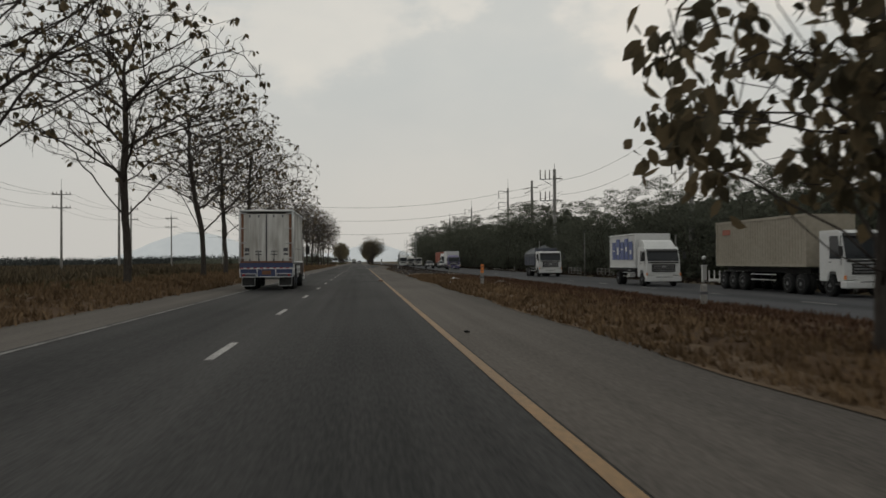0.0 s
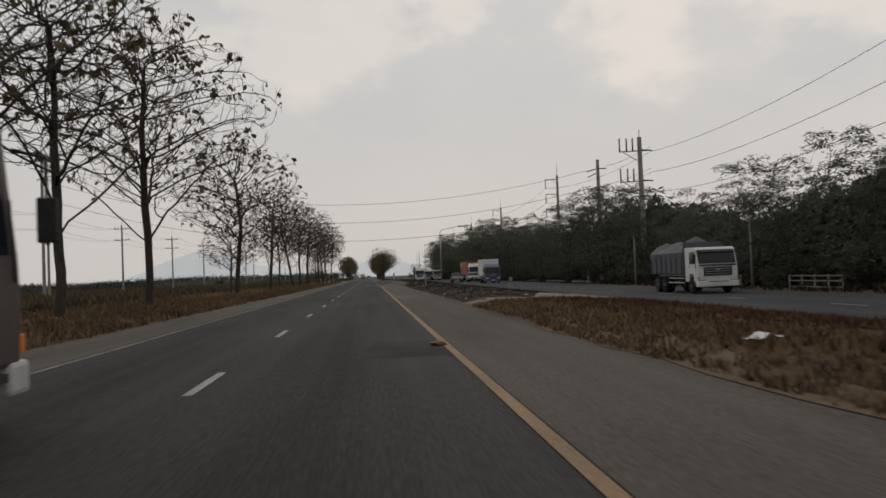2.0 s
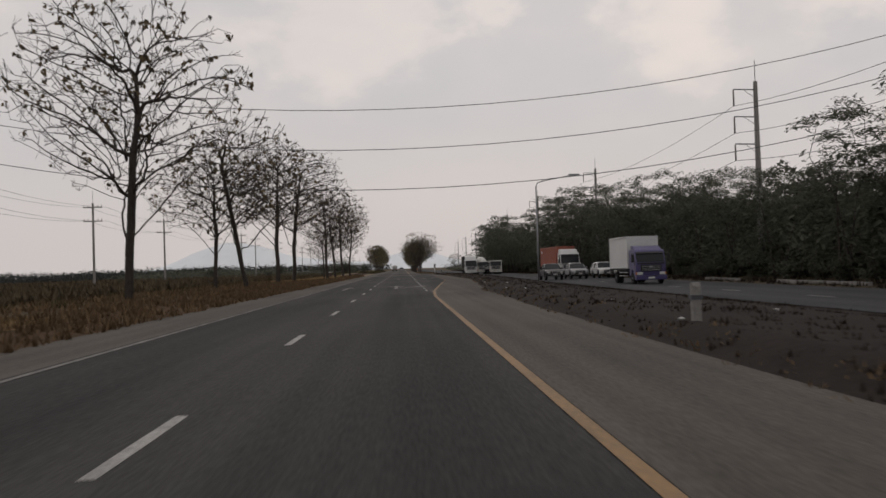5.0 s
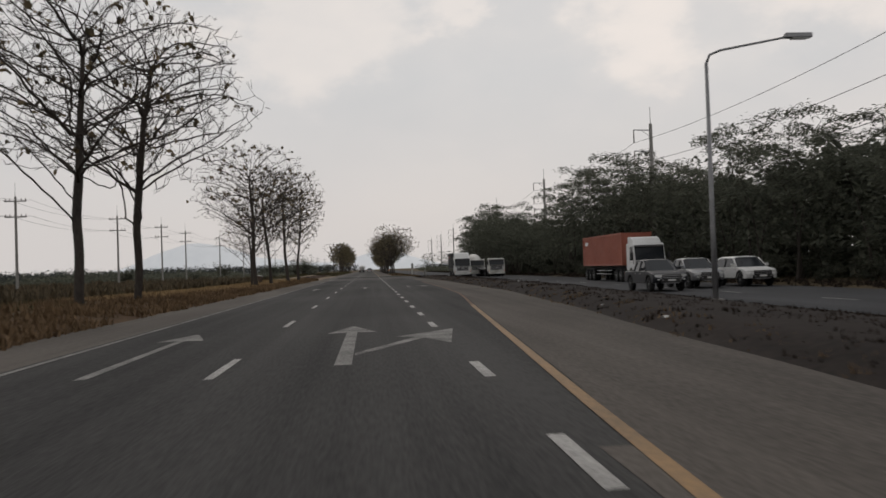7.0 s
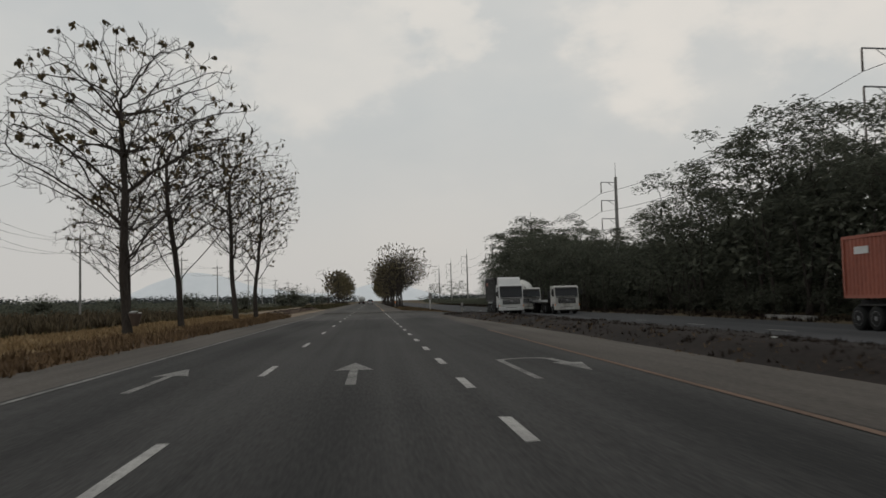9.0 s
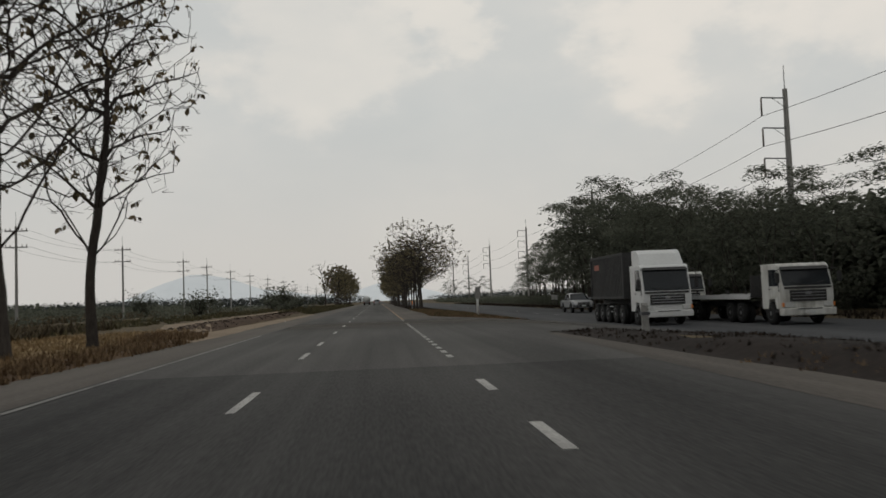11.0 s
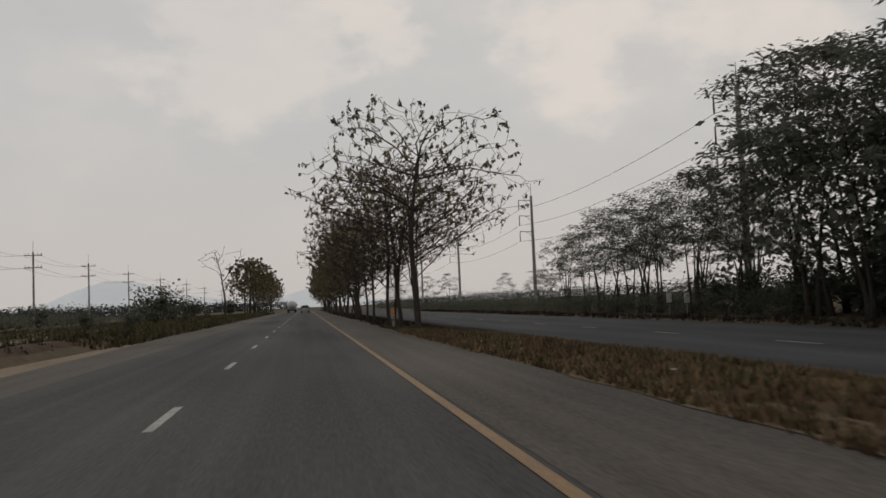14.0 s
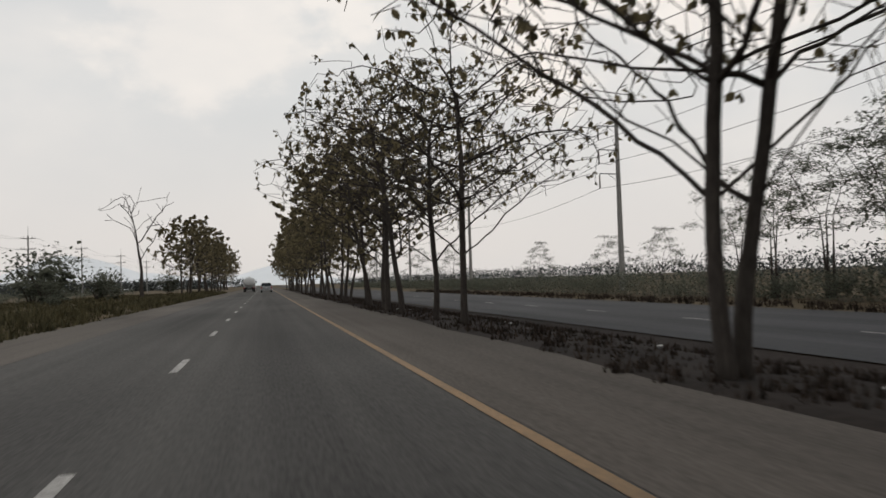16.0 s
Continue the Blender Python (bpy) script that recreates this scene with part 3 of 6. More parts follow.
def colonise(goals, stem, sources, step, kill, rounds=80):
    """Grows shoots from the stem's source nodes towards all goals; gives the nodes and their parents."""
    pts, parent = [np.array(p, float) for p in stem], [i - 1 for i in range(len(stem))]
    goals = np.array(goals, float)
    best, near = np.full(len(goals), 1e9), np.zeros(len(goals), int)
    fresh, made = list(sources), set()
    for _ in range(rounds):
        if fresh:
            dist = np.linalg.norm(goals[:, None] - np.array([pts[i] for i in fresh])[None], axis=2)
            j = dist.argmin(axis=1)
            d = dist[np.arange(len(goals)), j]
            closer = d < best
            best[closer], near[closer] = d[closer], np.array(fresh)[j[closer]]
        alive = best > kill
        goals, best, near = goals[alive], best[alive], near[alive]
        if not len(goals):
            break
        fresh = []
        for i in sorted(set(near.tolist())):
            to = goals[near == i] - pts[i]
            d = (to / np.linalg.norm(to, axis=1)[:, None]).sum(axis=0)
            q = pts[i] + d * (step / max(1e-6, np.linalg.norm(d)))
            key = (i, *np.round(q, 1))
            if key in made:  # the shoot stalls between goals: go for the nearest alone
                own = np.where(near == i)[0]
                g = goals[own[best[own].argmin()]] - pts[i]
                q = pts[i] + g * (step / np.linalg.norm(g))
                key = (i, *np.round(q, 1))
                if key in made:
                    continue
            made.add(key)
            fresh.append(len(pts))
            pts.append(q)
            parent.append(i)
        if not fresh:
            break
    return pts, parent


def branches(tree, pts, parent, stems, r0, tip_r, power, material, thin=0.03):
    """Tapered tubes along the nodes: one mesh for the trunk, one for each limb; gives the end twigs."""
    n = len(pts)
    kids = [[] for _ in range(n)]
    for i, p in enumerate(parent):
        if p >= 0:
            kids[p].append(i)
    rad = [0.0] * n
    for i in range(n - 1, -1, -1):
        rad[i] = max(tip_r, sum(rad[k] ** power for k in kids[i]) ** (1 / power)) if kids[i] else tip_r
    for stem in stems:
        for j, i in enumerate(stem):
            rad[i] = max(rad[i] * 0.9, r0 * (1.3 if j == 0 else 1.0 - 0.93 * (j / (len(stem) - 1)) ** 0.9))
    spine = {i for stem in stems for i in stem}
    meshes = collections.OrderedDict()
    tips = []
    work = [(stem[0], None, "trunk", stem) for stem in stems]
    while work:
        i, up, key, fixed = work.pop()
        chain = [i] if up is None else [up, i]
        while kids[chain[-1]]:
            on = [k for k in kids[chain[-1]] if k in spine] if fixed else []
            if fixed and not on:
                break
            nxt = on[0] if on else max(kids[chain[-1]], key=lambda k: rad[k])
            for k in kids[chain[-1]]:
                if k != nxt and k not in spine:
                    work.append((k, chain[-1], k if key == "trunk" else key, None))
            chain.append(nxt)
        if fixed:
            for k in kids[chain[-1]]:
                work.append((k, chain[-1], k, None))
        rr = [rad[k] for k in chain]
        if up is not None:
            rr[0] = min(rr[0], rr[1] * 1.15)
            tips.append((Vector(pts[chain[-2]]), Vector(pts[chain[-1]])))
        keep = [k for k in range(len(chain)) if k in (0, len(chain) - 1) or rr[k] > thin or k % 2 == 0]
        v, f = meshes.setdefault(key, ([], []))
        big = max(rr)
        add_tube(v, f, [Vector(pts[chain[k]]) for k in keep], [rr[k] for k in keep], 8 if big > 0.1 else 5 if big > thin else 3)
    tv, tf = meshes.pop("trunk")
    for key in [k for k, m in meshes.items() if len(m[1]) < 40]:  # short shoots stay with the trunk
        v, f = meshes.pop(key)
        b = len(tv)
        tv += v
        tf += [tuple(b + q for q in face) for face in f]
    mesh_object("trunk", tv, tf, material, tree, smooth=True)
    for v, f in meshes.values():
        mesh_object("limb", v, f, material, tree, smooth=True)
    return tips


def teak(seed, height=11.5, clear=0.3, spread=5.0, leaves=700, size=0.34, leafmat=TEAKLEAF, goals=430, step=0.36, girth=0.0155, rise=0.62, shoots=2, dense=0.0, twig=0.0085):
    """Trunk, arching limbs that fill a rounded crown, and large hanging leaves, under an Empty."""
    rng = random.Random(seed)
    tree = new("teak_tree")
    stem, p, d = [], Vector((0, 0, -0.25)), Vector((rng.uniform(-0.05, 0.05), rng.uniform(-0.05, 0.05), 1))
    while p.z < height * 0.74:
        stem.append(tuple(p))
        d = (d + Vector((rng.uniform(-0.09, 0.09), rng.uniform(-0.09, 0.09), 0.12))).normalized()
        p = p + d * 0.55
    mid = height * (clear + 0.52 * (1 - clear))
    half = height - mid

    def lift(x, y):
        r = min(1.3, math.hypot(x, y) / spread)
        return spread * r * rise * (1 - 0.42 * r)

    wanted = []
    while len(wanted) < goals:
        v = Vector((rng.gauss(0, 1), rng.gauss(0, 1), rng.gauss(0, 1))).normalized() * rng.random() ** 0.36
        bumpy = 1.0 + 0.22 * noise.noise((v.x * 1.7 + seed, v.y * 1.7, v.z * 1.7))
        x, y, z = v.x * spread * bumpy, v.y * spread * bumpy, mid + v.z * half * bumpy * (1.0 if v.z > 0 else 0.86)
        if z > height * clear * 0.9 and (z > height * clear * 1.5 or rng.random() < 0.6):
            wanted.append((x, y, z - lift(x, y)))
    first = next(i for i, q in enumerate(stem) if q[2] > height * clear * 0.72)
    sources = sorted(set(list(range(first, len(stem), 3)) + [len(stem) - 1]))
    pts, parent = colonise(wanted, stem, sources, step, step * 1.5)
    low = len(stem)
    jit = step * 0.13
    pts = [tuple(q) for q in stem] + [(q[0] + rng.uniform(-jit, jit), q[1] + rng.uniform(-jit, jit), q[2] + lift(q[0], q[1]) + rng.uniform(-jit, jit)) for q in pts[low:]]
    kids = collections.Counter(parent)
    for i in range(low, len(pts)):
        if not kids[i]:  # fine shoots past the last node
            a, b = Vector(pts[parent[i]]), Vector(pts[i])
            out = (b - a).normalized()
            for _ in range(shoots):
                q = b + (out + Vector((rng.uniform(-.6, .6), rng.uniform(-.6, .6), rng.uniform(-.15, 1.0)))).normalized() * step * rng.uniform(0.7, 1.5)
                pts.append(tuple(q))
                parent.append(i)
    r0 = girth * height * rng.uniform(0.9, 1.1)
    tips = branches(tree, pts, parent, [list(range(low))], r0, twig, 2.35, BARK)
    if leaves:
        lv, lf = [], []
        green_ = leafmat == GREENTEAK or dense
        weights = [0.15 + max(0.0, (q.z / height - 0.35)) ** (1.0 if green_ else 2.2) for _, q in tips]
        if dense:
            weights = [1.0] * len(tips)
        while len(lf) < leaves * 2:
            a, q = rng.choices(tips, weights)[0]
            for _ in range(rng.randint(1, 2) if green_ else rng.randint(2, 5)):
                at = a.lerp(q, rng.random()) + Vector((rng.gauss(0, dense * 0.2), rng.gauss(0, dense * 0.2), rng.gauss(0, dense * 0.2))) if green_ else q + Vector((rng.uniform(-.12, .12), rng.uniform(-.12, .12), rng.uniform(-.12, .05)))
                dd = Vector((rng.uniform(-1, 1), rng.uniform(-1, 1), rng.uniform(-1.9, 0.0))).normalized()
                oval_leaf(lv, lf, at, dd, size * rng.uniform(0.6, 1.25), rng)
        mesh_object("crown", lv, lf, leafmat, tree, "large drooping dry leaves" if leafmat == TEAKLEAF else "greenish drooping leaves")
    return tree


def put(thing, x, y, turn=0.0, z=None, size=1.0):
    thing.matrix_basis = pose(x, y, ground_z(x, y) if z is None else z, 0, 0, turn) @ Matrix.Scale(size, 4)
    return thing


def put_copy(thing, x, y, turn=0.0, z=None, size=1.0):
    m = pose(x, y, ground_z(x, y) if z is None else z, 0, 0, turn)
    c = copy_thing(thing, m)
    c.matrix_basis = m @ Matrix.Scale(size, 4)
    return c


SPARSE = "tall roadside teak tree with bare twigs and few dry leaves"
GREENISH = "median teak tree with a rounded crown of greenish brown leaves"
row = [  # y, x, seed, height, leaves, leaf size, spread
    (59.0, -8.6, 11, 13.6, 1100, 0.36, 5.9), (100.0, -8.4, 12, 14.0, 1200, 0.34, 6.0), (124.6, -8.0, 13, 12.2, 1200, 0.34, 5.2), (154.3, -8.9, 14, 12.3, 850, 0.27, 5.1),
    (177.4, -8.4, 15, 11.6, 700, 0.27, 4.4), (195.0, -8.9, 16, 13.0, 520, 0.32, 5.4), (200.4, -8.2, 17, 13.2, 130, 0.30, 5.4), (243.6, -8.8, 18, 13.9, 560, 0.36, 5.7),
    (252.3, -8.4, 19, 12.6, 560, 0.3, 4.2), (272.0, -8.5, 20, 15.2, 850, 0.30, 5.2), (276.6, -7.6, 21, 13.2, 760, 0.29, 3.9)]
left_trees = []
for y, x, seed, hgt, nl, sz, spr in row:
    tr_ = put(teak(seed, hgt, 0.27, spr, nl, sz * 0.8, TEAKLEAF, 2600, 0.33, rise=0.76, shoots=3), x, y, seed * 40)
    tagged(tr_, SPARSE, "tree", "teak row along the verge")
    left_trees.append(tr_)
for k, (y, x, s) in enumerate(((80.0, -9.0, 1.0), (90.0, -9.0, 1.16), (124.3, -8.45, 0.45), (176.0, -10.2, 0.7), (246.5, -9.6, 0.62), (44.0, -9.6, 0.95))):
    put_copy(left_trees[(k * 3 + 1) % 5], x, y, 70 + 67 * k, None, s)

green = [teak(40 + k, 11.4, 0.24, 5.7, 1550, 0.20, GREENTEAK, 1350, 0.36, girth=0.0145, rise=0.5) for k in range(3)]
light_green = [teak(45 + k, 10.8, 0.11, 4.1, 1150, 0.36, GREENTEAK, 330, 0.55, 0.0135, 0.45, 1, twig=0.013) for k in range(3)]
for k, (y, x, s) in enumerate(((351.44, 7.14, 1.0), (355.57, 7.58, 0.84), (359.45, 7.16, 0.9))):
    tagged(put(green[k], x, y, 100 * k, None, s), GREENISH, "tree", "teak row in the median")
tagged(put(teak(50, 6.6, 0.14, 3.1, 1750, 0.31, TEAKLEAF, 640, 0.3, girth=0.02, rise=0.6, dense=1.0), 8.62, 29.3, 75), "broad-leaved teak tree leaning over the median", "tree")
for k, (y, x) in enumerate(((364.35, 6.98), (364.6, 7.28), (379.46, 7.22), (381.9, 6.85), (388.0, 6.75), (390.2, 6.5), (395.0, 7.0))):
    put_copy(green[(k + 1) % 3], x, y, 57 * k, None, 0.9 if k < 2 else 0.84 + 0.08 * math.sin(k * 1.7))
for k in range(34):
    y, x, s = 400 + 4.8 * k, 7.0 + 0.5 * math.sin(k * 2.3), 0.92 + 0.12 * math.sin(k * 1.7)
    if k < 3:
        tagged(put(light_green[k], x, y, 57 * k, None, s), GREENISH, "tree", "teak row in the median")
    else:
        put_copy(light_green[k % 3], x, y, 57 * k, None, s)
bare = teak(60, 11.2, 0.40, 3.9, 0, 0.3, TEAKLEAF, 70, 0.5, 0.021, 1.0, 1, twig=0.024)
tagged(put(bare, -9.5, 436.0, 20), "leafless pale dead tree beside the road", "tree")
for k in range(24):
    put_copy(light_green[(k + 1) % 3], -9.0 + 0.6 * math.sin(k * 1.9), 468 + 6.0 * k, 91 * k, None, 0.98 + 0.14 * math.sin(k * 2.9))


def wood_tree(seed, height=11.5, spread=5.0, leaves=2450, size=0.32, lower=700):
    """Several leaning stems under flat, lacy layers of feathery foliage, denser and darker below."""
    rng = random.Random(seed)
    tree = new("roadside_tree")
    plates = []
    for k in range(27):
        a, rr = 2.4 * k + rng.uniform(-0.5, 0.5), spread * math.sqrt((k + 0.3) / 27) * rng.uniform(0.75, 1.0)
        top = height * (1.0 - 0.30 * (rr / spread) ** 2) * ((1.0, 0.84, 0.7) if lower > 100 else (1.0, 0.84, 0.68, 0.54))[k % (3 if lower > 100 else 4)] * rng.uniform(0.92, 1.0)
        plates.append((math.cos(a) * rr, math.sin(a) * rr, top, rng.uniform(0.6, 1.3)))
    goals = []
    for x, y, z, r in plates:
        for _ in range(6):
            a, q = rng.uniform(0, 6.28), r * math.sqrt(rng.random())
            goals.append((x + math.cos(a) * q, y + math.sin(a) * q, z - 0.3 * (q / r) ** 2 + rng.uniform(-0.15, 0.15)))
    stems = []
    for _ in range(rng.randint(2, 3)):
        a = rng.uniform(0, 6.28)
        lean = spread * rng.uniform(0.12, 0.3)
        base = Vector((rng.uniform(-.5, .5), rng.uniform(-.5, .5), -0.3))
        stems.append([base + Vector((math.cos(a) * lean * (j / 6) ** 1.5, math.sin(a) * lean * (j / 6) ** 1.5, height * 0.5 * j / 6)) for j in range(7)])
    pts, parent, lists = [], [], []
    share = [[] for _ in stems]
    for g in goals:
        share[min(range(len(stems)), key=lambda k: (Vector(g) - stems[k][-1]).length)].append(g)
    for stem, own in zip(stems, share):
        if not own:
            own = [tuple(stem[-1] + Vector((0.3, 0.2, 2.0)))]
        p_, q_ = colonise(own, [tuple(v) for v in stem], [3, 5, 6], 0.75, 1.0)
        off = len(pts)
        pts += [tuple(v) for v in p_]
        parent += [k + off if k >= 0 else -1 for k in q_]
        lists.append([off + k for k in range(7)])
    tips = branches(tree, pts, parent, lists, 0.15, 0.014, 2.3, BARK, 0.06)
    lv, lf = [], []
    for _ in range(leaves):
        x, y, z, r = rng.choice(plates)
        a, q = rng.uniform(0, 6.28), r * math.sqrt(rng.random()) * 1.12
        c = Vector((x + math.cos(a) * q, y + math.sin(a) * q, z - 0.3 * (q / r) ** 2 + rng.gauss(0.0, 0.13)))
        spray(lv, lf, c, size * rng.uniform(0.6, 1.5), rng)
    for _ in range(450):  # feathery tufts at the shoots' ends
        a, q = rng.choice(tips)
        spray(lv, lf, q + Vector((rng.gauss(0, .2), rng.gauss(0, .2), rng.gauss(0.1, .12))), size * rng.uniform(0.6, 1.3), rng)
    for _ in range(lower):  # dense shaded lower foliage
        a, rr = rng.uniform(0, 6.28), spread * math.sqrt(rng.random()) * 0.85
        d = Vector((rng.uniform(-1, 1), rng.uniform(-1, 1), rng.uniform(-0.5, 0.3))).normalized()
        leaf(lv, lf, Vector((math.cos(a) * rr, math.sin(a) * rr, height * rng.uniform(0.2, 0.7))), d, rng.uniform(0.25, 0.5), rng)
    mesh_object("crown", lv, lf, WOODLEAF, tree, "lacy flat layers of dark green foliage")
    return tree


def shrub(seed, leaves=640, size=0.25, height=2.6, wide=2.2):
    rng = random.Random(seed)
    lv, lf = [], []
    ob = new("shrub")
    for i in range(6):
        a = rng.uniform(0, 6.28)
        q = Vector((math.cos(a) * wide * 0.6, math.sin(a) * wide * 0.6, height * rng.uniform(0.5, 0.9)))
        tube("stem", [(q.x * 0.1, q.y * 0.1, -0.1), tuple(q * 0.5 + Vector((0, 0, 0.3))), tuple(q)], [0.04, 0.03, 0.01], BARK, ob, sides=4)
    lumps = [(rng.uniform(0, 6.28), wide * rng.uniform(0.1, 0.75), height * rng.uniform(0.25, 0.85), rng.uniform(0.5, 1.0)) for _ in range(14)]
    for _ in range(leaves):
        a, rr, z, r = rng.choice(lumps)
        c = Vector((math.cos(a) * rr, math.sin(a) * rr, z)) + Vector((rng.gauss(0, 0.45), rng.gauss(0, 0.45), rng.gauss(0, 0.38))) * r * wide / 2
        c.z = max(0.02, c.z)
        d = Vector((rng.uniform(-1, 1), rng.uniform(-1, 1), rng.uniform(-0.4, 0.6))).normalized()
        leaf(lv, lf, c, d, size * rng.uniform(0.6, 1.4), rng)
    for _ in range(60):
        a, rr, z, r = rng.choice(lumps)
        d = Vector((rng.uniform(-1, 1), rng.uniform(-1, 1), rng.uniform(-0.2, 0.6))).normalized()
        leaf(lv, lf, Vector((math.cos(a) * rr * 0.8, math.sin(a) * rr * 0.8, z * 0.75)) - d * 0.3, d, rng.uniform(0.6, 0.9), rng)
    mesh_object("foliage", lv, lf, WOODLEAF, ob)
    return ob


woods = [wood_tree(70 + k) for k in range(5)]
airy = [wood_tree(76 + k, 11.0, 4.6, 2500, 0.27, 40) for k in range(2)]
bushes = [shrub(80 + k) for k in range(4)]
rng = random.Random(5)
WOODS = "dense dark green roadside tree with layered foliage"
TALLNESS = [(20, 0.72), (82, 0.72), (96, 0.82), (110, 0.8), (121, 0.68), (128, 0.56), (134, 0.62), (145, 0.84), (154, 1.0), (163, 1.0), (179, 0.76), (200, 0.84), (212, 0.95), (219, 1.06), (225, 1.0), (231, 0.86), (241, 0.99), (252, 1.1), (258, 1.26), (264, 1.26), (270, 1.12), (277, 0.98), (285, 0.88), (291, 0.85), (296, 0.84), (303, 0.84), (319, 0.94), (335, 1.1), (345, 1.34), (352, 1.38)]
k = 0
for line, (x0, step, size) in enumerate(((29.6, 5.4, 0.98), (36.0, 13.0, 1.02))):
    y = 22.0 + 3 * line
    while y < 350 - 4 * line:
        x = x0 + rng.uniform(-1.3, 1.3) - blend(y, [(285, 0), (305, 3.6)])
        s = size * rng.uniform(0.9, 1.08) * blend(y, TALLNESS)
        if k < 5:
            tagged(put(woods[k], x, y, rng.uniform(0, 360), None, s), WOODS, "tree", "belt of trees beyond the road")
        else:
            put_copy(woods[k % 5], x, y, rng.uniform(0, 360), None, s)
        k += 1
        y += step * rng.uniform(0.75, 1.25) * blend(y, [(298, 1.0), (306, 0.8)])
for y, x, s in ((351.5, 28.2, 1.34), (353.5, 31.5, 1.38), (357, 30.5, 1.2), (360, 28.6, 0.92), (361.5, 33.5, 1.0), (363, 31, 0.85), (367.5, 28.8, 0.98), (369, 34, 1.05), (373, 28.6, 0.95), (374.5, 33, 1.0), (379, 30.2, 0.92), (382, 28.8, 0.9), (387.5, 29.4, 0.9), (389, 33, 0.95), (397, 29.5, 0.8), (366, 33, 0.9), (370, 31, 0.95), (376, 29, 0.92), (384, 32, 0.9), (393, 30, 0.84), (403, 31, 0.72), (416, 32, 0.5), (440, 38, 0.55), (470, 40, 0.62), (500, 34, 0.75), (530, 33, 0.8), (560, 30, 0.8), (590, 31, 0.8)):
    if y in (360, 361.5):  # the first of each shape
        tagged(put(airy[int(y) % 2], x, y, y * 7, None, s), "flat-topped roadside tree with bare stems under a lacy crown", "tree", "belt of trees beyond the road")
    else:
        put_copy(woods[int(y) % 5] if y < 358 else airy[int(y) % 2], x, y, y * 7, None, s)
k = 0
for x0, grow, lo, hi, gap in ((28.4, 0.75, 24, 300, 4.6), (32.5, 1.35, 22, 345, 4.0), (29.6, 1.2, 302, 350, 2.6), (33.5, 2.2, 298, 352, 5.0), (30.6, 0.95, 346, 366, 1.7), (31.5, 0.42, 366, 402, 3.2)):
    y = lo
    while y < hi:
        x = x0 + rng.uniform(-0.9, 0.9)
        if k < 4:
            tagged(put(bushes[k], x, y, rng.uniform(0, 360), None, grow), "dense dark roadside shrub under the trees", "shrub", "undergrowth beyond the road")
        else:
            put_copy(bushes[k % 4], x, y, rng.uniform(0, 360), None, grow * rng.uniform(0.65, 1.3))
        k += 1
        y += gap * rng.uniform(0.6, 1.4)
UNDER = [(lo, hi) for lo, hi in ((20, 96), (96, 160), (160, 222), (222, 292), (292, 352))]
for j, (lo, hi) in enumerate(UNDER):  # the dark tangle behind the front trees
    r_ = random.Random(90 + j)
    lv, lf = [], []
    for _ in range(int((hi - lo) * 150)):
        y = r_.uniform(lo, hi)
        reach = 11.3 * blend(y, TALLNESS) * 0.84 * (1 + 0.22 * noise.noise((y * 0.12, j, 0)) + 0.14 * noise.noise((y * 0.5, j, 5)))
        q = r_.random() ** 0.8
        x = 33.2 + 2.6 * q + r_.uniform(-0.9, 0.9) - blend(y, [(285, 0), (305, 2.2)])
        d_ = Vector((r_.uniform(-1, 1), r_.uniform(-1, 1), r_.uniform(-0.6, 0.3))).normalized()
        leaf(lv, lf, Vector((x, y, ground_z(x, y) + 0.1 + reach * q * r_.uniform(0.75, 1.0))), d_, r_.uniform(0.45, 0.95), r_)
    for _ in range(int((hi - lo) * 45)):
        y = r_.uniform(lo, hi)
        x = 36.6 + r_.uniform(-0.8, 0.8) - blend(y, [(285, 0), (305, 2.2)])
        d_ = Vector((r_.uniform(-0.4, 0.4), r_.uniform(-1, 1), r_.uniform(-0.6, 0.6))).normalized()
        leaf(lv, lf, Vector((x, y, ground_z(x, y) + 8.6 * blend(y, TALLNESS) * r_.random())), d_, r_.uniform(1.2, 2.0), r_)
    for _ in range(2600 if j == 4 else 0):  # the belt's end, leafy down to the verge
        y = r_.uniform(333, 349.5)
        x = 30.4 + r_.uniform(-1.6, 1.6)
        d_ = Vector((r_.uniform(-1, 1), r_.uniform(-1, 1), r_.uniform(-0.6, 0.3))).normalized()
        leaf(lv, lf, Vector((x, y, ground_z(x, y) + 0.3 + 9.0 * r_.random() ** 1.2)), d_, r_.uniform(0.35, 0.7), r_)
    tagged(mesh_object("undergrowth", lv, lf, WOODLEAF), "dark tangled undergrowth filling the tree belt", "undergrowth", kind="stuff")
for x, y, s in ((-19.4, 350, 1.25), (-36, 389, 1.5), (-20, 446, 1.9), (-23, 453, 2.2), (-18, 462, 1.3), (-26, 470, 1.6), (-15.5, 428, 0.8), (-30, 420, 1.0), (-14, 395, 0.6), (-24, 500, 1.6), (-16, 520, 1.5), (-28, 310, 0.8), (-45, 330, 1.2),
                (-13, 372, 0.55), (-12.5, 384, 0.5), (-14, 405, 0.6), (-12, 415, 0.5), (-12.5, 440, 0.6)):
    tagged(put_copy(bushes[int(y) % 4], x, y, y * 3, None, s), "dark green bush standing in the dry field", "bush", "bushes in the field")


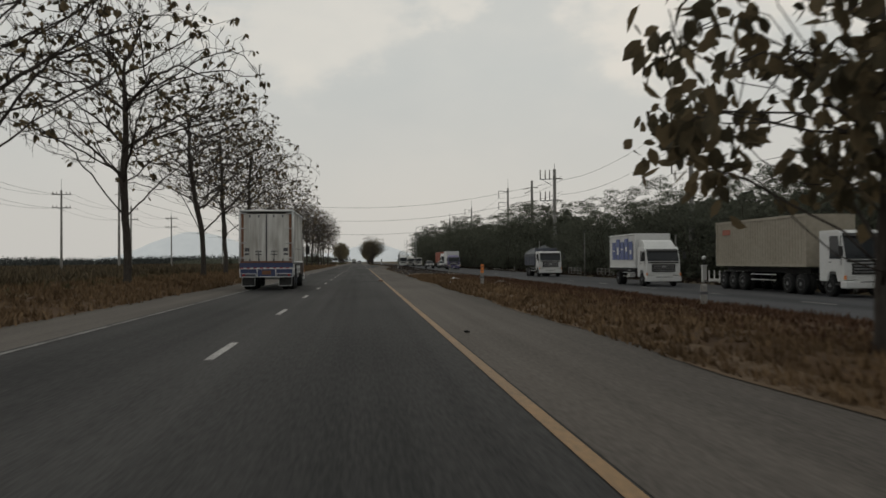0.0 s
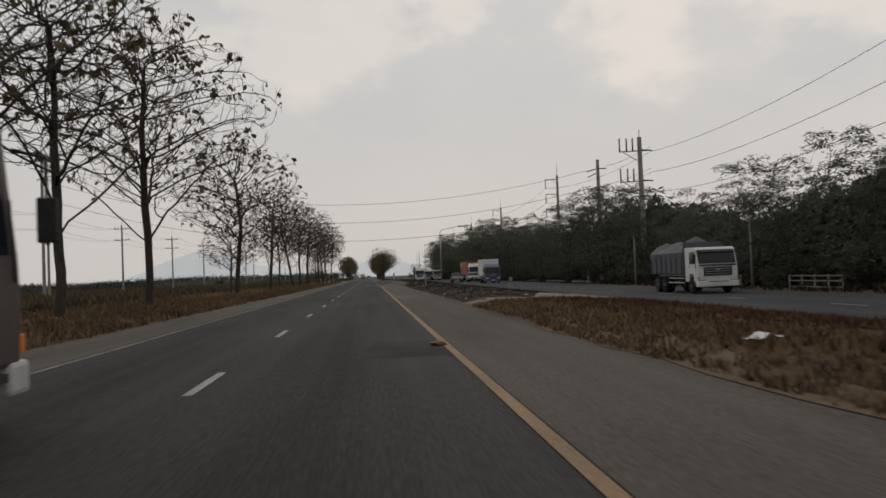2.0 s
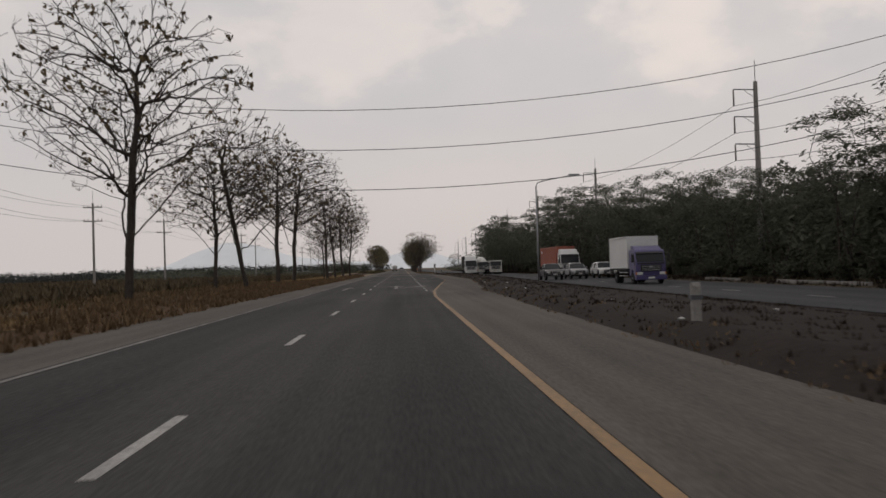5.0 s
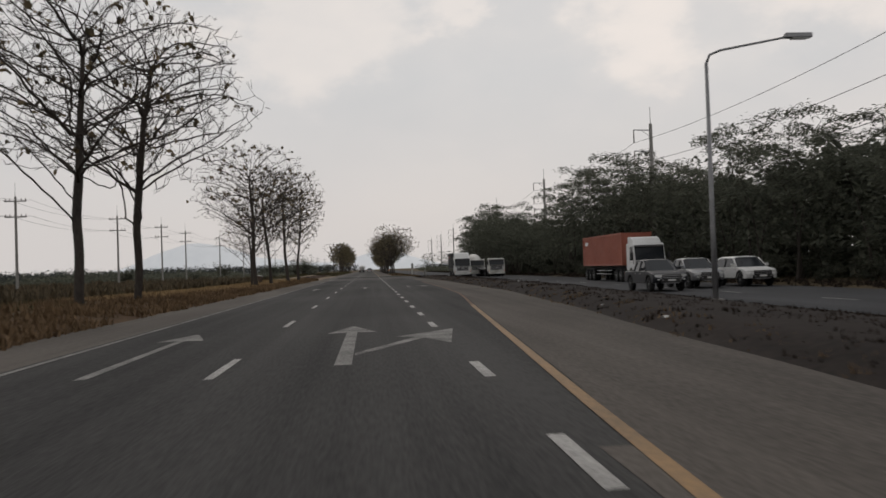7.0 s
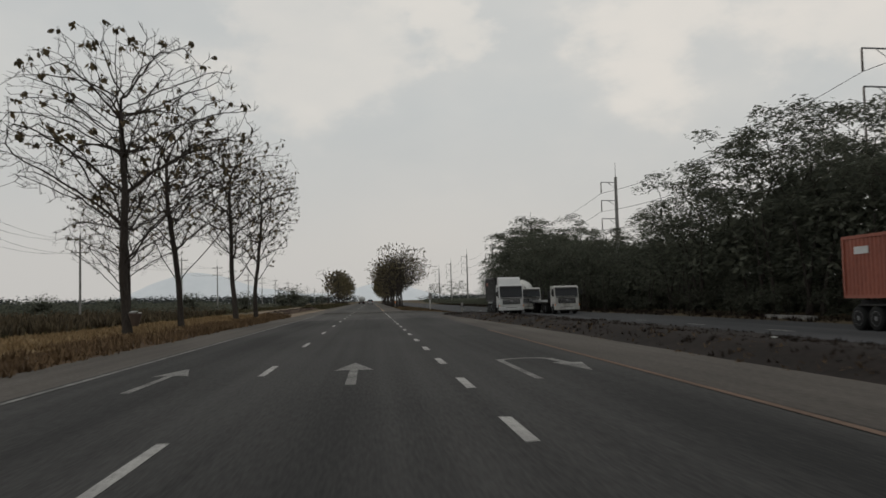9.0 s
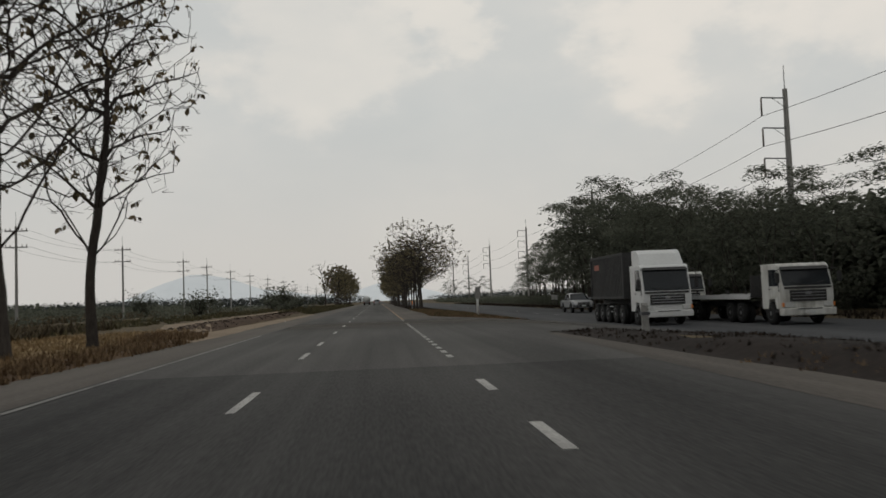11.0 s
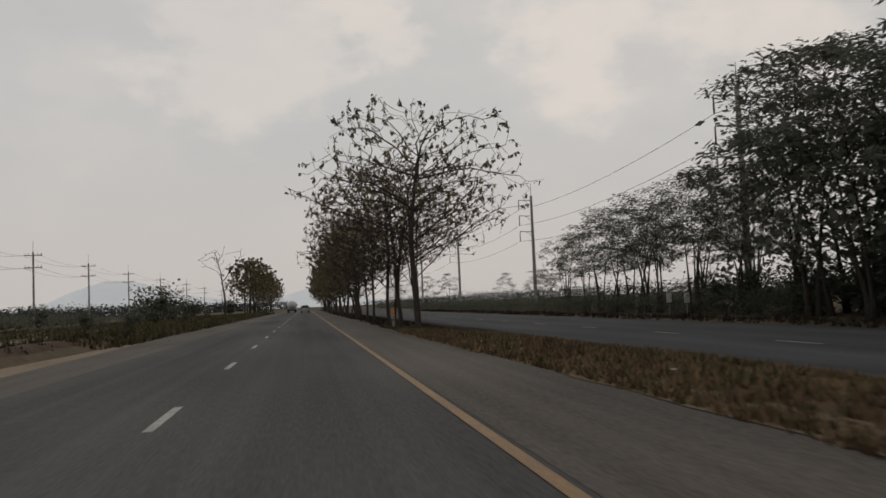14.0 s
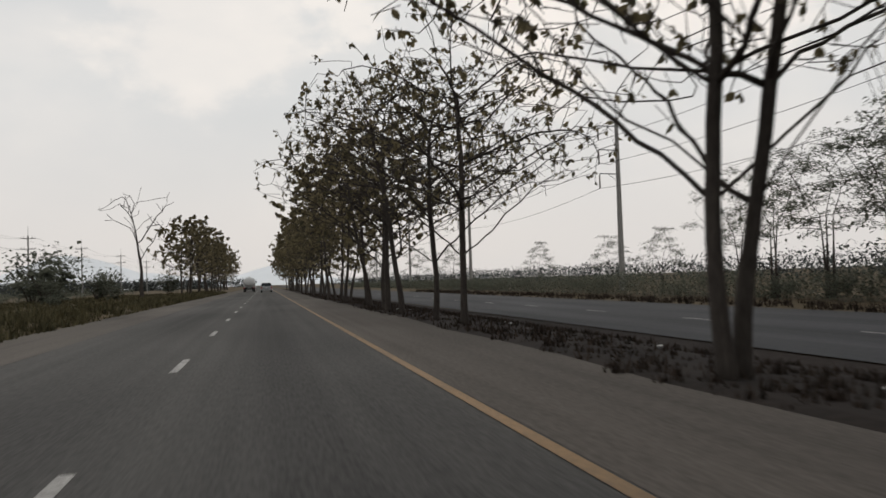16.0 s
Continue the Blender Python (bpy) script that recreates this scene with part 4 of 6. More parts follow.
def thicket(name, line, count, tall, size, seed, material, label, depth=14):
    """A far belt of mixed trees, too far to tell apart, as one mesh of leaf clumps."""
    rng = random.Random(seed)
    lv, lf = [], []
    for _ in range(count // 22):
        u = rng.random()
        c = Vector(line[0]).lerp(Vector(line[1]), u)
        hgt = tall * (0.55 + 0.5 * noise.noise((u * 31, seed, 0)) + 0.35 * rng.random())
        c += Vector((rng.uniform(-depth, depth), rng.uniform(-depth, depth), 0))
        for _ in range(22):
            p = c + Vector((rng.gauss(0, tall * 0.28), rng.gauss(0, tall * 0.28), 0))
            p.z = ground_z(c.x, c.y) + max(0.1, hgt * rng.random() ** 0.7)
            d = Vector((rng.uniform(-1, 1), rng.uniform(-1, 1), rng.uniform(-0.4, 0.6))).normalized()
            leaf(lv, lf, p, d, size * rng.uniform(0.6, 1.5), rng)
    return tagged(mesh_object(name, lv, lf, material), label, "trees", kind="stuff")


# Bluish grey base colour imitates the haze over the far belts.
FARLEAF = surf("haze_tinted_foliage", (0.036, 0.041, 0.041), (0.066, 0.072, 0.068), 0.4, 3, 1.0, 0.0, vary=-0.2, thin=0.2)
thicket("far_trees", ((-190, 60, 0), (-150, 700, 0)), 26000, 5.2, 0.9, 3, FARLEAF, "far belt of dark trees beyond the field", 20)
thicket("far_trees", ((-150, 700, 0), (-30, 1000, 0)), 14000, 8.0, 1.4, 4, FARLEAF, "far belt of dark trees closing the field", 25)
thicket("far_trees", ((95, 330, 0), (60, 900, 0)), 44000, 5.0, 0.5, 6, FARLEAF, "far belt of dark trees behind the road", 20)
thicket("field_scrub", ((-30, 300, 0), (-48, 600, 0)), 12000, 1.4, 0.3, 7, WOODLEAF, "low scrub scattered over the dry field", 16)
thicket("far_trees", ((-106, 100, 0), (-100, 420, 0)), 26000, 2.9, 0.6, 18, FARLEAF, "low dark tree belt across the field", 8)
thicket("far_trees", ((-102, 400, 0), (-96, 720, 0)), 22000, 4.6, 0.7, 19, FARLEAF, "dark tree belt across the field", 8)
thicket("field_scrub", ((-52, 300, 0), (-62, 560, 0)), 20000, 2.6, 0.5, 17, WOODLEAF, "low belt of dark scrub across the dry field", 7)
thicket("hedge", ((28.2, 352, 0), (29.2, 480, 0)), 56000, 1.9, 0.14, 8, WOODLEAF, "low dense dark hedge beyond the oncoming lanes", 0.9)
thicket("hedge", ((29.2, 480, 0), (30, 640, 0)), 16000, 1.9, 0.24, 9, WOODLEAF, "low dense dark hedge beyond the oncoming lanes", 1.0)

# ---- grass ----


def grass(name, spots, tall, material, label, seed, blades=7, wide=0.03):
    """Tufts of blades at the given spots."""
    rng = random.Random(seed)
    verts, faces = [], []
    for x, y in spots:
        z = max(ground_z(x, y), -0.005 if left_edge(y) < x < median_near(y) else -9) - 0.02
        hh = tall * rng.uniform(0.5, 1.3)
        for _ in range(blades):
            a = rng.uniform(0, 6.28)
            b = Vector((x + rng.uniform(-.14, .14), y + rng.uniform(-.14, .14), z))
            s = Vector((math.sin(a), -math.cos(a), 0)) * wide * rng.uniform(0.6, 1.4)
            t = b + Vector((math.cos(a), math.sin(a), 0)) * hh * rng.uniform(0.1, 0.7) + Vector((0, 0, hh * rng.uniform(0.5, 1.0)))
            k = len(verts)
            verts += [b - s, b + s, t]
            faces.append((k, k + 1, k + 2))
    return tagged(mesh_object(name, verts, faces, material), label, "grass", kind="stuff")


def scatter(count, y0, y1, xa, xb, seed, power=1.0, clump=0.35):
    """Spots between the lines xa(y) and xb(y), thinned by a noise so that bare patches stay."""
    rng = random.Random(seed)
    out = []
    while len(out) < count:
        y, u = rng.uniform(y0, y1), rng.random() ** power
        x = xa(y) + (xb(y) - xa(y)) * u
        if 6 < x < 16 and cross_near(x) - 0.2 < y < cross_far(x) + 0.2:
            continue
        if noise.noise((x * 0.45, y * 0.45, seed)) + clump > rng.uniform(-0.4, 0.4):
            out.append((x, y))
    return out


verge_in = lambda y: left_edge(y) + 0.12
grass("verge_grass", scatter(9000, 10, 288, verge_in, lambda y: -7.9, 1), 0.30, STRAW, "tall dry brown grass along the verge", 1)
grass("verge_grass", scatter(3200, 10, 204, lambda y: -7.4, lambda y: -12.5, 2), 0.34, STRAW, "dry straw grass under the roadside trees", 2)
grass("straw_stubble", scatter(5200, 204, 290, lambda y: -6.9, lambda y: -13.5, 14, 1.0, 0.6), 0.24, PALESTRAW, "golden dry straw stubble behind the verge", 14)
grass("straw_stubble", scatter(1600, 116, 142, lambda y: -6.6, lambda y: -10.5, 15, 1.0, 0.6), 0.24, PALESTRAW, "golden dry straw patch behind the verge", 15)
grass("verge_grass", scatter(3000, 10, 290, lambda y: blend(y, [(200, -9), (206, -14)]), lambda y: -26, 3), 0.32, GREENGRASS, "patchy green and brown field grass", 3, wide=0.05)
grass("verge_grass", scatter(600, 290, 350, lambda y: -6.9, lambda y: -9.4, 4), 0.15, DARKGRASS, "dark weeds on the earth bank", 4)
grass("verge_grass", scatter(5000, 345, 520, verge_in, lambda y: -9.5, 5), 0.45, GREENGRASS, "green and brown verge grass", 5)
grass("verge_grass", scatter(3500, 290, 520, lambda y: -13.5, lambda y: -26, 6), 0.34, GREENGRASS, "patchy scrub grass of the field", 6, wide=0.05)
FIELDSCRUB = surf("field_scrub", (0.052, 0.042, 0.028), (0.125, 0.098, 0.062), 0.12, 2, 0.95, 0.0, vary=-0.4)
grass("field_grass", scatter(11000, 26, 300, lambda y: -14, lambda y: -34, 31, 1.0, 0.5), 0.75, FIELDSCRUB, "tall brown and olive scrub grass of the field", 31, 6, 0.09)
grass("field_grass", scatter(14000, 44, 470, lambda y: -34, lambda y: -104 + 5 * math.sin(y * 0.07), 32, 1.0, 0.5), 0.95, FIELDSCRUB, "brown and olive scrub grass of the wide field", 32, 5, 0.2)
med_in = lambda y: median_near(y) - 0.12
grass("median_grass", [(x, y) for x, y in scatter(8500, 5, 100, med_in, lambda y: median_near(y) + 4.2, 7, 1.5, 0.6) if y < cross_near(x)], 0.2, STRAW, "dry golden brown grass of the median", 7)
grass("median_grass", [(x, y) for x, y in scatter(6500, 5, 100, lambda y: median_near(y) + 2.2, lambda y: median_far(y) - 0.4, 16, 1.0, 0.6) if y < cross_near(x)], 0.24, RUSSET, "dark russet grass of the inner median", 16)
grass("median_grass", scatter(800, 95, 262, med_in, lambda y: median_near(y) + 0.9, 8), 0.12, STRAW, "short dry grass edging the burnt median", 8, wide=0.02)
grass("median_grass", scatter(6000, 96, 276, lambda y: median_near(y) + 0.1, lambda y: min(median_far(y) - 0.2, nose_x(y) - 0.1), 9), 0.13, DARKGRASS, "scorched stubble on the burnt median", 9)
grass("median_grass", scatter(4200, 304, 350, med_in, lambda y: median_far(y) - 0.3, 10, 1.6, 0.6), 0.2, STRAW, "dry grass of the median beyond the opening", 10)
grass("median_grass", scatter(3600, 305, 360, med_in, lambda y: median_far(y) - 0.3, 11, 1.4, 0.6), 0.2, GREENGRASS, "sparse green grass of the median", 11)
grass("median_grass", scatter(3500, 352, 470, med_in, lambda y: median_far(y) - 0.2, 12), 0.2, DARKGRASS, "dark stubble under the median trees", 12)
grass("far_verge_grass", scatter(4500, 20, 480, lambda y: opposite_far(y) + 0.2, lambda y: opposite_far(y) + 3.4, 13), 0.35, DARKGRASS, "dark grass at the foot of the trees", 13)

# ---- power lines ----
def tower_pole(height, top_rod=True):
    """A square concrete pole with three bracket arms and hanging insulators."""
    pole = new("power_pole")
    v, f = [], []
    add_tube(v, f, [Vector((0, 0, -0.4)), Vector((0, 0, height))], [0.30, 0.17], 4)
    mesh_object("shaft", v, f, CONCRETE, pole)
    if top_rod:
        tube("lightning_rod", [(0, 0, height), (0, 0, height + 1.8)], 0.035, STEEL, pole, sides=5)
    for k in range(3):
        z = height - 0.7 - 2.3 * k
        tube("arm", [(0, 0, z), (-1.9, 0, z + 0.06)], 0.055, STEEL, pole, sides=5)
        tube("insulator", [(-1.9, 0, z), (-1.9, 0, z - 1.35)], 0.07, PORCELAIN, pole, sides=6)
        tube("brace", [(0, 0, z - 0.75), (-1.0, 0, z - 0.02)], 0.03, STEEL, pole, sides=4)
    return pole


def strain_pole(height):
    """A pole where the line turns off: paired strain insulators on both sides at three levels."""
    pole = new("power_pole")
    v, f = [], []
    add_tube(v, f, [Vector((0, 0, -0.4)), Vector((0, 0, height))], [0.32, 0.2], 4)
    mesh_object("shaft", v, f, CONCRETE, pole)
    for k in range(3):
        z = height - 1.2 - 2.4 * k
        tube("insulator", [(0, 0, z), (-1.5, 0.2, z - 0.35)], 0.075, PORCELAIN, pole, sides=6)
        tube("insulator", [(0, 0, z), (0.9, -0.8, z - 0.1)], 0.075, PORCELAIN, pole, sides=6)
        tube("insulator", [(0, 0, z - 0.5), (-1.1, 0.9, z - 1.0)], 0.07, PORCELAIN, pole, sides=6)
    return pole


def switch_pole(height):
    """A pole with a switchgear frame of upright insulators at two levels."""
    pole = new("power_pole")
    v, f = [], []
    add_tube(v, f, [Vector((0, 0, -0.4)), Vector((0, 0, height))], [0.34, 0.24], 6)
    mesh_object("shaft", v, f, CONCRETE, pole)
    tube("lightning_rod", [(0, 0, height), (0, 0, height + 0.9)], 0.04, STEEL, pole, sides=5)
    for z in (height - 1.6, height - 5.0):
        tube("crossarm", [(-2.4, 0, z), (0.9, 0, z + 0.1)], 0.07, STEEL, pole, sides=5)
        tube("brace", [(0, 0, z - 1.2), (-2.0, 0, z)], 0.05, STEEL, pole, sides=4)
        for x in (-2.3, -1.5, -0.8):
            tube("insulator", [(x, 0, z), (x, 0, z + 1.5)], 0.09, PORCELAIN, pole, sides=6)
        tube("insulator", [(0, 0, z + 0.2), (1.3, -0.3, z + 0.05)], 0.08, PORCELAIN, pole, sides=6)
    return pole


def field_pole(height):
    """A slim concrete pole with two crossarms and pin insulators."""
    pole = new("power_pole")
    v, f = [], []
    add_tube(v, f, [Vector((0, 0, -0.4)), Vector((0, 0, height - 1.2))], [0.17, 0.12], 6)
    mesh_object("shaft", v, f, CONCRETE, pole)
    tube("lightning_rod", [(0, 0, height - 1.2), (0, 0, height + 0.3)], 0.03, STEEL, pole, sides=4)
    for z in (height - 1.7, height - 3.4):
        part("crossarm", box(-1.15, -0.06, z - 0.06, 1.15, 0.06, z + 0.06), CONCRETE, pole)
        for x in (-1.05, -0.6, 0.6, 1.05):
            tube("insulator", [(x, 0, z), (x, 0, z + 0.3)], 0.05, PORCELAIN, pole, sides=5)
    return pole


def cable(name, a, b, sag, label, radius=0.022, n=14):
    a, b = Vector(a), Vector(b)
    pts = [a.lerp(b, i / n) - Vector((0, 0, sag * 4 * (i / n) * (1 - i / n))) for i in range(n + 1)]
    return tagged(tube(name, pts, radius, WIRE, None, sides=4), label, "cable")


TALL = "tall grey concrete power pole with bracket arms"
first_tower = tagged(put(tower_pole(16.4), 33.6, 97.0), TALL, "power pole", "power poles beyond the road")
for y, x in ((189.2, 32.2), (251.6, 33.0), (308.3, 33.0), (368.0, 33.6), (430.2, 34.9), (490.0, 34.8), (550.0, 35), (610, 35), (40.0, 34.0), (-20, 34)):
    put_copy(first_tower, x, y, 0)
tagged(put(switch_pole(16.0), 32.8, 150.3, 0), "concrete power pole carrying a switchgear frame", "power pole", "power poles beyond the road")
tagged(put(strain_pole(15.8), 32.6, 167.0, 0), "concrete strain pole where the line turns across the road", "power pole", "power poles beyond the road")
line_y = [-20, 40, 97, 150.3, 189.2, 251.6, 308.3, 368, 430.2, 490, 550, 610]
line_x = [34, 34, 33.6, 32.8, 32.2, 33, 33, 33.6, 34.9, 34.8, 35, 35]
for k in range(3):
    for i in range(len(line_y) - 1):
        off = lambda j: (line_x[j] - 1.9 if line_y[j] not in (150.3,) else line_x[j] + 1.2, line_y[j], ground_z(line_x[j], line_y[j]) + 16.4 - 0.7 - 2.3 * k - 1.35)
        cable("power_cable", off(i), off(i + 1), 1.0, "thin dark overhead power cable along the tree belt")
for k in range(3):
    z = 14.2 - 2.4 * k
    cable("power_cable", (31.1, 167.4, z - 0.1), (-40, 174.2, z + 3.7), 5.0, "overhead power cable sagging across the highway", 0.024, 24)
    cable("power_cable", (33.4, 166.3, z + 0.3), (34.0, 150.3, z + 0.4), 0.25, "short power cable between two poles")
tagged(put(strain_pole(19.5), -40.6, 174.0, 180), "concrete strain pole at the field edge", "power pole")
field = tagged(put(field_pole(11.6), -35.0, 190.0), "slim concrete field power pole with two crossarms", "power pole", "power poles across the field")
FY = [225, 256, 289.5, 315, 338.5, 372, 410.5, 434, 465, 500, 540, 585, 640, 700, 770, 850, 160, 130, 100]
for y in FY:
    put_copy(field, -35.0 + 0.6 * math.sin(y), y, 0)
FYS = sorted(FY + [190])
for a, b in zip(FYS, FYS[1:]):
    for z in (9.95, 8.25):
        for dx in (-1.05, 1.05):
            cable("power_cable", (-35 + dx, a, z), (-35 + dx, b, z), 0.6, "thin field power cable", 0.014, 6)

# ---- distance ----


def ridge(name, pts, depth, material, label):
    """A low far ridge with a wavering crest and real depth."""
    verts, faces = [], []
    n = 60
    for i in range(n + 1):
        u = i / n
        a = Vector(pts[0]).lerp(Vector(pts[1]), u)
        hgt = pts[2](u)
        d = (Vector(pts[1]) - Vector(pts[0])).normalized()
        back = Vector((-d.y, d.x, 0)) * depth
        verts += [(a.x, a.y, -8), (a.x + back.x * 0.4, a.y + back.y * 0.4, max(-6, hgt)), (a.x + back.x, a.y + back.y, -8)]
        if i:
            b = 3 * i
            faces += [(b - 3, b, b + 1, b - 2), (b - 2, b + 1, b + 2, b - 1)]
    return tagged(mesh_object(name, verts, faces, material, smooth=True), label, "hills", kind="structure")


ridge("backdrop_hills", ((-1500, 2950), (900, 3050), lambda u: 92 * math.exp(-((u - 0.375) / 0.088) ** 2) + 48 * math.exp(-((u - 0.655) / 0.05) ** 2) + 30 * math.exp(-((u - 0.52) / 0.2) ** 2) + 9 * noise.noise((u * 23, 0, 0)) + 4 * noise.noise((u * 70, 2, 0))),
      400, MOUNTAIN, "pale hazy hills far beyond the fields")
# ---- vehicles ----


def paintwork(name, dark, light, rough=0.35, metal=0.0, big=0.6):
    return surf(name, dark, light, big, 9, rough, 0.0, metal, spread=0.6)


TYRE = surf("tyre_rubber", (0.012, 0.012, 0.012), (0.03, 0.03, 0.03), 2, 20, 0.9, 0.2)
RIM = surf("wheel_steel", (0.10, 0.10, 0.105), (0.2, 0.2, 0.205), 3, 20, 0.5, 0.1, 0.5)
BLUERIM = surf("blue_wheel_paint", (0.016, 0.02, 0.045), (0.032, 0.038, 0.075), 3, 20, 0.6, 0.1)
GLASS = paintwork("dark_window_glass", (0.010, 0.012, 0.014), (0.02, 0.023, 0.027), 0.08)
WHITEPAINT = paintwork("white_vehicle_paint", (0.48, 0.48, 0.47), (0.66, 0.66, 0.65), 0.4)
DIRTYWHITE = surf("grimy_white_panel", (0.24, 0.22, 0.19), (0.72, 0.72, 0.69), 1.4, 5, 0.6, 0.15, spread=0.42, stretch=(1, 1, 0.14))
RAILWHITE = paintwork("white_frame_paint", (0.42, 0.42, 0.42), (0.6, 0.6, 0.6), 0.5)
BLUEPAINT = paintwork("blue_frame_paint", (0.02, 0.03, 0.08), (0.035, 0.05, 0.13), 0.5)
BROWNPOST = paintwork("rusty_brown_paint", (0.12, 0.055, 0.03), (0.2, 0.095, 0.05), 0.8)
DARKMETAL = surf("dark_chassis", (0.015, 0.015, 0.016), (0.04, 0.038, 0.036), 1, 12, 0.8, 0.2)
REDBOX = surf("red_container_paint", (0.23, 0.065, 0.04), (0.33, 0.10, 0.062), 0.5, 5, 0.6, 0.1)
BEIGEBOX = surf("beige_container_paint", (0.23, 0.20, 0.155), (0.33, 0.295, 0.235), 0.5, 5, 0.6, 0.1)
BLUEGRAPHIC = paintwork("blue_printed_panel", (0.07, 0.09, 0.22), (0.13, 0.16, 0.33), 0.6)
TARP = surf("grey_tarpaulin", (0.04, 0.044, 0.05), (0.085, 0.09, 0.097), 0.7, 6, 0.8, 0.4)
SILVER = paintwork("silver_paint", (0.19, 0.195, 0.205), (0.29, 0.295, 0.305), 0.3, 0.5)
BLACKPAINT = paintwork("black_car_paint", (0.010, 0.011, 0.014), (0.02, 0.021, 0.026), 0.4)
for glossy in (BLACKPAINT, GLASS):
    glossy.node_tree.nodes["Principled BSDF"].inputs["Specular IOR Level"].default_value = 0.25
PURPLE = paintwork("purple_blue_paint", (0.05, 0.04, 0.12), (0.09, 0.075, 0.19), 0.35)
LAMPGLASS = paintwork("headlamp_lens", (0.45, 0.45, 0.44), (0.6, 0.6, 0.58), 0.15)
REDLAMP = paintwork("red_lamp_lens", (0.25, 0.02, 0.015), (0.38, 0.035, 0.025), 0.25)
ORANGE = paintwork("orange_reflector", (0.55, 0.16, 0.03), (0.75, 0.25, 0.05), 0.5)
DARKCAB = paintwork("dark_brown_cab_paint", (0.05, 0.036, 0.03), (0.11, 0.08, 0.068), 0.5)
PLATE = paintwork("plate_white", (0.5, 0.5, 0.48), (0.62, 0.62, 0.6), 0.5)
CHROME = surf("bright_metal", (0.35, 0.35, 0.36), (0.5, 0.5, 0.51), 2, 20, 0.3, 0.0, 0.8)
STICKER = paintwork("dark_sticker", (0.03, 0.03, 0.035), (0.09, 0.09, 0.10), 0.5)


def profile(pts, x0, x1, bevel=0.0, taper=None):
    """A side outline of (y, z) swept from x0 to x1; taper(z) narrows it towards the top."""
    bm = bmesh.new()
    rings = []
    for x in (x0, x1):
        rings.append([bm.verts.new((x * (taper(z) if taper else 1), y, z)) for y, z in pts])
    n = len(pts)
    bm.faces.new(rings[0])
    bm.faces.new(rings[1][::-1])
    for k in range(n):
        bm.faces.new((rings[0][(k + 1) % n], rings[0][k], rings[1][k], rings[1][(k + 1) % n]))
    bmesh.ops.recalc_face_normals(bm, faces=bm.faces)
    if bevel:
        bmesh.ops.bevel(bm, geom=list(bm.edges), offset=bevel, segments=2, affect="EDGES", profile=0.6)
    return bm


def lathe(outline, sides=20):
    """Turns (x, r) points round the x axis."""
    verts, faces = [], []
    for x, r in outline:
        for k in range(sides):
            a = 2 * math.pi * k / sides
            verts.append((x, r * math.cos(a), r * math.sin(a)))
    for i in range(len(outline) - 1):
        for k in range(sides):
            k2 = (k + 1) % sides
            faces.append((i * sides + k, i * sides + k2, (i + 1) * sides + k2, (i + 1) * sides + k))
    faces.append(tuple(range(sides))[::-1])
    faces.append(tuple((len(outline) - 1) * sides + k for k in range(sides)))
    return verts, faces


WHEELS = {}


def wheel(parent, x, y, r, w, rim=None):
    rim = rim or RIM
    key = (r, w, rim.name)
    if key not in WHEELS:
        ty = mesh_object("tyre", *lathe([(-w / 2, r * 0.6), (-w / 2, r * 0.92), (-w * 0.36, r), (w * 0.36, r), (w / 2, r * 0.92), (w / 2, r * 0.6)]), TYRE, smooth=True)
        ri = mesh_object("rim", *lathe([(-w * 0.53, r * 0.12), (-w * 0.5, r * 0.2), (-w * 0.42, r * 0.45), (-w * 0.52, r * 0.6), (w * 0.52, r * 0.6), (w * 0.42, r * 0.45), (w * 0.5, r * 0.2), (w * 0.53, r * 0.12)]), rim, smooth=True)
        WHEELS[key] = (ty.data, ri.data)
        bpy.data.objects.remove(ty)
        bpy.data.objects.remove(ri)
    hub = new("wheel", WHEELS[key][0])
    hub.parent, hub.location = parent, (x, y, r)
    ri = new("rim", WHEELS[key][1])
    ri.parent = hub
    return hub


def axle(parent, y, half, r, w, dual=False, rim=None):
    for s in (-1, 1):
        wheel(parent, s * (half - w / 2), y, r, w, rim)
        if dual:
            wheel(parent, s * (half - w * 1.65), y, r, w, rim)


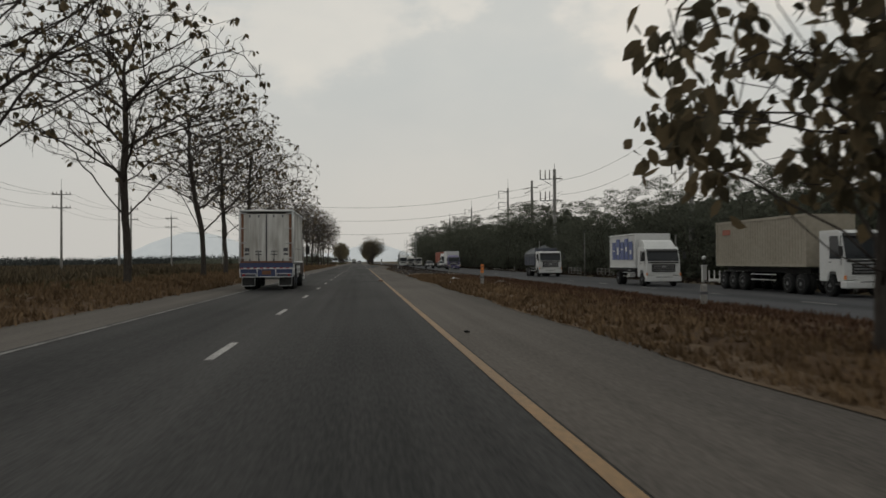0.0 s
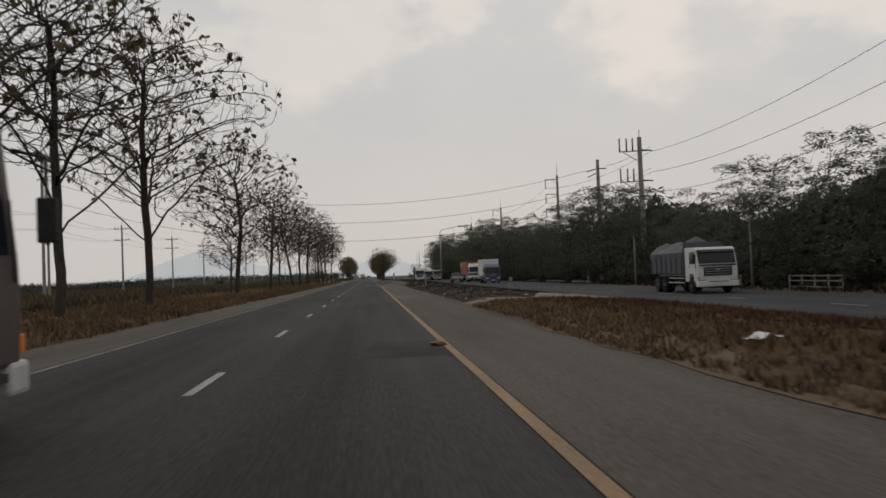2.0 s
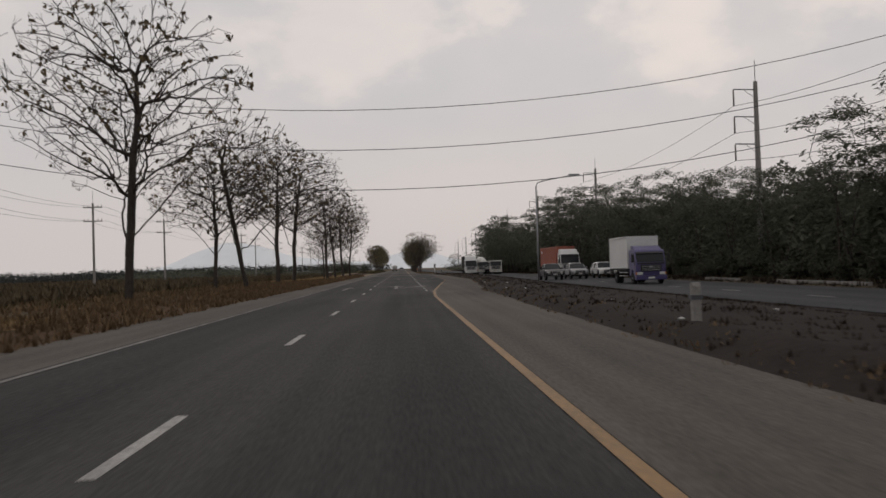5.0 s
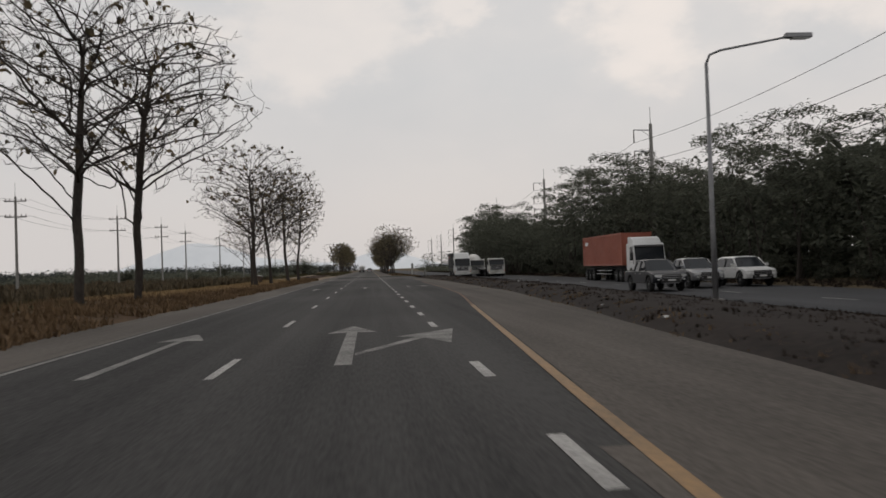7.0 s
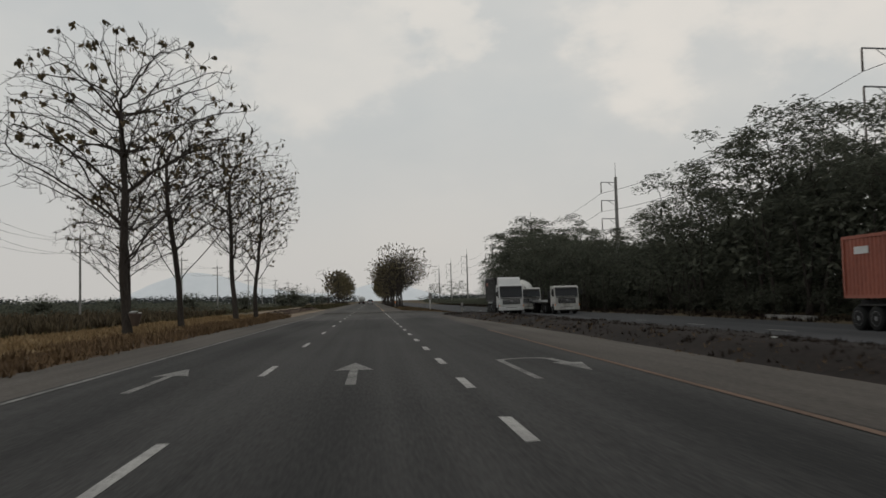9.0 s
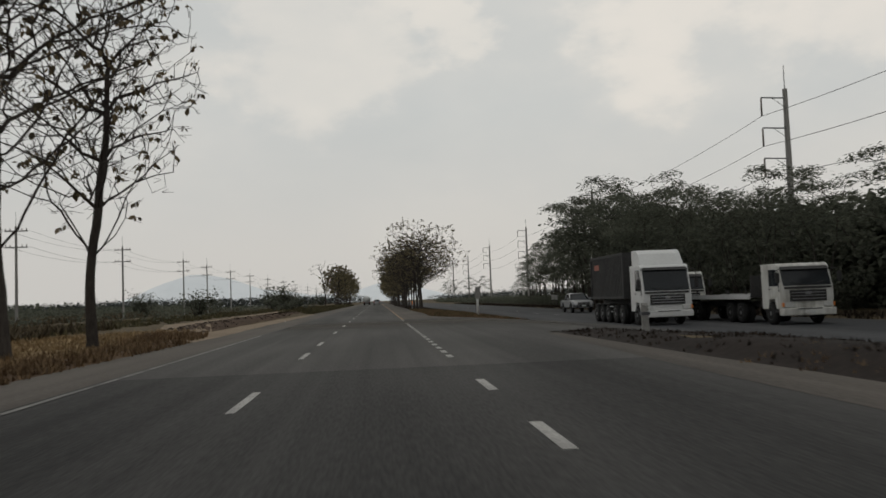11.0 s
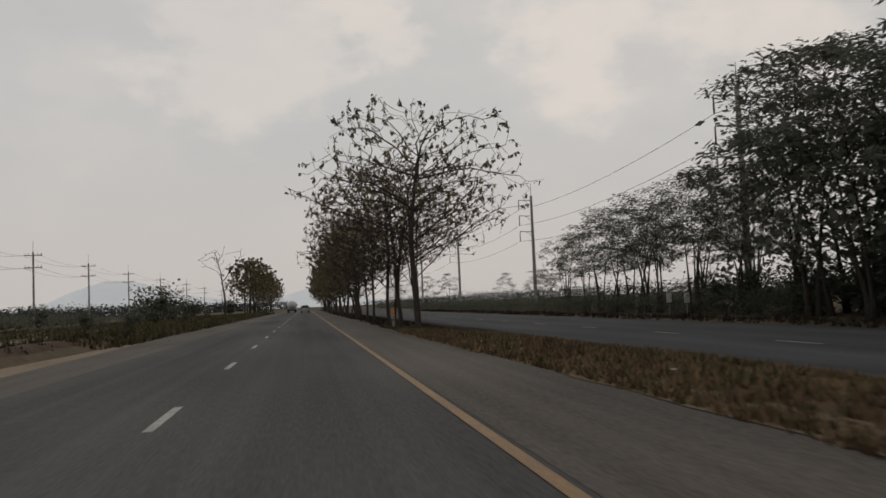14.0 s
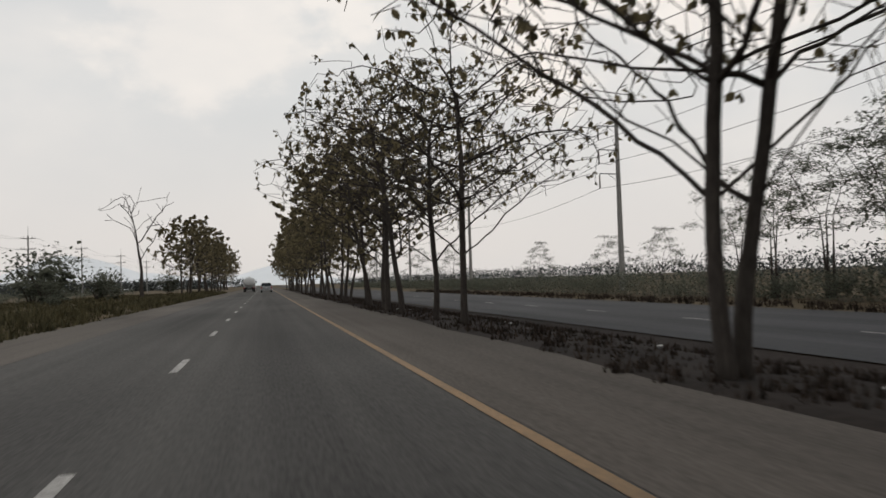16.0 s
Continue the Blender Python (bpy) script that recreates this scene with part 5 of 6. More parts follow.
def lorry_cab(parent, paint, w=2.3, h=2.75, length=1.9, floor=0.62, deflector=0.0, trim=None):
    """A forward-control cab with its front at y = 0, looking along -y."""
    trim = trim or paint
    hw = w / 2
    part("cab", profile([(0.05, floor), (0.0, floor + 0.5), (0.03, floor + 0.95), (0.34, h - 0.12), (0.5, h), (length, h), (length, floor), (1.35, floor), (1.2, floor + 0.42), (0.72, floor + 0.42), (0.55, floor)], -hw, hw, 0.035), paint, parent)
    ang = math.atan2(0.31, h - 0.12 - floor - 0.95)
    z0, z1 = floor + 1.0, h - 0.22
    part("windscreen", profile([(0.055, z0), (0.055 + (z1 - z0) * math.tan(ang), z1), (0.10 + (z1 - z0) * math.tan(ang), z1), (0.10, z0)][::-1], -hw + 0.09, hw - 0.09), GLASS, parent).location = (0, -0.045, 0)
    for s in (-1, 1):
        win = part("side_window", profile([(0.28, z0), (0.5, z1 - 0.04), (1.15, z1 - 0.04), (1.15, z0)], -0.012, 0.012), GLASS, parent)
        win.location = (s * (hw + 0.004), 0, 0)
        tube("mirror_arm", [(s * hw, 0.15, h - 0.25), (s * (hw + 0.22), -0.08, h - 0.3), (s * (hw + 0.22), -0.08, z0 + 0.1)], 0.02, DARKMETAL, parent, sides=5)
        part("mirror", box(s * (hw + 0.13), -0.13, z0 + 0.12, s * (hw + 0.32), -0.05, z0 + 0.55, 0.02), DARKMETAL, parent)
        part("headlight", box(s * (hw - 0.48), -0.06, floor + 0.08, s * (hw - 0.08), 0.02, floor + 0.28, 0.02), LAMPGLASS, parent)
        part("indicator", box(s * (hw - 0.06), -0.05, floor + 0.1, s * (hw + 0.01), 0.06, floor + 0.27, 0.01), ORANGE, parent)
        tube("wiper", [(s * 0.1, -0.03, z0 + 0.02), (s * 0.75, 0.02, z0 + 0.16)], 0.012, DARKMETAL, parent, sides=4)
    for s in (-1, 1):
        part("door_panel", profile([(0.34, floor + 0.5), (0.34, z0 - 0.06), (1.22, z0 - 0.06), (1.22, floor + 0.5)], -0.008, 0.008), paint, parent).location = (s * (hw + 0.006), 0, 0)
        part("door_handle", box(s * (hw + 0.01), 1.02, z0 - 0.16, s * (hw + 0.035), 1.18, z0 - 0.12), DARKMETAL, parent)
        tube("grab_rail", [(s * (hw + 0.03), 0.2, floor + 0.75), (s * (hw + 0.03), 0.3, z0 + 0.5)], 0.015, DARKMETAL, parent, sides=5)
        part("step", box(s * (hw - 0.2), 0.35, floor - 0.14, s * (hw + 0.01), 0.7, floor - 0.06), DARKMETAL, parent)
    grille = part("grille", box(-hw + 0.34, -0.035, floor + 0.32, hw - 0.34, 0.04, floor + 0.80, 0.02), DARKMETAL, parent, "wide black grille")
    for k in range(3):
        part("grille_bar", box(-hw + 0.42, -0.05, floor + 0.41 + 0.13 * k, hw - 0.42, -0.03, floor + 0.445 + 0.13 * k, 0.006), CHROME, grille)
    part("badge", box(-0.12, -0.06, floor + 0.60, 0.12, -0.036, floor + 0.72, 0.02), CHROME, parent)
    part("wiper_panel", box(-hw + 0.12, -0.03, floor + 0.86, hw - 0.12, 0.05, floor + 0.95, 0.015), DARKMETAL, parent)
    part("sun_visor", profile([(0.16, h - 0.30), (0.14, h - 0.27), (0.40, h - 0.10), (0.44, h - 0.13)], -hw + 0.1, hw - 0.1), DARKMETAL, parent)
    part("air_dam", box(-0.55, -0.135, floor - 0.02, 0.55, -0.1, floor + 0.02), DARKMETAL, parent)
    part("bumper", box(-hw - 0.02, -0.12, floor - 0.28, hw + 0.02, 0.3, floor + 0.03, 0.05), trim, parent)
    part("number_plate", box(-0.24, -0.135, floor - 0.2, 0.24, -0.118, floor - 0.06), PLATE, parent)
    if deflector:
        part("roof_deflector", profile([(0.55, h), (1.0, h + deflector * 0.75), (1.3, h + deflector), (length, h + deflector), (length, h)], -hw + 0.12, hw - 0.12, 0.04), paint, parent)


def chassis(parent, y0, y1, z=0.75):
    for s in (-1, 1):
        part("chassis_rail", box(s * 0.38, y0, z, s * 0.5, y1, z + 0.22), DARKMETAL, parent)


def ribbed_panel(length, height, pitch, depth):
    """A side wall in the y-z plane with pressed upright ribs, its outer face towards +x: one folded sheet."""
    n = int(length / pitch)
    plan = [(-0.03, length), (-0.03, 0), (0, 0)]
    for k in range(1, n + 1):
        y = length * k / (n + 1)
        plan += [(0, y - 0.06), (depth, y - 0.045), (depth, y + 0.045), (0, y + 0.06)]
    return upright(plan + [(0, length)], 0, height)


def upright(plan, z0, z1):
    """An outline of (x, y) raised from z0 to z1."""
    bm = bmesh.new()
    low = [bm.verts.new((x, y, z0)) for x, y in plan]
    top = [bm.verts.new((x, y, z1)) for x, y in plan]
    n = len(plan)
    bm.faces.new(low[::-1])
    bm.faces.new(top)
    for k in range(n):
        bm.faces.new((low[k], low[(k + 1) % n], top[(k + 1) % n], top[k]))
    bmesh.ops.recalc_face_normals(bm, faces=bm.faces)
    return bm


def van_body(parent, y0, length, w, z0, z1, paint, ribs=0.0, graphic=None):
    """A closed cargo body: floor, front, roof, two side walls."""
    hw = w / 2
    part("cargo_floor", box(-hw, y0, z0 - 0.12, hw, y0 + length, z0), DARKMETAL, parent)
    part("front_wall", box(-hw, y0, z0, hw, y0 + 0.05, z1), paint, parent)
    part("roof_panel", box(-hw, y0, z1, hw, y0 + length, z1 + 0.05, 0.015), paint, parent)
    for s in (-1, 1):
        side = part("side_wall", ribbed_panel(length - 0.1, z1 - z0, ribs or 50, 0.035), paint, parent)
        side.matrix_basis = pose(s * (hw - 0.04), y0 + 0.05, z0) if s > 0 else pose(-hw + 0.04, y0 + length - 0.05, z0, 0, 0, 180)
        for z in (z0 + 0.04, z1 - 0.02):
            tube("edge_rail", [(s * hw, y0, z), (s * hw, y0 + length, z)], 0.035, RAILWHITE if ribs else paint, parent, sides=4)
        if graphic:
            for k in range(5):
                part("printed_panel", box(s * (hw + 0.002), y0 + 0.5 + k * (length - 1.0) / 5, z0 + 0.55, s * (hw + 0.012), y0 + 0.35 + (k + 1) * (length - 1.0) / 5, z1 - 0.45 + 0.2 * (k % 2)), graphic, parent, "blue printed panel with pale shapes")
                part("printed_bar", box(s * (hw + 0.012), y0 + 0.7 + k * (length - 1.0) / 5, z0 + 0.9 + 0.2 * (k % 3), s * (hw + 0.018), y0 + 0.2 + (k + 1) * (length - 1.0) / 5, z0 + 1.2 + 0.2 * (k % 2)), WHITEPAINT, parent)
    part("rear_wall", box(-hw, y0 + length - 0.05, z0, hw, y0 + length, z1), paint, parent)


def delivery_truck():
    """The large lorry seen from behind: its back is at y = 0 and it faces +y."""
    tk = new("box_truck")
    hw, z0, z1, ln = 1.2, 1.28, 3.62, 6.3
    for s in (-1, 1):
        side = part("side_wall", ribbed_panel(ln, z1 - z0, 0.8, 0.05), DIRTYWHITE, tk, "grimy white ribbed side wall")
        side.matrix_basis = pose(hw - 0.05, 0.02, z0) if s > 0 else pose(-hw + 0.05, ln + 0.02, z0, 0, 0, 180)
        for k in range(4):
            tube("top_rail", [(s * hw, ln * k / 4, z1 + 0.02), (s * hw, ln * (k + 1) / 4 - 0.02, z1 + 0.02)], 0.045, RAILWHITE, tk, sides=5)
        tube("floor_rail", [(s * hw, 0, z0), (s * hw, ln, z0)], 0.05, RAILWHITE, tk, sides=5)
        for k in range(12):
            tube("tarp_hook", [(s * (hw + 0.05), 0.3 + 0.5 * k, z0 + 0.62), (s * (hw + 0.05), 0.42 + 0.5 * k, z0 + 0.62)], 0.014, STICKER, tk, sides=4)
        for z in (0.78, 1.02):
            tube("side_guard", [(s * (hw - 0.04), 2.75, z), (s * (hw - 0.04), 4.9, z)], 0.028, RAILWHITE, tk, sides=5)
        for y in (2.75, 3.3, 3.85, 4.4, 4.9):
            tube("guard_post", [(s * (hw - 0.04), y, 0.72), (s * (hw - 0.04), y, z0 - 0.05)], 0.024, RAILWHITE, tk, sides=5)
        for z in (0.72, 0.95, 1.17):
            tube("side_guard", [(s * (hw - 0.02), 0.05, z), (s * (hw - 0.02), 1.0, z)], 0.028, RAILWHITE, tk, sides=5)
        for y in (0.05, 0.55, 1.0):
            tube("guard_post", [(s * (hw - 0.02), y, 0.66), (s * (hw - 0.02), y, z0)], 0.028, RAILWHITE, tk, sides=5)
    part("roof_panel", box(-hw + 0.02, 0.02, z1, hw - 0.02, ln, z1 + 0.03), DIRTYWHITE, tk)
    part("front_wall", box(-hw + 0.02, ln - 0.05, z0, hw - 0.02, ln + 0.02, z1), DIRTYWHITE, tk)
    part("cargo_floor", box(-hw, 0.0, z0 - 0.14, hw, ln, z0 - 0.01), DARKMETAL, tk)
    tube("rear_header", [(-hw, 0, z1 + 0.02), (hw, 0, z1 + 0.02)], 0.05, RAILWHITE, tk, sides=5)
    for s in (-1, 1):
        tube("corner_post", [(s * hw, 0.0, z0 - 0.05), (s * hw, 0.0, z1)], 0.05, RAILWHITE, tk, sides=5)
        part("door_post", box(s * (hw - 0.17), -0.02, z0 + 0.1, s * (hw - 0.07), 0.03, z1 - 0.1), BROWNPOST, tk, "rusty brown upright post")
        door = part("rear_door", box(s * 0.03, -0.01, z0 + 0.06, s * (hw - 0.18), 0.03, z1 - 0.12, 0.008), DIRTYWHITE, tk, "grimy white rear door")
        for k in range(2):
            x = s * (0.34 + 0.4 * k)
            part("door_rib", box(x - 0.025, -0.035, z0 + 0.08, x + 0.025, -0.009, z1 - 0.14), DIRTYWHITE, door)
            for z in (z1 - 0.22, z0 + 0.1):
                part("hook", box(x - 0.03, -0.06, z - 0.06, x + 0.03, -0.03, z + 0.06), STICKER, door)
        for k in range(4):
            z = z0 + 0.2 + 0.68 * k
            tube("hinge", [(s * (hw + 0.03), -0.03, z), (s * (hw - 0.3), -0.035, z)], 0.025, RAILWHITE, door, sides=5)
        for dz in (0.5, 0.36):
            tube("lock_bar", [(s * 0.2, -0.05, z0 + dz), (s * 0.5, -0.05, z0 + dz + 0.01)], 0.016, STICKER, door, sides=5)
        tube("lock_rod", [(s * 0.35, -0.05, z0 + 0.1), (s * 0.35, -0.05, z0 + 0.52)], 0.014, STICKER, door, sides=5)
        part("sticker", box(s * 0.72, -0.016, z0 + 0.5, s * 0.98, -0.009, z0 + 0.66), STICKER, door, "dark unreadable sticker")
        part("sticker", box(s * 0.78, -0.016, z0 + 0.33, s * 0.98, -0.009, z0 + 0.42), STICKER, door)
    part("door_gap", box(-0.025, -0.03, z0 + 0.06, 0.025, 0.035, z1 - 0.1), STICKER, tk)
    part("door_sill", box(-hw + 0.02, -0.03, z0 - 0.02, hw - 0.02, 0.02, z0 + 0.06), BROWNPOST, tk, "rusty orange sill")
    part("tail_beam", box(-hw, -0.05, 1.04, hw, 0.06, z0 - 0.03), BLUEPAINT, tk, "dark blue tail beam")
    for k in range(16):
        x = -hw + 0.02 + k * (2 * hw - 0.04) / 16
        part("hazard_stripe", box(x, -0.062, 0.985, x + 0.147, -0.045, 1.04), RAILWHITE if k % 2 else REDLAMP, tk)
    part("bumper_panel", box(-hw + 0.03, -0.03, 0.62, hw - 0.03, 0.02, 0.98), BLUEPAINT, tk, "dark blue bumper panel")
    for z in (0.61, 0.985):
        tube("bumper_rail", [(-hw, -0.05, z), (hw, -0.05, z)], 0.022, RAILWHITE, tk, sides=5)
    for x in (-hw, -0.42, 0.42, hw):
        tube("bumper_post", [(x, -0.05, 0.6), (x, -0.05, 0.99)], 0.02, RAILWHITE, tk, sides=5)
    part("number_plate", box(-0.2, -0.055, 0.72, 0.2, -0.042, 0.9), BROWNPOST, tk, "faded orange plate")
    for s in (-1, 1):
        for k in range(4):
            part("tail_lamp", box(s * (0.52 + 0.15 * k), -0.06, 0.645, s * (0.63 + 0.15 * k), -0.03, 0.735, 0.008), REDLAMP if k == 3 else STICKER, tk)
        tube("lamp_frame", [(s * 0.42, -0.06, 0.62), (s * 0.50, -0.06, 0.76), (s * 1.14, -0.06, 0.76), (s * 1.17, -0.06, 0.62)], 0.016, RAILWHITE, tk, sides=5)
        flap = part("mud_flap", box(s * 0.55, 0.22, 0.2, s * 1.13, 0.235, 0.66), DARKMETAL, tk)
        for x in (0.55, 1.13):
            tube("flap_edge", [(s * x, 0.21, 0.2), (s * x, 0.21, 0.68)], 0.014, RAILWHITE, flap, sides=4)
        tube("flap_edge", [(s * 0.55, 0.21, 0.2), (s * 1.13, 0.21, 0.2)], 0.014, RAILWHITE, flap, sides=4)
    for s in (-1, 1):
        part("chassis_rail", box(s * 0.38, 0.1, 0.8, s * 0.5, 7.6, 1.05), DARKMETAL, tk)
    axle(tk, 1.55, 1.16, 0.48, 0.26, True, BLUERIM)
    axle(tk, 2.65, 1.16, 0.48, 0.26, True, BLUERIM)
    axle(tk, 6.9, 1.14, 0.48, 0.28, False, BLUERIM)
    part("fuel_tank", box(0.62, 4.1, 0.5, 1.1, 5.2, 1.0, 0.08), CHROME, tk)
    cabin = new("cab_unit")
    cabin.parent = tk
    cabin.matrix_basis = pose(0, 8.35, 0, 0, 0, 180)
    lorry_cab(cabin, DARKCAB, 2.3, 2.85, 1.9, 0.62, trim=RAILWHITE)
    for ob in list(cabin.children):
        m = cabin.matrix_basis @ ob.matrix_basis
        ob.parent = tk
        ob.matrix_basis = m
    bpy.data.objects.remove(cabin)
    return tk


def van_truck(cab, body, graphic=None, length=5.6, h=3.35, deflector=0.45, ribs=0.0):
    """A two-axle box lorry facing -y, front at y = 0."""
    tk = new("box_truck")
    lorry_cab(tk, cab, 2.2, 2.5, 1.75, 0.6, deflector)
    chassis(tk, 1.0, 1.9 + length)
    van_body(tk, 1.95, length, 2.35, 1.15, h, body, ribs, graphic)
    axle(tk, 0.95, 1.1, 0.44, 0.24)
    axle(tk, 1.95 + length * 0.68, 1.12, 0.44, 0.24, True)
    for s in (-1, 1):
        for z in (0.6, 0.85):
            tube("side_guard", [(s * 1.1, 2.3, z), (s * 1.1, 1.95 + length * 0.5, z)], 0.025, RAILWHITE, tk, sides=5)
    return tk


def container_truck(cab, skin, length=12.0, h=3.85, deflector=0.5):
    """A tractor with a container semitrailer, facing -y, front at y = 0."""
    tk = new("container_truck")
    lorry_cab(tk, cab, 2.4, 2.95, 2.0, 0.68, deflector)
    chassis(tk, 1.2, 5.2)
    chassis(tk, 4.0, 3.1 + length, 1.0)
    hw, z0, y0 = 1.22, 1.32, 3.1
    n = int(length / 0.28)
    wave = []
    for k in range(n):
        y = y0 + 0.2 + (length - 0.4) * k / n
        wave += [(hw - 0.06, y), (hw - 0.015, y + 0.05), (hw - 0.015, y + 0.15), (hw - 0.06, y + 0.2)]
    bm = upright([(hw - 0.06, y0)] + wave + [(hw - 0.06, y0 + length), (-hw + 0.06, y0 + length)] + [(-x, y) for x, y in wave[::-1]] + [(-hw + 0.06, y0)], z0, h)
    part("container", bm, skin, tk)
    for s in (-1, 1):
        for z in (z0 + 0.06, h - 0.04):
            part("container_rail", box(s * (hw - 0.08), y0, z - 0.07, s * hw, y0 + length, z + 0.06), skin, tk)
        for y in (y0, y0 + length - 0.14):
            part("corner_post", box(s * (hw - 0.14), y - 0.005, z0 + 0.005, s * (hw + 0.005), y + 0.15, h + 0.025), skin, tk)
        part("logo_bar", box(s * (hw - 0.005), y0 + length - 1.9, h - 0.75, s * (hw + 0.006), y0 + length - 0.9, h - 0.45), REDBOX if skin != REDBOX else WHITEPAINT, tk)
        part("mud_guard", box(s * 0.75, y0 + length - 3.6, 1.02, s * 1.2, y0 + length - 0.9, 1.06), DARKMETAL, tk)
        for z in (0.62, 0.9):
            tube("side_guard", [(s * 1.12, 6.2, z), (s * 1.12, y0 + length - 4.2, z)], 0.025, RAILWHITE, tk, sides=5)
    part("container_doors", box(-hw + 0.1, y0 + length, z0 + 0.1, hw - 0.1, y0 + length + 0.03, h - 0.08), skin, tk)
    axle(tk, 1.25, 1.15, 0.5, 0.28)
    for y in (3.7, 4.95):
        axle(tk, y, 1.18, 0.5, 0.26, True)
    for k in range(3):
        axle(tk, y0 + length - 3.3 + 1.2 * k, 1.18, 0.5, 0.26, True)
    return tk


SLATE = paintwork("slate_blue_steel", (0.04, 0.044, 0.06), (0.075, 0.08, 0.10), 0.6)


def tarp_truck(cab):
    """A three-axle tipper with a peaked tarpaulin over its load, facing -y."""
    tk = new("dump_truck")
    lorry_cab(tk, cab, 2.3, 2.6, 1.85, 0.68, 0, WHITEPAINT)
    chassis(tk, 1.0, 7.8)
    hw = 1.15
    part("dump_bed", box(-hw, 2.2, 1.15, hw, 7.7, 2.3, 0.02), SLATE, tk, "dark slate blue steel bed")
    for k in range(7):
        for s in (-1, 1):
            part("bed_rib", box(s * hw, 2.35 + 0.85 * k, 1.15, s * (hw + 0.05), 2.45 + 0.85 * k, 2.3), SLATE, tk)
    bm = bmesh.new()
    ring = []
    for j in range(9):
        y = 2.15 + 5.6 * j / 8
        rise = 0.5 + 0.22 * math.sin(j * 1.7) + (0.2 if 0 < j < 3 else 0)
        ring.append([bm.verts.new((x, y, z)) for x, z in ((-hw - 0.04, 2.05), (-hw - 0.02, 2.38), (-0.6, 2.4 + rise * 0.7), (0, 2.4 + rise), (0.6, 2.4 + rise * 0.65), (hw + 0.02, 2.38), (hw + 0.04, 2.05))])
    for a, b in zip(ring, ring[1:]):
        for k in range(6):
            bm.faces.new((a[k], a[k + 1], b[k + 1], b[k]))
    bm.faces.new(ring[0][::-1])
    bm.faces.new(ring[-1])
    part("tarpaulin", bm, TARP, tk, "grey tarpaulin over the load")
    part("headboard", box(-hw, 2.02, 1.15, hw, 2.12, 2.95), SLATE, tk)
    axle(tk, 1.1, 1.12, 0.48, 0.27)
    axle(tk, 5.4, 1.14, 0.48, 0.25, True)
    axle(tk, 6.6, 1.14, 0.48, 0.25, True)
    for s in (-1, 1):
        for z in (0.62, 0.88):
            tube("side_guard", [(s * 1.1, 2.2, z), (s * 1.1, 4.7, z)], 0.03, RAILWHITE, tk, sides=5)
    return tk


def tank_truck(cab):
    """A tanker with an oval tank, facing -y, front at y = 0."""
    tk = new("tank_truck")
    lorry_cab(tk, cab, 2.3, 2.6, 1.85, 0.66)
    chassis(tk, 1.0, 8.4)
    verts, faces = [], []
    sides = 22
    prof = [(2.3, 0.05), (2.35, 0.85), (2.6, 1.0), (7.7, 1.0), (8.0, 0.85), (8.05, 0.05)]
    for y, r in prof:
        for k in range(sides):
            a = 2 * math.pi * k / sides
            verts.append((1.15 * r * math.cos(a), y, 2.05 + 0.95 * r * math.sin(a)))
    for i in range(len(prof) - 1):
        for k in range(sides):
            k2 = (k + 1) % sides
            faces.append((i * sides + k, (i + 1) * sides + k, (i + 1) * sides + k2, i * sides + k2))
    mesh_object("tank", verts, faces, WHITEPAINT, tk, "white rounded tank", smooth=True)
    for y in (3.2, 5.0, 6.8):
        tube("tank_band", [(1.16 * math.cos(2 * math.pi * k / 22), y, 2.05 + 0.96 * math.sin(2 * math.pi * k / 22)) for k in range(23)], 0.03, CHROME, tk, sides=4)
    part("manhole", box(-0.25, 4.6, 2.95, 0.25, 5.1, 3.1, 0.04), CHROME, tk)
    part("rear_bumper", box(-1.12, 8.3, 0.5, 1.12, 8.4, 0.72, 0.02), DARKMETAL, tk)
    for s in (-1, 1):
        part("tail_lamp", box(s * 0.75, 8.39, 0.75, s * 1.1, 8.44, 0.9), REDLAMP, tk)
        part("mud_flap", box(s * 0.6, 8.1, 0.25, s * 1.12, 8.12, 0.8), DARKMETAL, tk)
    axle(tk, 1.1, 1.12, 0.48, 0.27)
    for y in (6.0, 7.2):
        axle(tk, y, 1.14, 0.48, 0.25, True)
    return tk


def flatbed_truck(cab):
    tk = new("flatbed_truck")
    lorry_cab(tk, cab, 2.3, 2.65, 1.9, 0.68)
    chassis(tk, 1.2, 12.0)
    for k in range(12):
        part("deck_plank", box(-1.2, 3.0 + 0.75 * k, 1.2, 1.2, 3.72 + 0.75 * k, 1.3), DARKMETAL, tk)
    for s in (-1, 1):
        part("deck_rail", box(s * 1.18, 3.0, 1.12, s * 1.26, 12.0, 1.34), RAILWHITE, tk)
        for k in range(5):
            part("stake", box(s * 1.2, 3.3 + 2.0 * k, 1.3, s * 1.25, 3.38 + 2.0 * k, 1.55), DARKMETAL, tk)
    part("headboard", box(-1.15, 2.95, 1.2, 1.15, 3.05, 2.2), DARKMETAL, tk)
    axle(tk, 1.2, 1.12, 0.49, 0.27)
    for y in (4.2, 5.4, 9.6, 10.8):
        axle(tk, y, 1.16, 0.49, 0.25, True)
    return tk


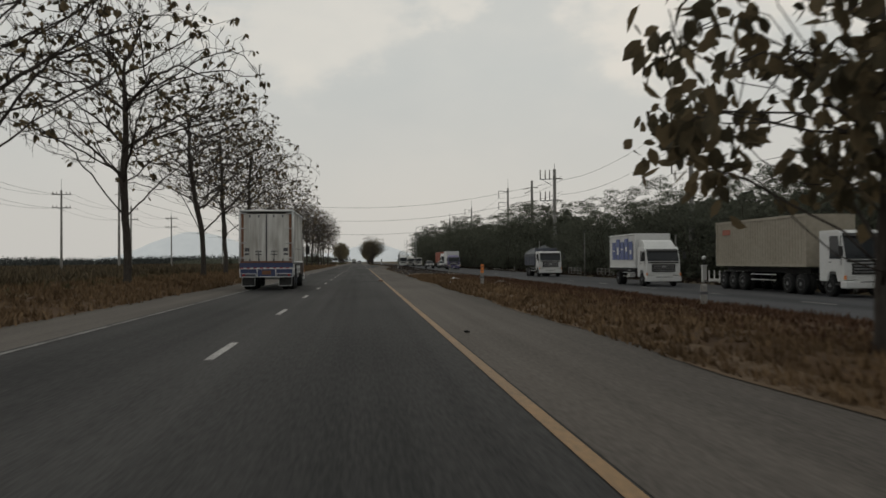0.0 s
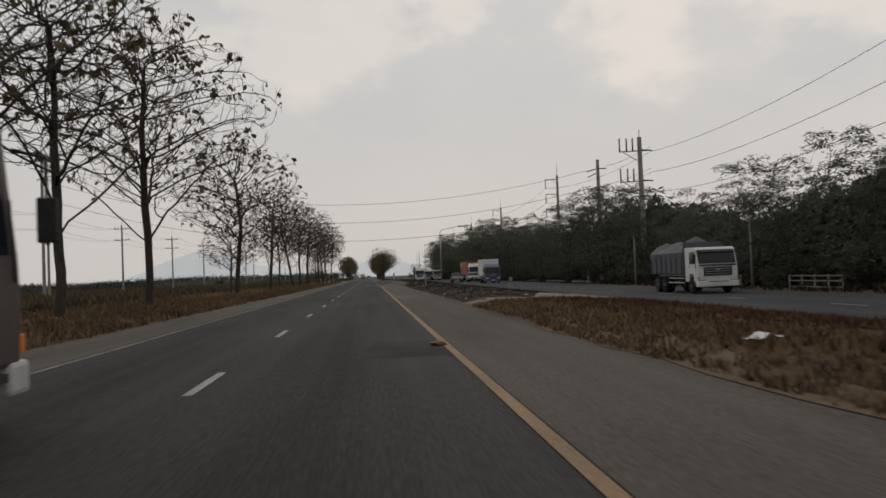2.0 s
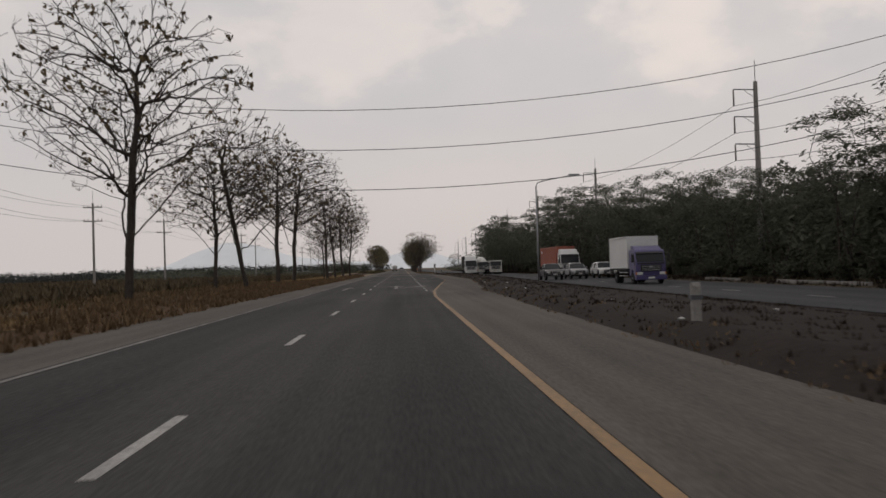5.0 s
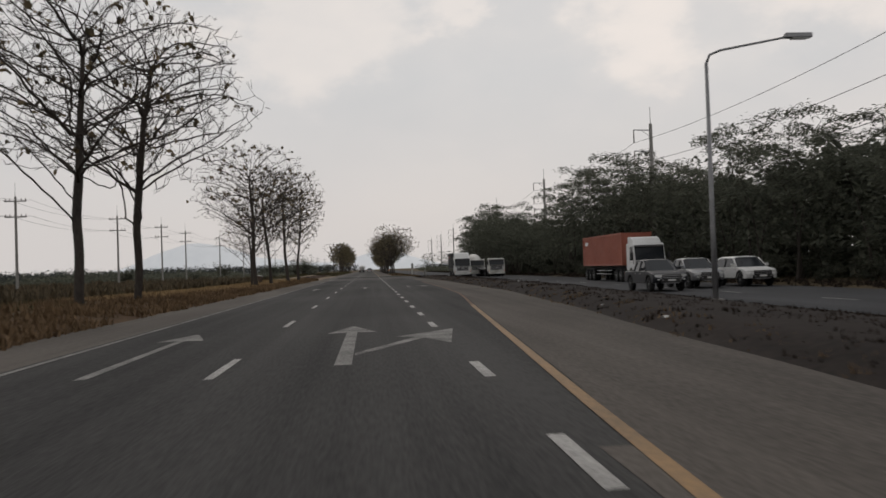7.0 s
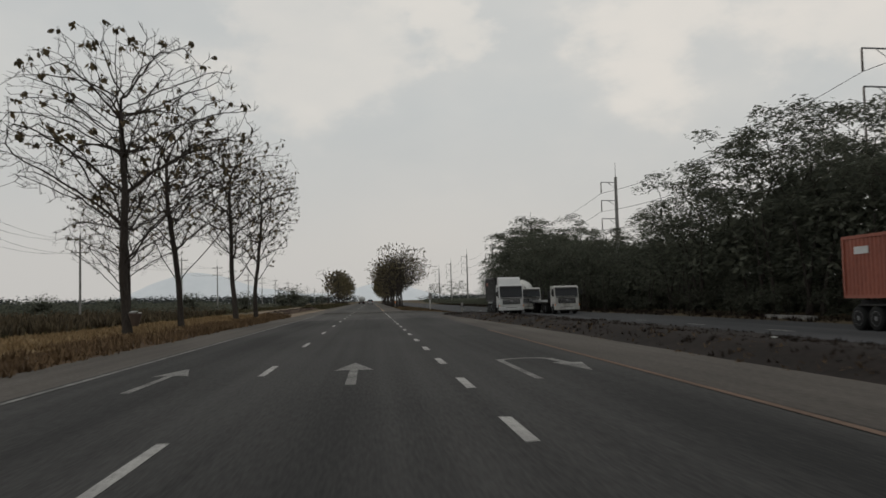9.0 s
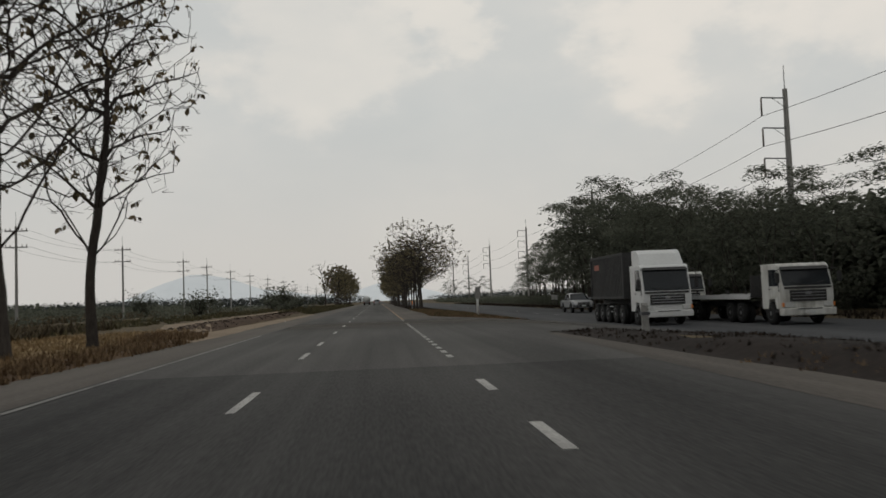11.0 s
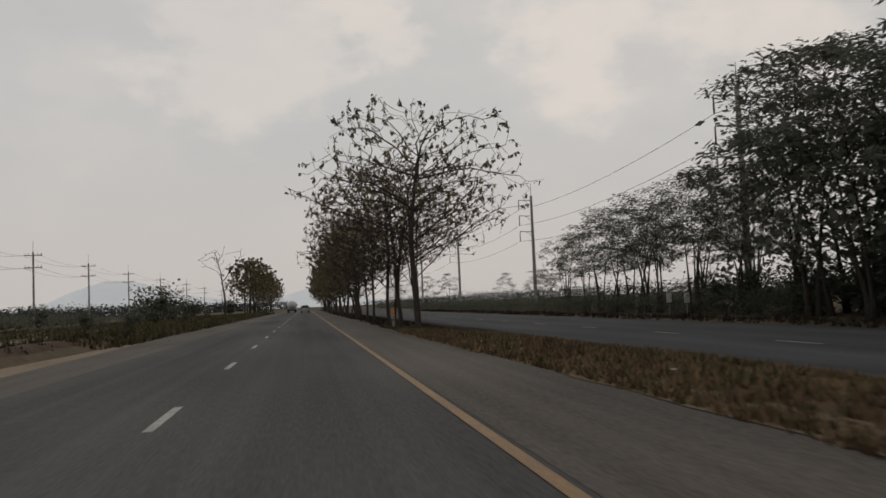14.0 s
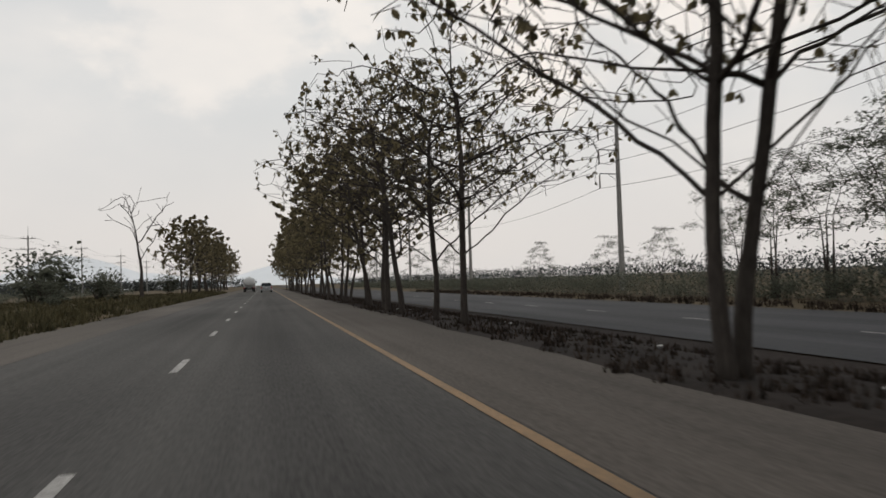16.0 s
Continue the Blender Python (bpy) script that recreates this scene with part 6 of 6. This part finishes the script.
def mixer_truck(cab):
    tk = new("mixer_truck")
    lorry_cab(tk, cab, 2.3, 2.65, 1.9, 0.68)
    chassis(tk, 1.2, 8.0)
    v, f = lathe([(0, 0.35), (0.5, 0.85), (1.8, 1.15), (2.9, 1.1), (4.4, 0.55), (4.6, 0.5)], 18)
    drum = mesh_object("drum", v, f, DIRTYWHITE, tk, "pale mixer drum", smooth=True)
    drum.matrix_basis = pose(0, 2.4, 2.05, 0, 0, 90) @ pose(0, 0, 0, 0, -9, 0)
    part("chute", box(-0.3, 6.9, 1.6, 0.3, 7.9, 1.75, 0.03), DARKMETAL, tk)
    part("drum_stand", box(-0.8, 2.3, 0.95, 0.8, 2.6, 1.9, 0.03), DARKMETAL, tk)
    part("drum_stand", box(-0.8, 6.3, 0.95, 0.8, 6.6, 2.0, 0.03), DARKMETAL, tk)
    axle(tk, 1.2, 1.12, 0.49, 0.27)
    for y in (5.6, 6.8):
        axle(tk, y, 1.16, 0.49, 0.25, True)
    return tk


def rounded(pts, half, ease):
    """A side outline of (y, z) swept across in four rings; ease(y, z, edge) pulls the outer rings in."""
    bm = bmesh.new()
    rings = []
    for x, edge in ((-half, 1.0), (-half * 0.93, 0.45), (-half * 0.72, 0.0), (half * 0.72, 0.0), (half * 0.93, 0.45), (half, 1.0)):
        ring = []
        for y, z in pts:
            y2, z2, k = ease(y, z, edge)
            ring.append(bm.verts.new((x * k, y2, z2)))
        rings.append(ring)
    n = len(pts)
    bm.faces.new(rings[0])
    bm.faces.new(rings[-1][::-1])
    for a, b in zip(rings, rings[1:]):
        for k in range(n):
            bm.faces.new((a[(k + 1) % n], a[k], b[k], b[(k + 1) % n]))
    bmesh.ops.recalc_face_normals(bm, faces=bm.faces)
    return bm


def car(kind, paint):
    """A pickup, suv or saloon facing -y, front at y = 0."""
    cr = new({"pickup": "pickup_truck", "suv": "suv", "saloon": "car"}[kind])
    hw, ln = 0.92, {"pickup": 5.2, "suv": 4.7, "saloon": 4.5}[kind]
    lift = 0.0 if kind == "saloon" else 0.16
    belt = 0.92 + lift
    ax1, ax2, r = 0.95, ln - 1.15, 0.33 + lift * 0.4
    low = 0.30 + lift

    def arch(y):
        return [(y + (r + 0.07) * math.cos(a), low + (r + 0.05) * math.sin(a)) for a in [math.pi - math.pi * k / 8 for k in range(9)]]

    sill = [(0.10, low + 0.02), *arch(ax1), *arch(ax2), (ln - 0.05, low + 0.06)]
    top = [(ln, low + 0.3), (ln - 0.01, belt - 0.2), (ln - 0.06, belt + 0.01), (2.6, belt + 0.03), (1.38, belt + 0.035), (0.85, belt - 0.02), (0.35, belt - 0.09), (0.12, belt - 0.19), (0.03, belt - 0.34), (0.0, low + 0.25)]

    def ease(y, z, edge):
        nose = max(0.0, 1 - y / 0.8) ** 1.5 * 0.24 + max(0.0, 1 - (ln - y) / 0.4) ** 1.5 * 0.12
        y2 = y + edge * (nose if y < ln / 2 else -nose)
        return y2, z - edge * 0.05 * max(0.0, min(1.0, (z - belt + 0.22) / 0.2)), 1.0 - 0.025 * max(0.0, z - 0.7) - 0.02 * max(0.0, 0.55 - z)

    part("body", rounded(sill + top, hw, ease), paint, cr, smooth=False)
    up = 0.46 if kind == "saloon" else 0.62
    roof = {"pickup": [(1.22, belt), (2.02, belt + up - 0.05), (2.3, belt + up), (3.1, belt + up - 0.01), (3.35, belt + up - 0.07), (3.52, belt)], "suv": [(1.2, belt), (1.95, belt + up - 0.05), (2.3, belt + up), (3.9, belt + up - 0.02), (4.35, belt + up - 0.1), (4.62, belt)],
            "saloon": [(1.25, belt), (2.05, belt + up - 0.04), (2.35, belt + up), (3.1, belt + up - 0.02), (3.4, belt + up - 0.08), (4.0, belt)]}[kind]
    cw = hw - 0.05

    def ease_cabin(y, z, edge):
        u = (z - belt) / up
        return y + edge * (0.16 if y < ln / 2 else -0.07) * (1 - 0.5 * u), z - edge * 0.06 * u, 1.0 - 0.19 * u

    part("cabin_glass", rounded(roof, cw, ease_cabin), GLASS, cr, "dark tinted glass all round")
    rim = [(y, z + 0.012) for y, z in roof[1:-1]]
    part("roof_panel", rounded(rim + [(y, z - 0.05) for y, z in rim[::-1]], cw + 0.008, ease_cabin), paint, cr)
    for s in (-1, 1):
        edge_x = lambda z: s * cw * (1.0 - 0.19 * (z - belt) / up) + s * 0.006
        lean = lambda y, z: y + (0.16 if y < ln / 2 else -0.07) * (1 - 0.5 * (z - belt) / up)
        for (y0, z0), (y1, z1) in ((roof[0], roof[1]), (roof[-1], roof[-2])):
            z1 -= 0.06
            tube("pillar", [(edge_x(z0), lean(y0, z0), z0), (edge_x(z1), lean(y1, z1), z1)], 0.04, paint, cr, sides=5)
        mid = (roof[0][0] + roof[-1][0]) / 2 + 0.12
        tube("pillar", [(edge_x(belt), mid, belt), (edge_x(belt + up - 0.09), mid + 0.03, belt + up - 0.09)], 0.035, DARKMETAL, cr, sides=5)
        part("headlight", upright([(s * 0.46, -0.005), (s * 0.66, 0.035), (s * 0.83, 0.16), (s * 0.875, 0.36), (s * 0.80, 0.36), (s * 0.46, 0.2)], belt - 0.31, belt - 0.19), LAMPGLASS, cr)
        part("fog_lamp", box(s * 0.60, 0.0, low + 0.14, s * 0.74, 0.1, low + 0.22, 0.02), LAMPGLASS, cr)
        tube("bumper_wing", [(s * 0.44, -0.02, low + 0.12), (s * 0.62, 0.01, low + 0.30), (s * 0.82, 0.13, low + 0.34)], 0.03, paint if kind != "pickup" else CHROME, cr, sides=5)
        part("tail_lamp", box(s * (hw - 0.2), ln - 0.12, belt - 0.42, s * (hw - 0.03), ln - 0.01, belt - 0.06, 0.02), REDLAMP, cr)
        part("wing_mirror", box(s * (hw - 0.03), 1.52, belt + 0.04, s * (hw + 0.19), 1.66, belt + 0.21, 0.04), paint, cr)
        for y in (mid - 0.3, mid + 0.55):
            part("door_handle", box(s * (hw - 0.012), y, belt - 0.15, s * (hw + 0.012), y + 0.17, belt - 0.11), CHROME, cr)
        for y in (1.5, mid + 0.02, roof[-1][0] - 0.04):
            part("door_seam", box(s * (hw - 0.01), y, low + 0.16, s * (hw - 0.002), y + 0.012, belt - 0.06), DARKMETAL, cr)
        for y in (ax1, ax2):
            tube("wheel_arch", [(s * (hw - 0.012), y + (r + 0.08) * math.cos(a_), low + (r + 0.06) * math.sin(a_)) for a_ in [math.pi * k / 8 for k in range(9)]], 0.03, DARKMETAL, cr, sides=5)
        part("side_step", box(s * (hw - 0.1), ax1 + r + 0.15, low - 0.03, s * (hw + 0.03), ax2 - r - 0.15, low + 0.03, 0.015), DARKMETAL, cr)
    grille = part("grille", profile([(-0.015, belt - 0.44), (-0.02, belt - 0.2), (0.12, belt - 0.17), (0.12, belt - 0.44)], -0.5, 0.5, 0.0), DARKMETAL, cr, "black front grille")
    for z in (belt - 0.36, belt - 0.26):
        part("grille_bar", box(-0.46, -0.03, z, 0.46, -0.012, z + 0.025, 0.005), CHROME, grille)
    part("air_intake", profile([(-0.03, low + 0.02), (-0.035, low + 0.2), (0.2, low + 0.2), (0.25, low + 0.0)], -0.56, 0.56, 0.0), DARKMETAL, cr)
    part("skid_plate", box(-0.42, -0.02, low - 0.04, 0.42, 0.3, low + 0.03, 0.02), STEEL, cr)
    part("rear_bumper", box(-hw + 0.04, ln - 0.2, low + 0.04, hw - 0.04, ln + 0.05, low + 0.2, 0.03), CHROME if kind == "pickup" else paint, cr)
    part("number_plate", box(-0.2, -0.06, low + 0.1, 0.2, -0.04, low + 0.2), PLATE, cr)
    part("number_plate", box(-0.2, ln + 0.02, low + 0.3, 0.2, ln + 0.035, low + 0.4), PLATE, cr)
    if kind == "pickup":
        part("cargo_bed", box(-hw + 0.14, 3.62, belt - 0.3, hw - 0.14, ln - 0.12, belt + 0.036), DARKMETAL, cr)
    axle(cr, ax1, hw - 0.01, r, 0.22)
    axle(cr, ax2, hw - 0.01, r, 0.22)
    return cr


tagged(put(delivery_truck(), -2.25, 58.4, 0, 0.0), "large grimy white ribbed box truck with blue tail beam", "truck")
tagged(put(van_truck(WHITEPAINT, WHITEPAINT, BLUEGRAPHIC), 21.0, 70.5, 0, OPP_Z), "white box truck with blue printed side panels", "truck")
tagged(put(container_truck(WHITEPAINT, BEIGEBOX, 10.0, 3.8, 0.0), 24.0, 53.6, 0, OPP_Z), "white tractor hauling a long beige container", "truck")
tagged(put(tarp_truck(WHITEPAINT), 21.4, 103.8, 0, OPP_Z), "white tipper truck with a grey tarpaulin over its load", "truck")
tagged(put(van_truck(PURPLE, WHITEPAINT, None, 5.4, 3.5, 0.3), 20.0, 180.0, 0, OPP_Z), "dark purple cab box truck with white cargo body", "truck")
tagged(put(container_truck(WHITEPAINT, REDBOX), 22.9, 223.6, 0, OPP_Z), "white tractor hauling a brick red container", "truck")
tagged(put(car("pickup", BLACKPAINT), 17.5, 204.5, 0, OPP_Z), "dark pickup truck queueing in the oncoming lane", "pickup")
tagged(put(car("pickup", SILVER), 20.6, 207.0, 0, OPP_Z), "silver pickup truck queueing in the oncoming lane", "pickup")
tagged(put(car("suv", WHITEPAINT), 23.6, 207.0, 0, OPP_Z), "white car at the outer edge of the oncoming road", "car")
tagged(put(container_truck(WHITEPAINT, DARKMETAL, 6.6, 3.7, 0.75), 15.8, 287.5, 0, OPP_Z), "white high-roofed tractor with a dark trailer", "truck")
tagged(put(mixer_truck(DIRTYWHITE), 18.75, 293.0, 0, OPP_Z), "pale cement mixer truck in the queue", "truck")
tagged(put(flatbed_truck(DIRTYWHITE), 20.2, 282.5, 0, OPP_Z), "empty flatbed truck with a grey cab", "truck")
tagged(put(car("pickup", SILVER), 19.6, 319.5, 0, OPP_Z), "silver pickup truck passing the median opening", "pickup")
tagged(put(car("pickup", SILVER), 1.75, 505.0, 180, 0.0), "silver pickup truck driving far ahead", "pickup")
tagged(put(tank_truck(WHITEPAINT), -1.6, 538.0, 180, 0.0), "white tanker truck driving far ahead", "truck")
# ---- roadside furniture ----


def street_lamp():
    lamp = new("street_lamp")
    tube("pole", [(0, 0, -0.3), (0, 0, 2.5), (0, 0, 7.85)], [0.10, 0.085, 0.055], STEEL, lamp)
    tube("arm", [(0, 0, 7.8), (0.12, 0, 8.1), (0.5, 0, 8.25), (3.0, 0, 8.7)], [0.045, 0.042, 0.04, 0.035], STEEL, lamp, sides=6)
    part("lamp_head", profile([(-0.14, 8.63), (-0.1, 8.8), (0.1, 8.8), (0.14, 8.63)], 2.75, 3.65, 0.03), STEEL, lamp)
    part("lens", box(2.95, -0.1, 8.59, 3.5, 0.1, 8.635, 0.02), LAMPGLASS, lamp)
    part("base_plate", box(-0.2, -0.2, -0.02, 0.2, 0.2, 0.06, 0.01), CONCRETE, lamp)
    return lamp


tagged(put(street_lamp(), 13.3, 189.0, 0), "grey steel street lamp with a curved arm", "street lamp")


def marker_post(plate=True):
    """A white kilometre post with an orange reflector plate."""
    mp = new("marker_post")
    part("post", profile([(-0.07, -0.2), (-0.07, 0.64), (-0.04, 0.7), (0.04, 0.7), (0.07, 0.64), (0.07, -0.2)], -0.075, 0.075, 0.012), CONCRETE, mp)
    part("black_band", box(-0.104, -0.084, 0.4, 0.104, 0.084, 0.48), STICKER, mp)
    if plate:
        part("reflector_plate", box(-0.075, -0.09, 0.66, 0.075, -0.05, 1.08, 0.01), ORANGE, mp, "orange reflector plate")
        for z in (0.76, 0.94):
            part("reflector_bar", box(-0.065, -0.096, z, 0.065, -0.088, z + 0.035), STICKER, mp)
    return mp


post = tagged(put(marker_post(), 8.0, 60.3), "white concrete marker post with an orange reflector", "marker post", "marker posts of the median")
put_copy(post, 6.25, 354.9)
tall_post = marker_post(False)
tagged(put(tall_post, 13.3, 124.8, 0, None, 1.5), "slim white marker post on the burnt median", "marker post", "marker posts of the median")
plain = tagged(put(marker_post(False), 7.2, 134.5), "plain white concrete marker post", "marker post", "marker posts of the median")
for x, y in ((9.0, 270.0), (12.8, 44.8), (25.9, 46.0), (26.0, 58.0), (26.2, 150.0)):
    put_copy(plain, x, y, 0, None, 1.1)
sign = new("road_sign")
tube("post", [(0, 0, -0.3), (0, 0, 2.2)], 0.085, WHITEPAINT, sign, sides=6)
part("sign_plate", box(-0.21, -0.11, 1.3, 0.21, -0.085, 2.2, 0.01), CONCRETE, sign, "pale grey back of a sign plate")
tagged(put(sign, 9.43, 311.5, 12), "white sign post with a grey plate back", "road sign")
for x, y, hgt in ((27.2, 112.0, 4.9), (27.4, 137, 4.4), (27.0, 84, 3.6)):
    sp = new("service_pole")
    tube("pole", [(0, 0, -0.3), (0, 0, hgt)], [0.09, 0.06], CONCRETE, sp, sides=6)
    part("pole_cap", box(-0.09, -0.09, hgt - 0.02, 0.09, 0.09, hgt + 0.06, 0.01), STEEL, sp)
    tagged(put(sp, x, y), "short grey concrete service pole before the trees", "pole")


def monument():
    """A low white gate pillar that carries a globe on a thin dark stalk."""
    mo = new("gate_pillar")
    part("shaft", profile([(-0.16, -0.1), (-0.14, 1.2), (0.14, 1.2), (0.16, -0.1)], -0.15, 0.15, 0.02), WHITEPAINT, mo)
    part("cap", box(-0.2, -0.2, 1.2, 0.2, 0.2, 1.28, 0.02), WHITEPAINT, mo)
    tube("stalk", [(0, 0, 1.27), (0, 0, 1.68)], 0.03, DARKMETAL, mo, sides=6)
    v, f = lathe([(-0.16, 0.02), (-0.11, 0.12), (0, 0.16), (0.11, 0.12), (0.16, 0.02)], 12)
    mesh_object("globe", v, f, WHITEPAINT, mo, "round white globe", smooth=True).matrix_basis = pose(0, 0, 1.8, 0, 90, 0)
    return mo


pillar_ = tagged(put(monument(), 27.0, 78.5), "white painted gate pillar with a round globe on top", "gate pillar", "gate pillars")
put_copy(pillar_, 27.0, 87.5)
tall_ = new("boundary_pillar")
part("shaft", profile([(-0.32, -0.1), (-0.28, 2.0), (0.28, 2.0), (0.32, -0.1)], -0.3, 0.3, 0.03), WHITEPAINT, tall_)
part("cap", box(-0.4, -0.4, 2.0, 0.4, 0.4, 2.14, 0.03), WHITEPAINT, tall_)
v, f = lathe([(-0.2, 0.02), (-0.14, 0.14), (0, 0.2), (0.14, 0.14), (0.2, 0.02)], 12)
mesh_object("finial", v, f, WHITEPAINT, tall_, smooth=True).matrix_basis = pose(0, 0, 2.32, 0, 90, 0)
tagged(put(tall_, 27.0, 95.0), "tall white painted boundary pillar with a round finial", "pillar")
leaf_ = new("gate_leaf")
for y in (0.35, 0.7, 1.05):
    part("gate_bar", box(-0.05, y - 0.06, 0.05, 0.05, y + 0.06, 1.0, 0.01), WHITEPAINT, leaf_)
for z in (0.2, 0.8):
    part("gate_rail", box(-0.025, 0.15, z, 0.025, 1.2, z + 0.08), WHITEPAINT, leaf_)
tagged(put(leaf_, 27.05, 87.5), "short white barred gate leaf beside its pillar", "gate")
fn = new("picket_fence")
for j in range(13):
    part("picket", box(-0.04, -j * 0.9 - 0.05, -0.1, 0.04, -j * 0.9 + 0.05, 0.9, 0.01), WHITEPAINT, fn)
part("fence_rail", box(-0.05, -11.0, 0.12, 0.05, -0.1, 0.32, 0.01), WHITEPAINT, fn)
tagged(put(fn, 27.0, 77.6), "low white concrete picket fence beside the gate", "fence")
for k, y in enumerate((101.5, 114.0, 124)):
    fn = new("concrete_fence")
    for j in range(5):
        part("fence_post", box(-0.06, j * 2.0 - 0.06, -0.1, 0.06, j * 2.0 + 0.06, 1.15, 0.01), CONCRETE, fn)
    for z in (0.12, 0.6, 1.0):
        part("fence_rail", box(-0.03, 0.0, z, 0.03, 8.0, z + 0.09), CONCRETE, fn)
    tagged(put(fn, 27.3, y, 0, None, 0.72), "low pale concrete post and rail fence", "fence", "concrete fences beyond the road")
for k, (y, ln) in enumerate(((150, 9), (163, 11), (180, 7), (236, 8), (250, 6))):
    kb = part("kerb", box(-0.1, 0, -0.1, 0.1, ln, 0.22, 0.02), CONCRETE)
    tagged(put(kb, 26.6, y), "pale broken concrete kerb at the tree line", "kerb", "kerbs beyond the road")
for k, (x, y) in enumerate(((26.65, 363.7), (26.9, 367.0))):
    tg = new("notice_board")
    tube("post", [(0, 0, -0.2), (0, 0, 0.9)], 0.04, CONCRETE, tg, sides=4)
    part("board", box(-0.24, -0.03, 0.85, 0.24, 0.0, 1.5, 0.01), WHITEPAINT, tg, "blank white board")
    tagged(put(tg, x, y, 20), "small white notice board on a post", "notice board")
PAPER = paintwork("litter_white", (0.35, 0.35, 0.34), (0.6, 0.6, 0.58), 0.7)


def scrap(size, seed):
    r = random.Random(seed)
    bm = bmesh.new()
    bmesh.ops.create_icosphere(bm, subdivisions=1, radius=size)
    for v in bm.verts:
        v.co = Vector((v.co.x * r.uniform(0.6, 1.5), v.co.y * r.uniform(0.6, 1.5), v.co.z * r.uniform(0.2, 0.6)))
    return bm


bk = new("flower_basket")
v, f = lathe([(0, 0.12), (0.08, 0.16), (0.3, 0.22), (0.52, 0.29), (0.56, 0.30), (0.56, 0.25)], 14)
mesh_object("basket", v, f, DARKCAB, bk, smooth=True).matrix_basis = pose(0, 0, 0, 0, -90, 0)
for k in range(9):
    wrap = part("paper_wrap", scrap(0.085, 70 + k), PAPER, bk, "pale crumpled paper")
    wrap.location = (0.2 * math.cos(k * 2.2), 0.2 * math.sin(k * 2.2), 0.57 + 0.03 * (k % 3))
tagged(put(bk, -8.36, 243.15, 0, ground_z(-8.4, 243.2) + 0.42), "brown woven basket with pale wrapping tied to the trunk", "basket")

for y in (91.5, 89.4):
    wp = new("striped_post")
    tube("post", [(0, 0, -0.2), (0, 0, 1.9)], 0.06, WHITEPAINT, wp, sides=6)
    for z in (0.5, 1.0, 1.5):
        tube("band", [(0, 0, z), (0, 0, z + 0.22)], 0.064, STICKER, wp, "black painted band", sides=6)
    tagged(put(wp, 27.0, y), "slim white post with black painted bands", "marker post")

# ---- litter and debris ----
rag = bmesh.new()
bmesh.ops.create_grid(rag, x_segments=8, y_segments=4, size=0.5)
for v in rag.verts:
    v.co = Vector((v.co.x * 1.1, v.co.y * 0.5 + 0.12 * math.sin(v.co.x * 5), 0.05 + 0.05 * noise.noise((v.co.x * 4, v.co.y * 6, 2)) + 0.06 * math.cos(v.co.x * 7)))
bmesh.ops.solidify(rag, geom=rag.faces[:], thickness=0.012)
rag2 = rag.copy()
tagged(put(part("plastic_sheet", rag, RAILWHITE), 7.75, 70.2, 20, ground_z(7.75, 70.2) + 0.1, 0.55), "crumpled white plastic sheet lying on the median", "litter")
dull = part("plastic_sheet", rag2, PALESAND)
tagged(put(dull, 9.38, 62.92, -10, ground_z(9.38, 62.92) + 0.08), "dull crumpled sheet lying beside the marker post", "litter")
rng = random.Random(21)
for k in range(34):
    y = rng.uniform(60, 262) if k < 22 else rng.uniform(306, 400)
    x = median_near(y) + rng.uniform(0.2, 4.0)
    lt = part("litter", scrap(rng.uniform(0.04, 0.09), k), PAPER)
    tagged(put(lt, x, y, 0, ground_z(x, y) + 0.06), "crumpled pale scrap of litter on the median", "litter", "litter on the median")
for x, y, m in ((3.91, 34.2, TYRE), (3.37, 73.8, BROWNPOST), (4.6, 313, STICKER), (6.0, 330, BROWNPOST), (-4.9, 310, PAPER), (-4.5, 352, STICKER)):
    db = part("debris", scrap(0.16 if int(y) == 73 else 0.055, int(y)), m)
    tagged(put(db, x, y, 30, 0.03), "small piece of debris on the shoulder", "debris")
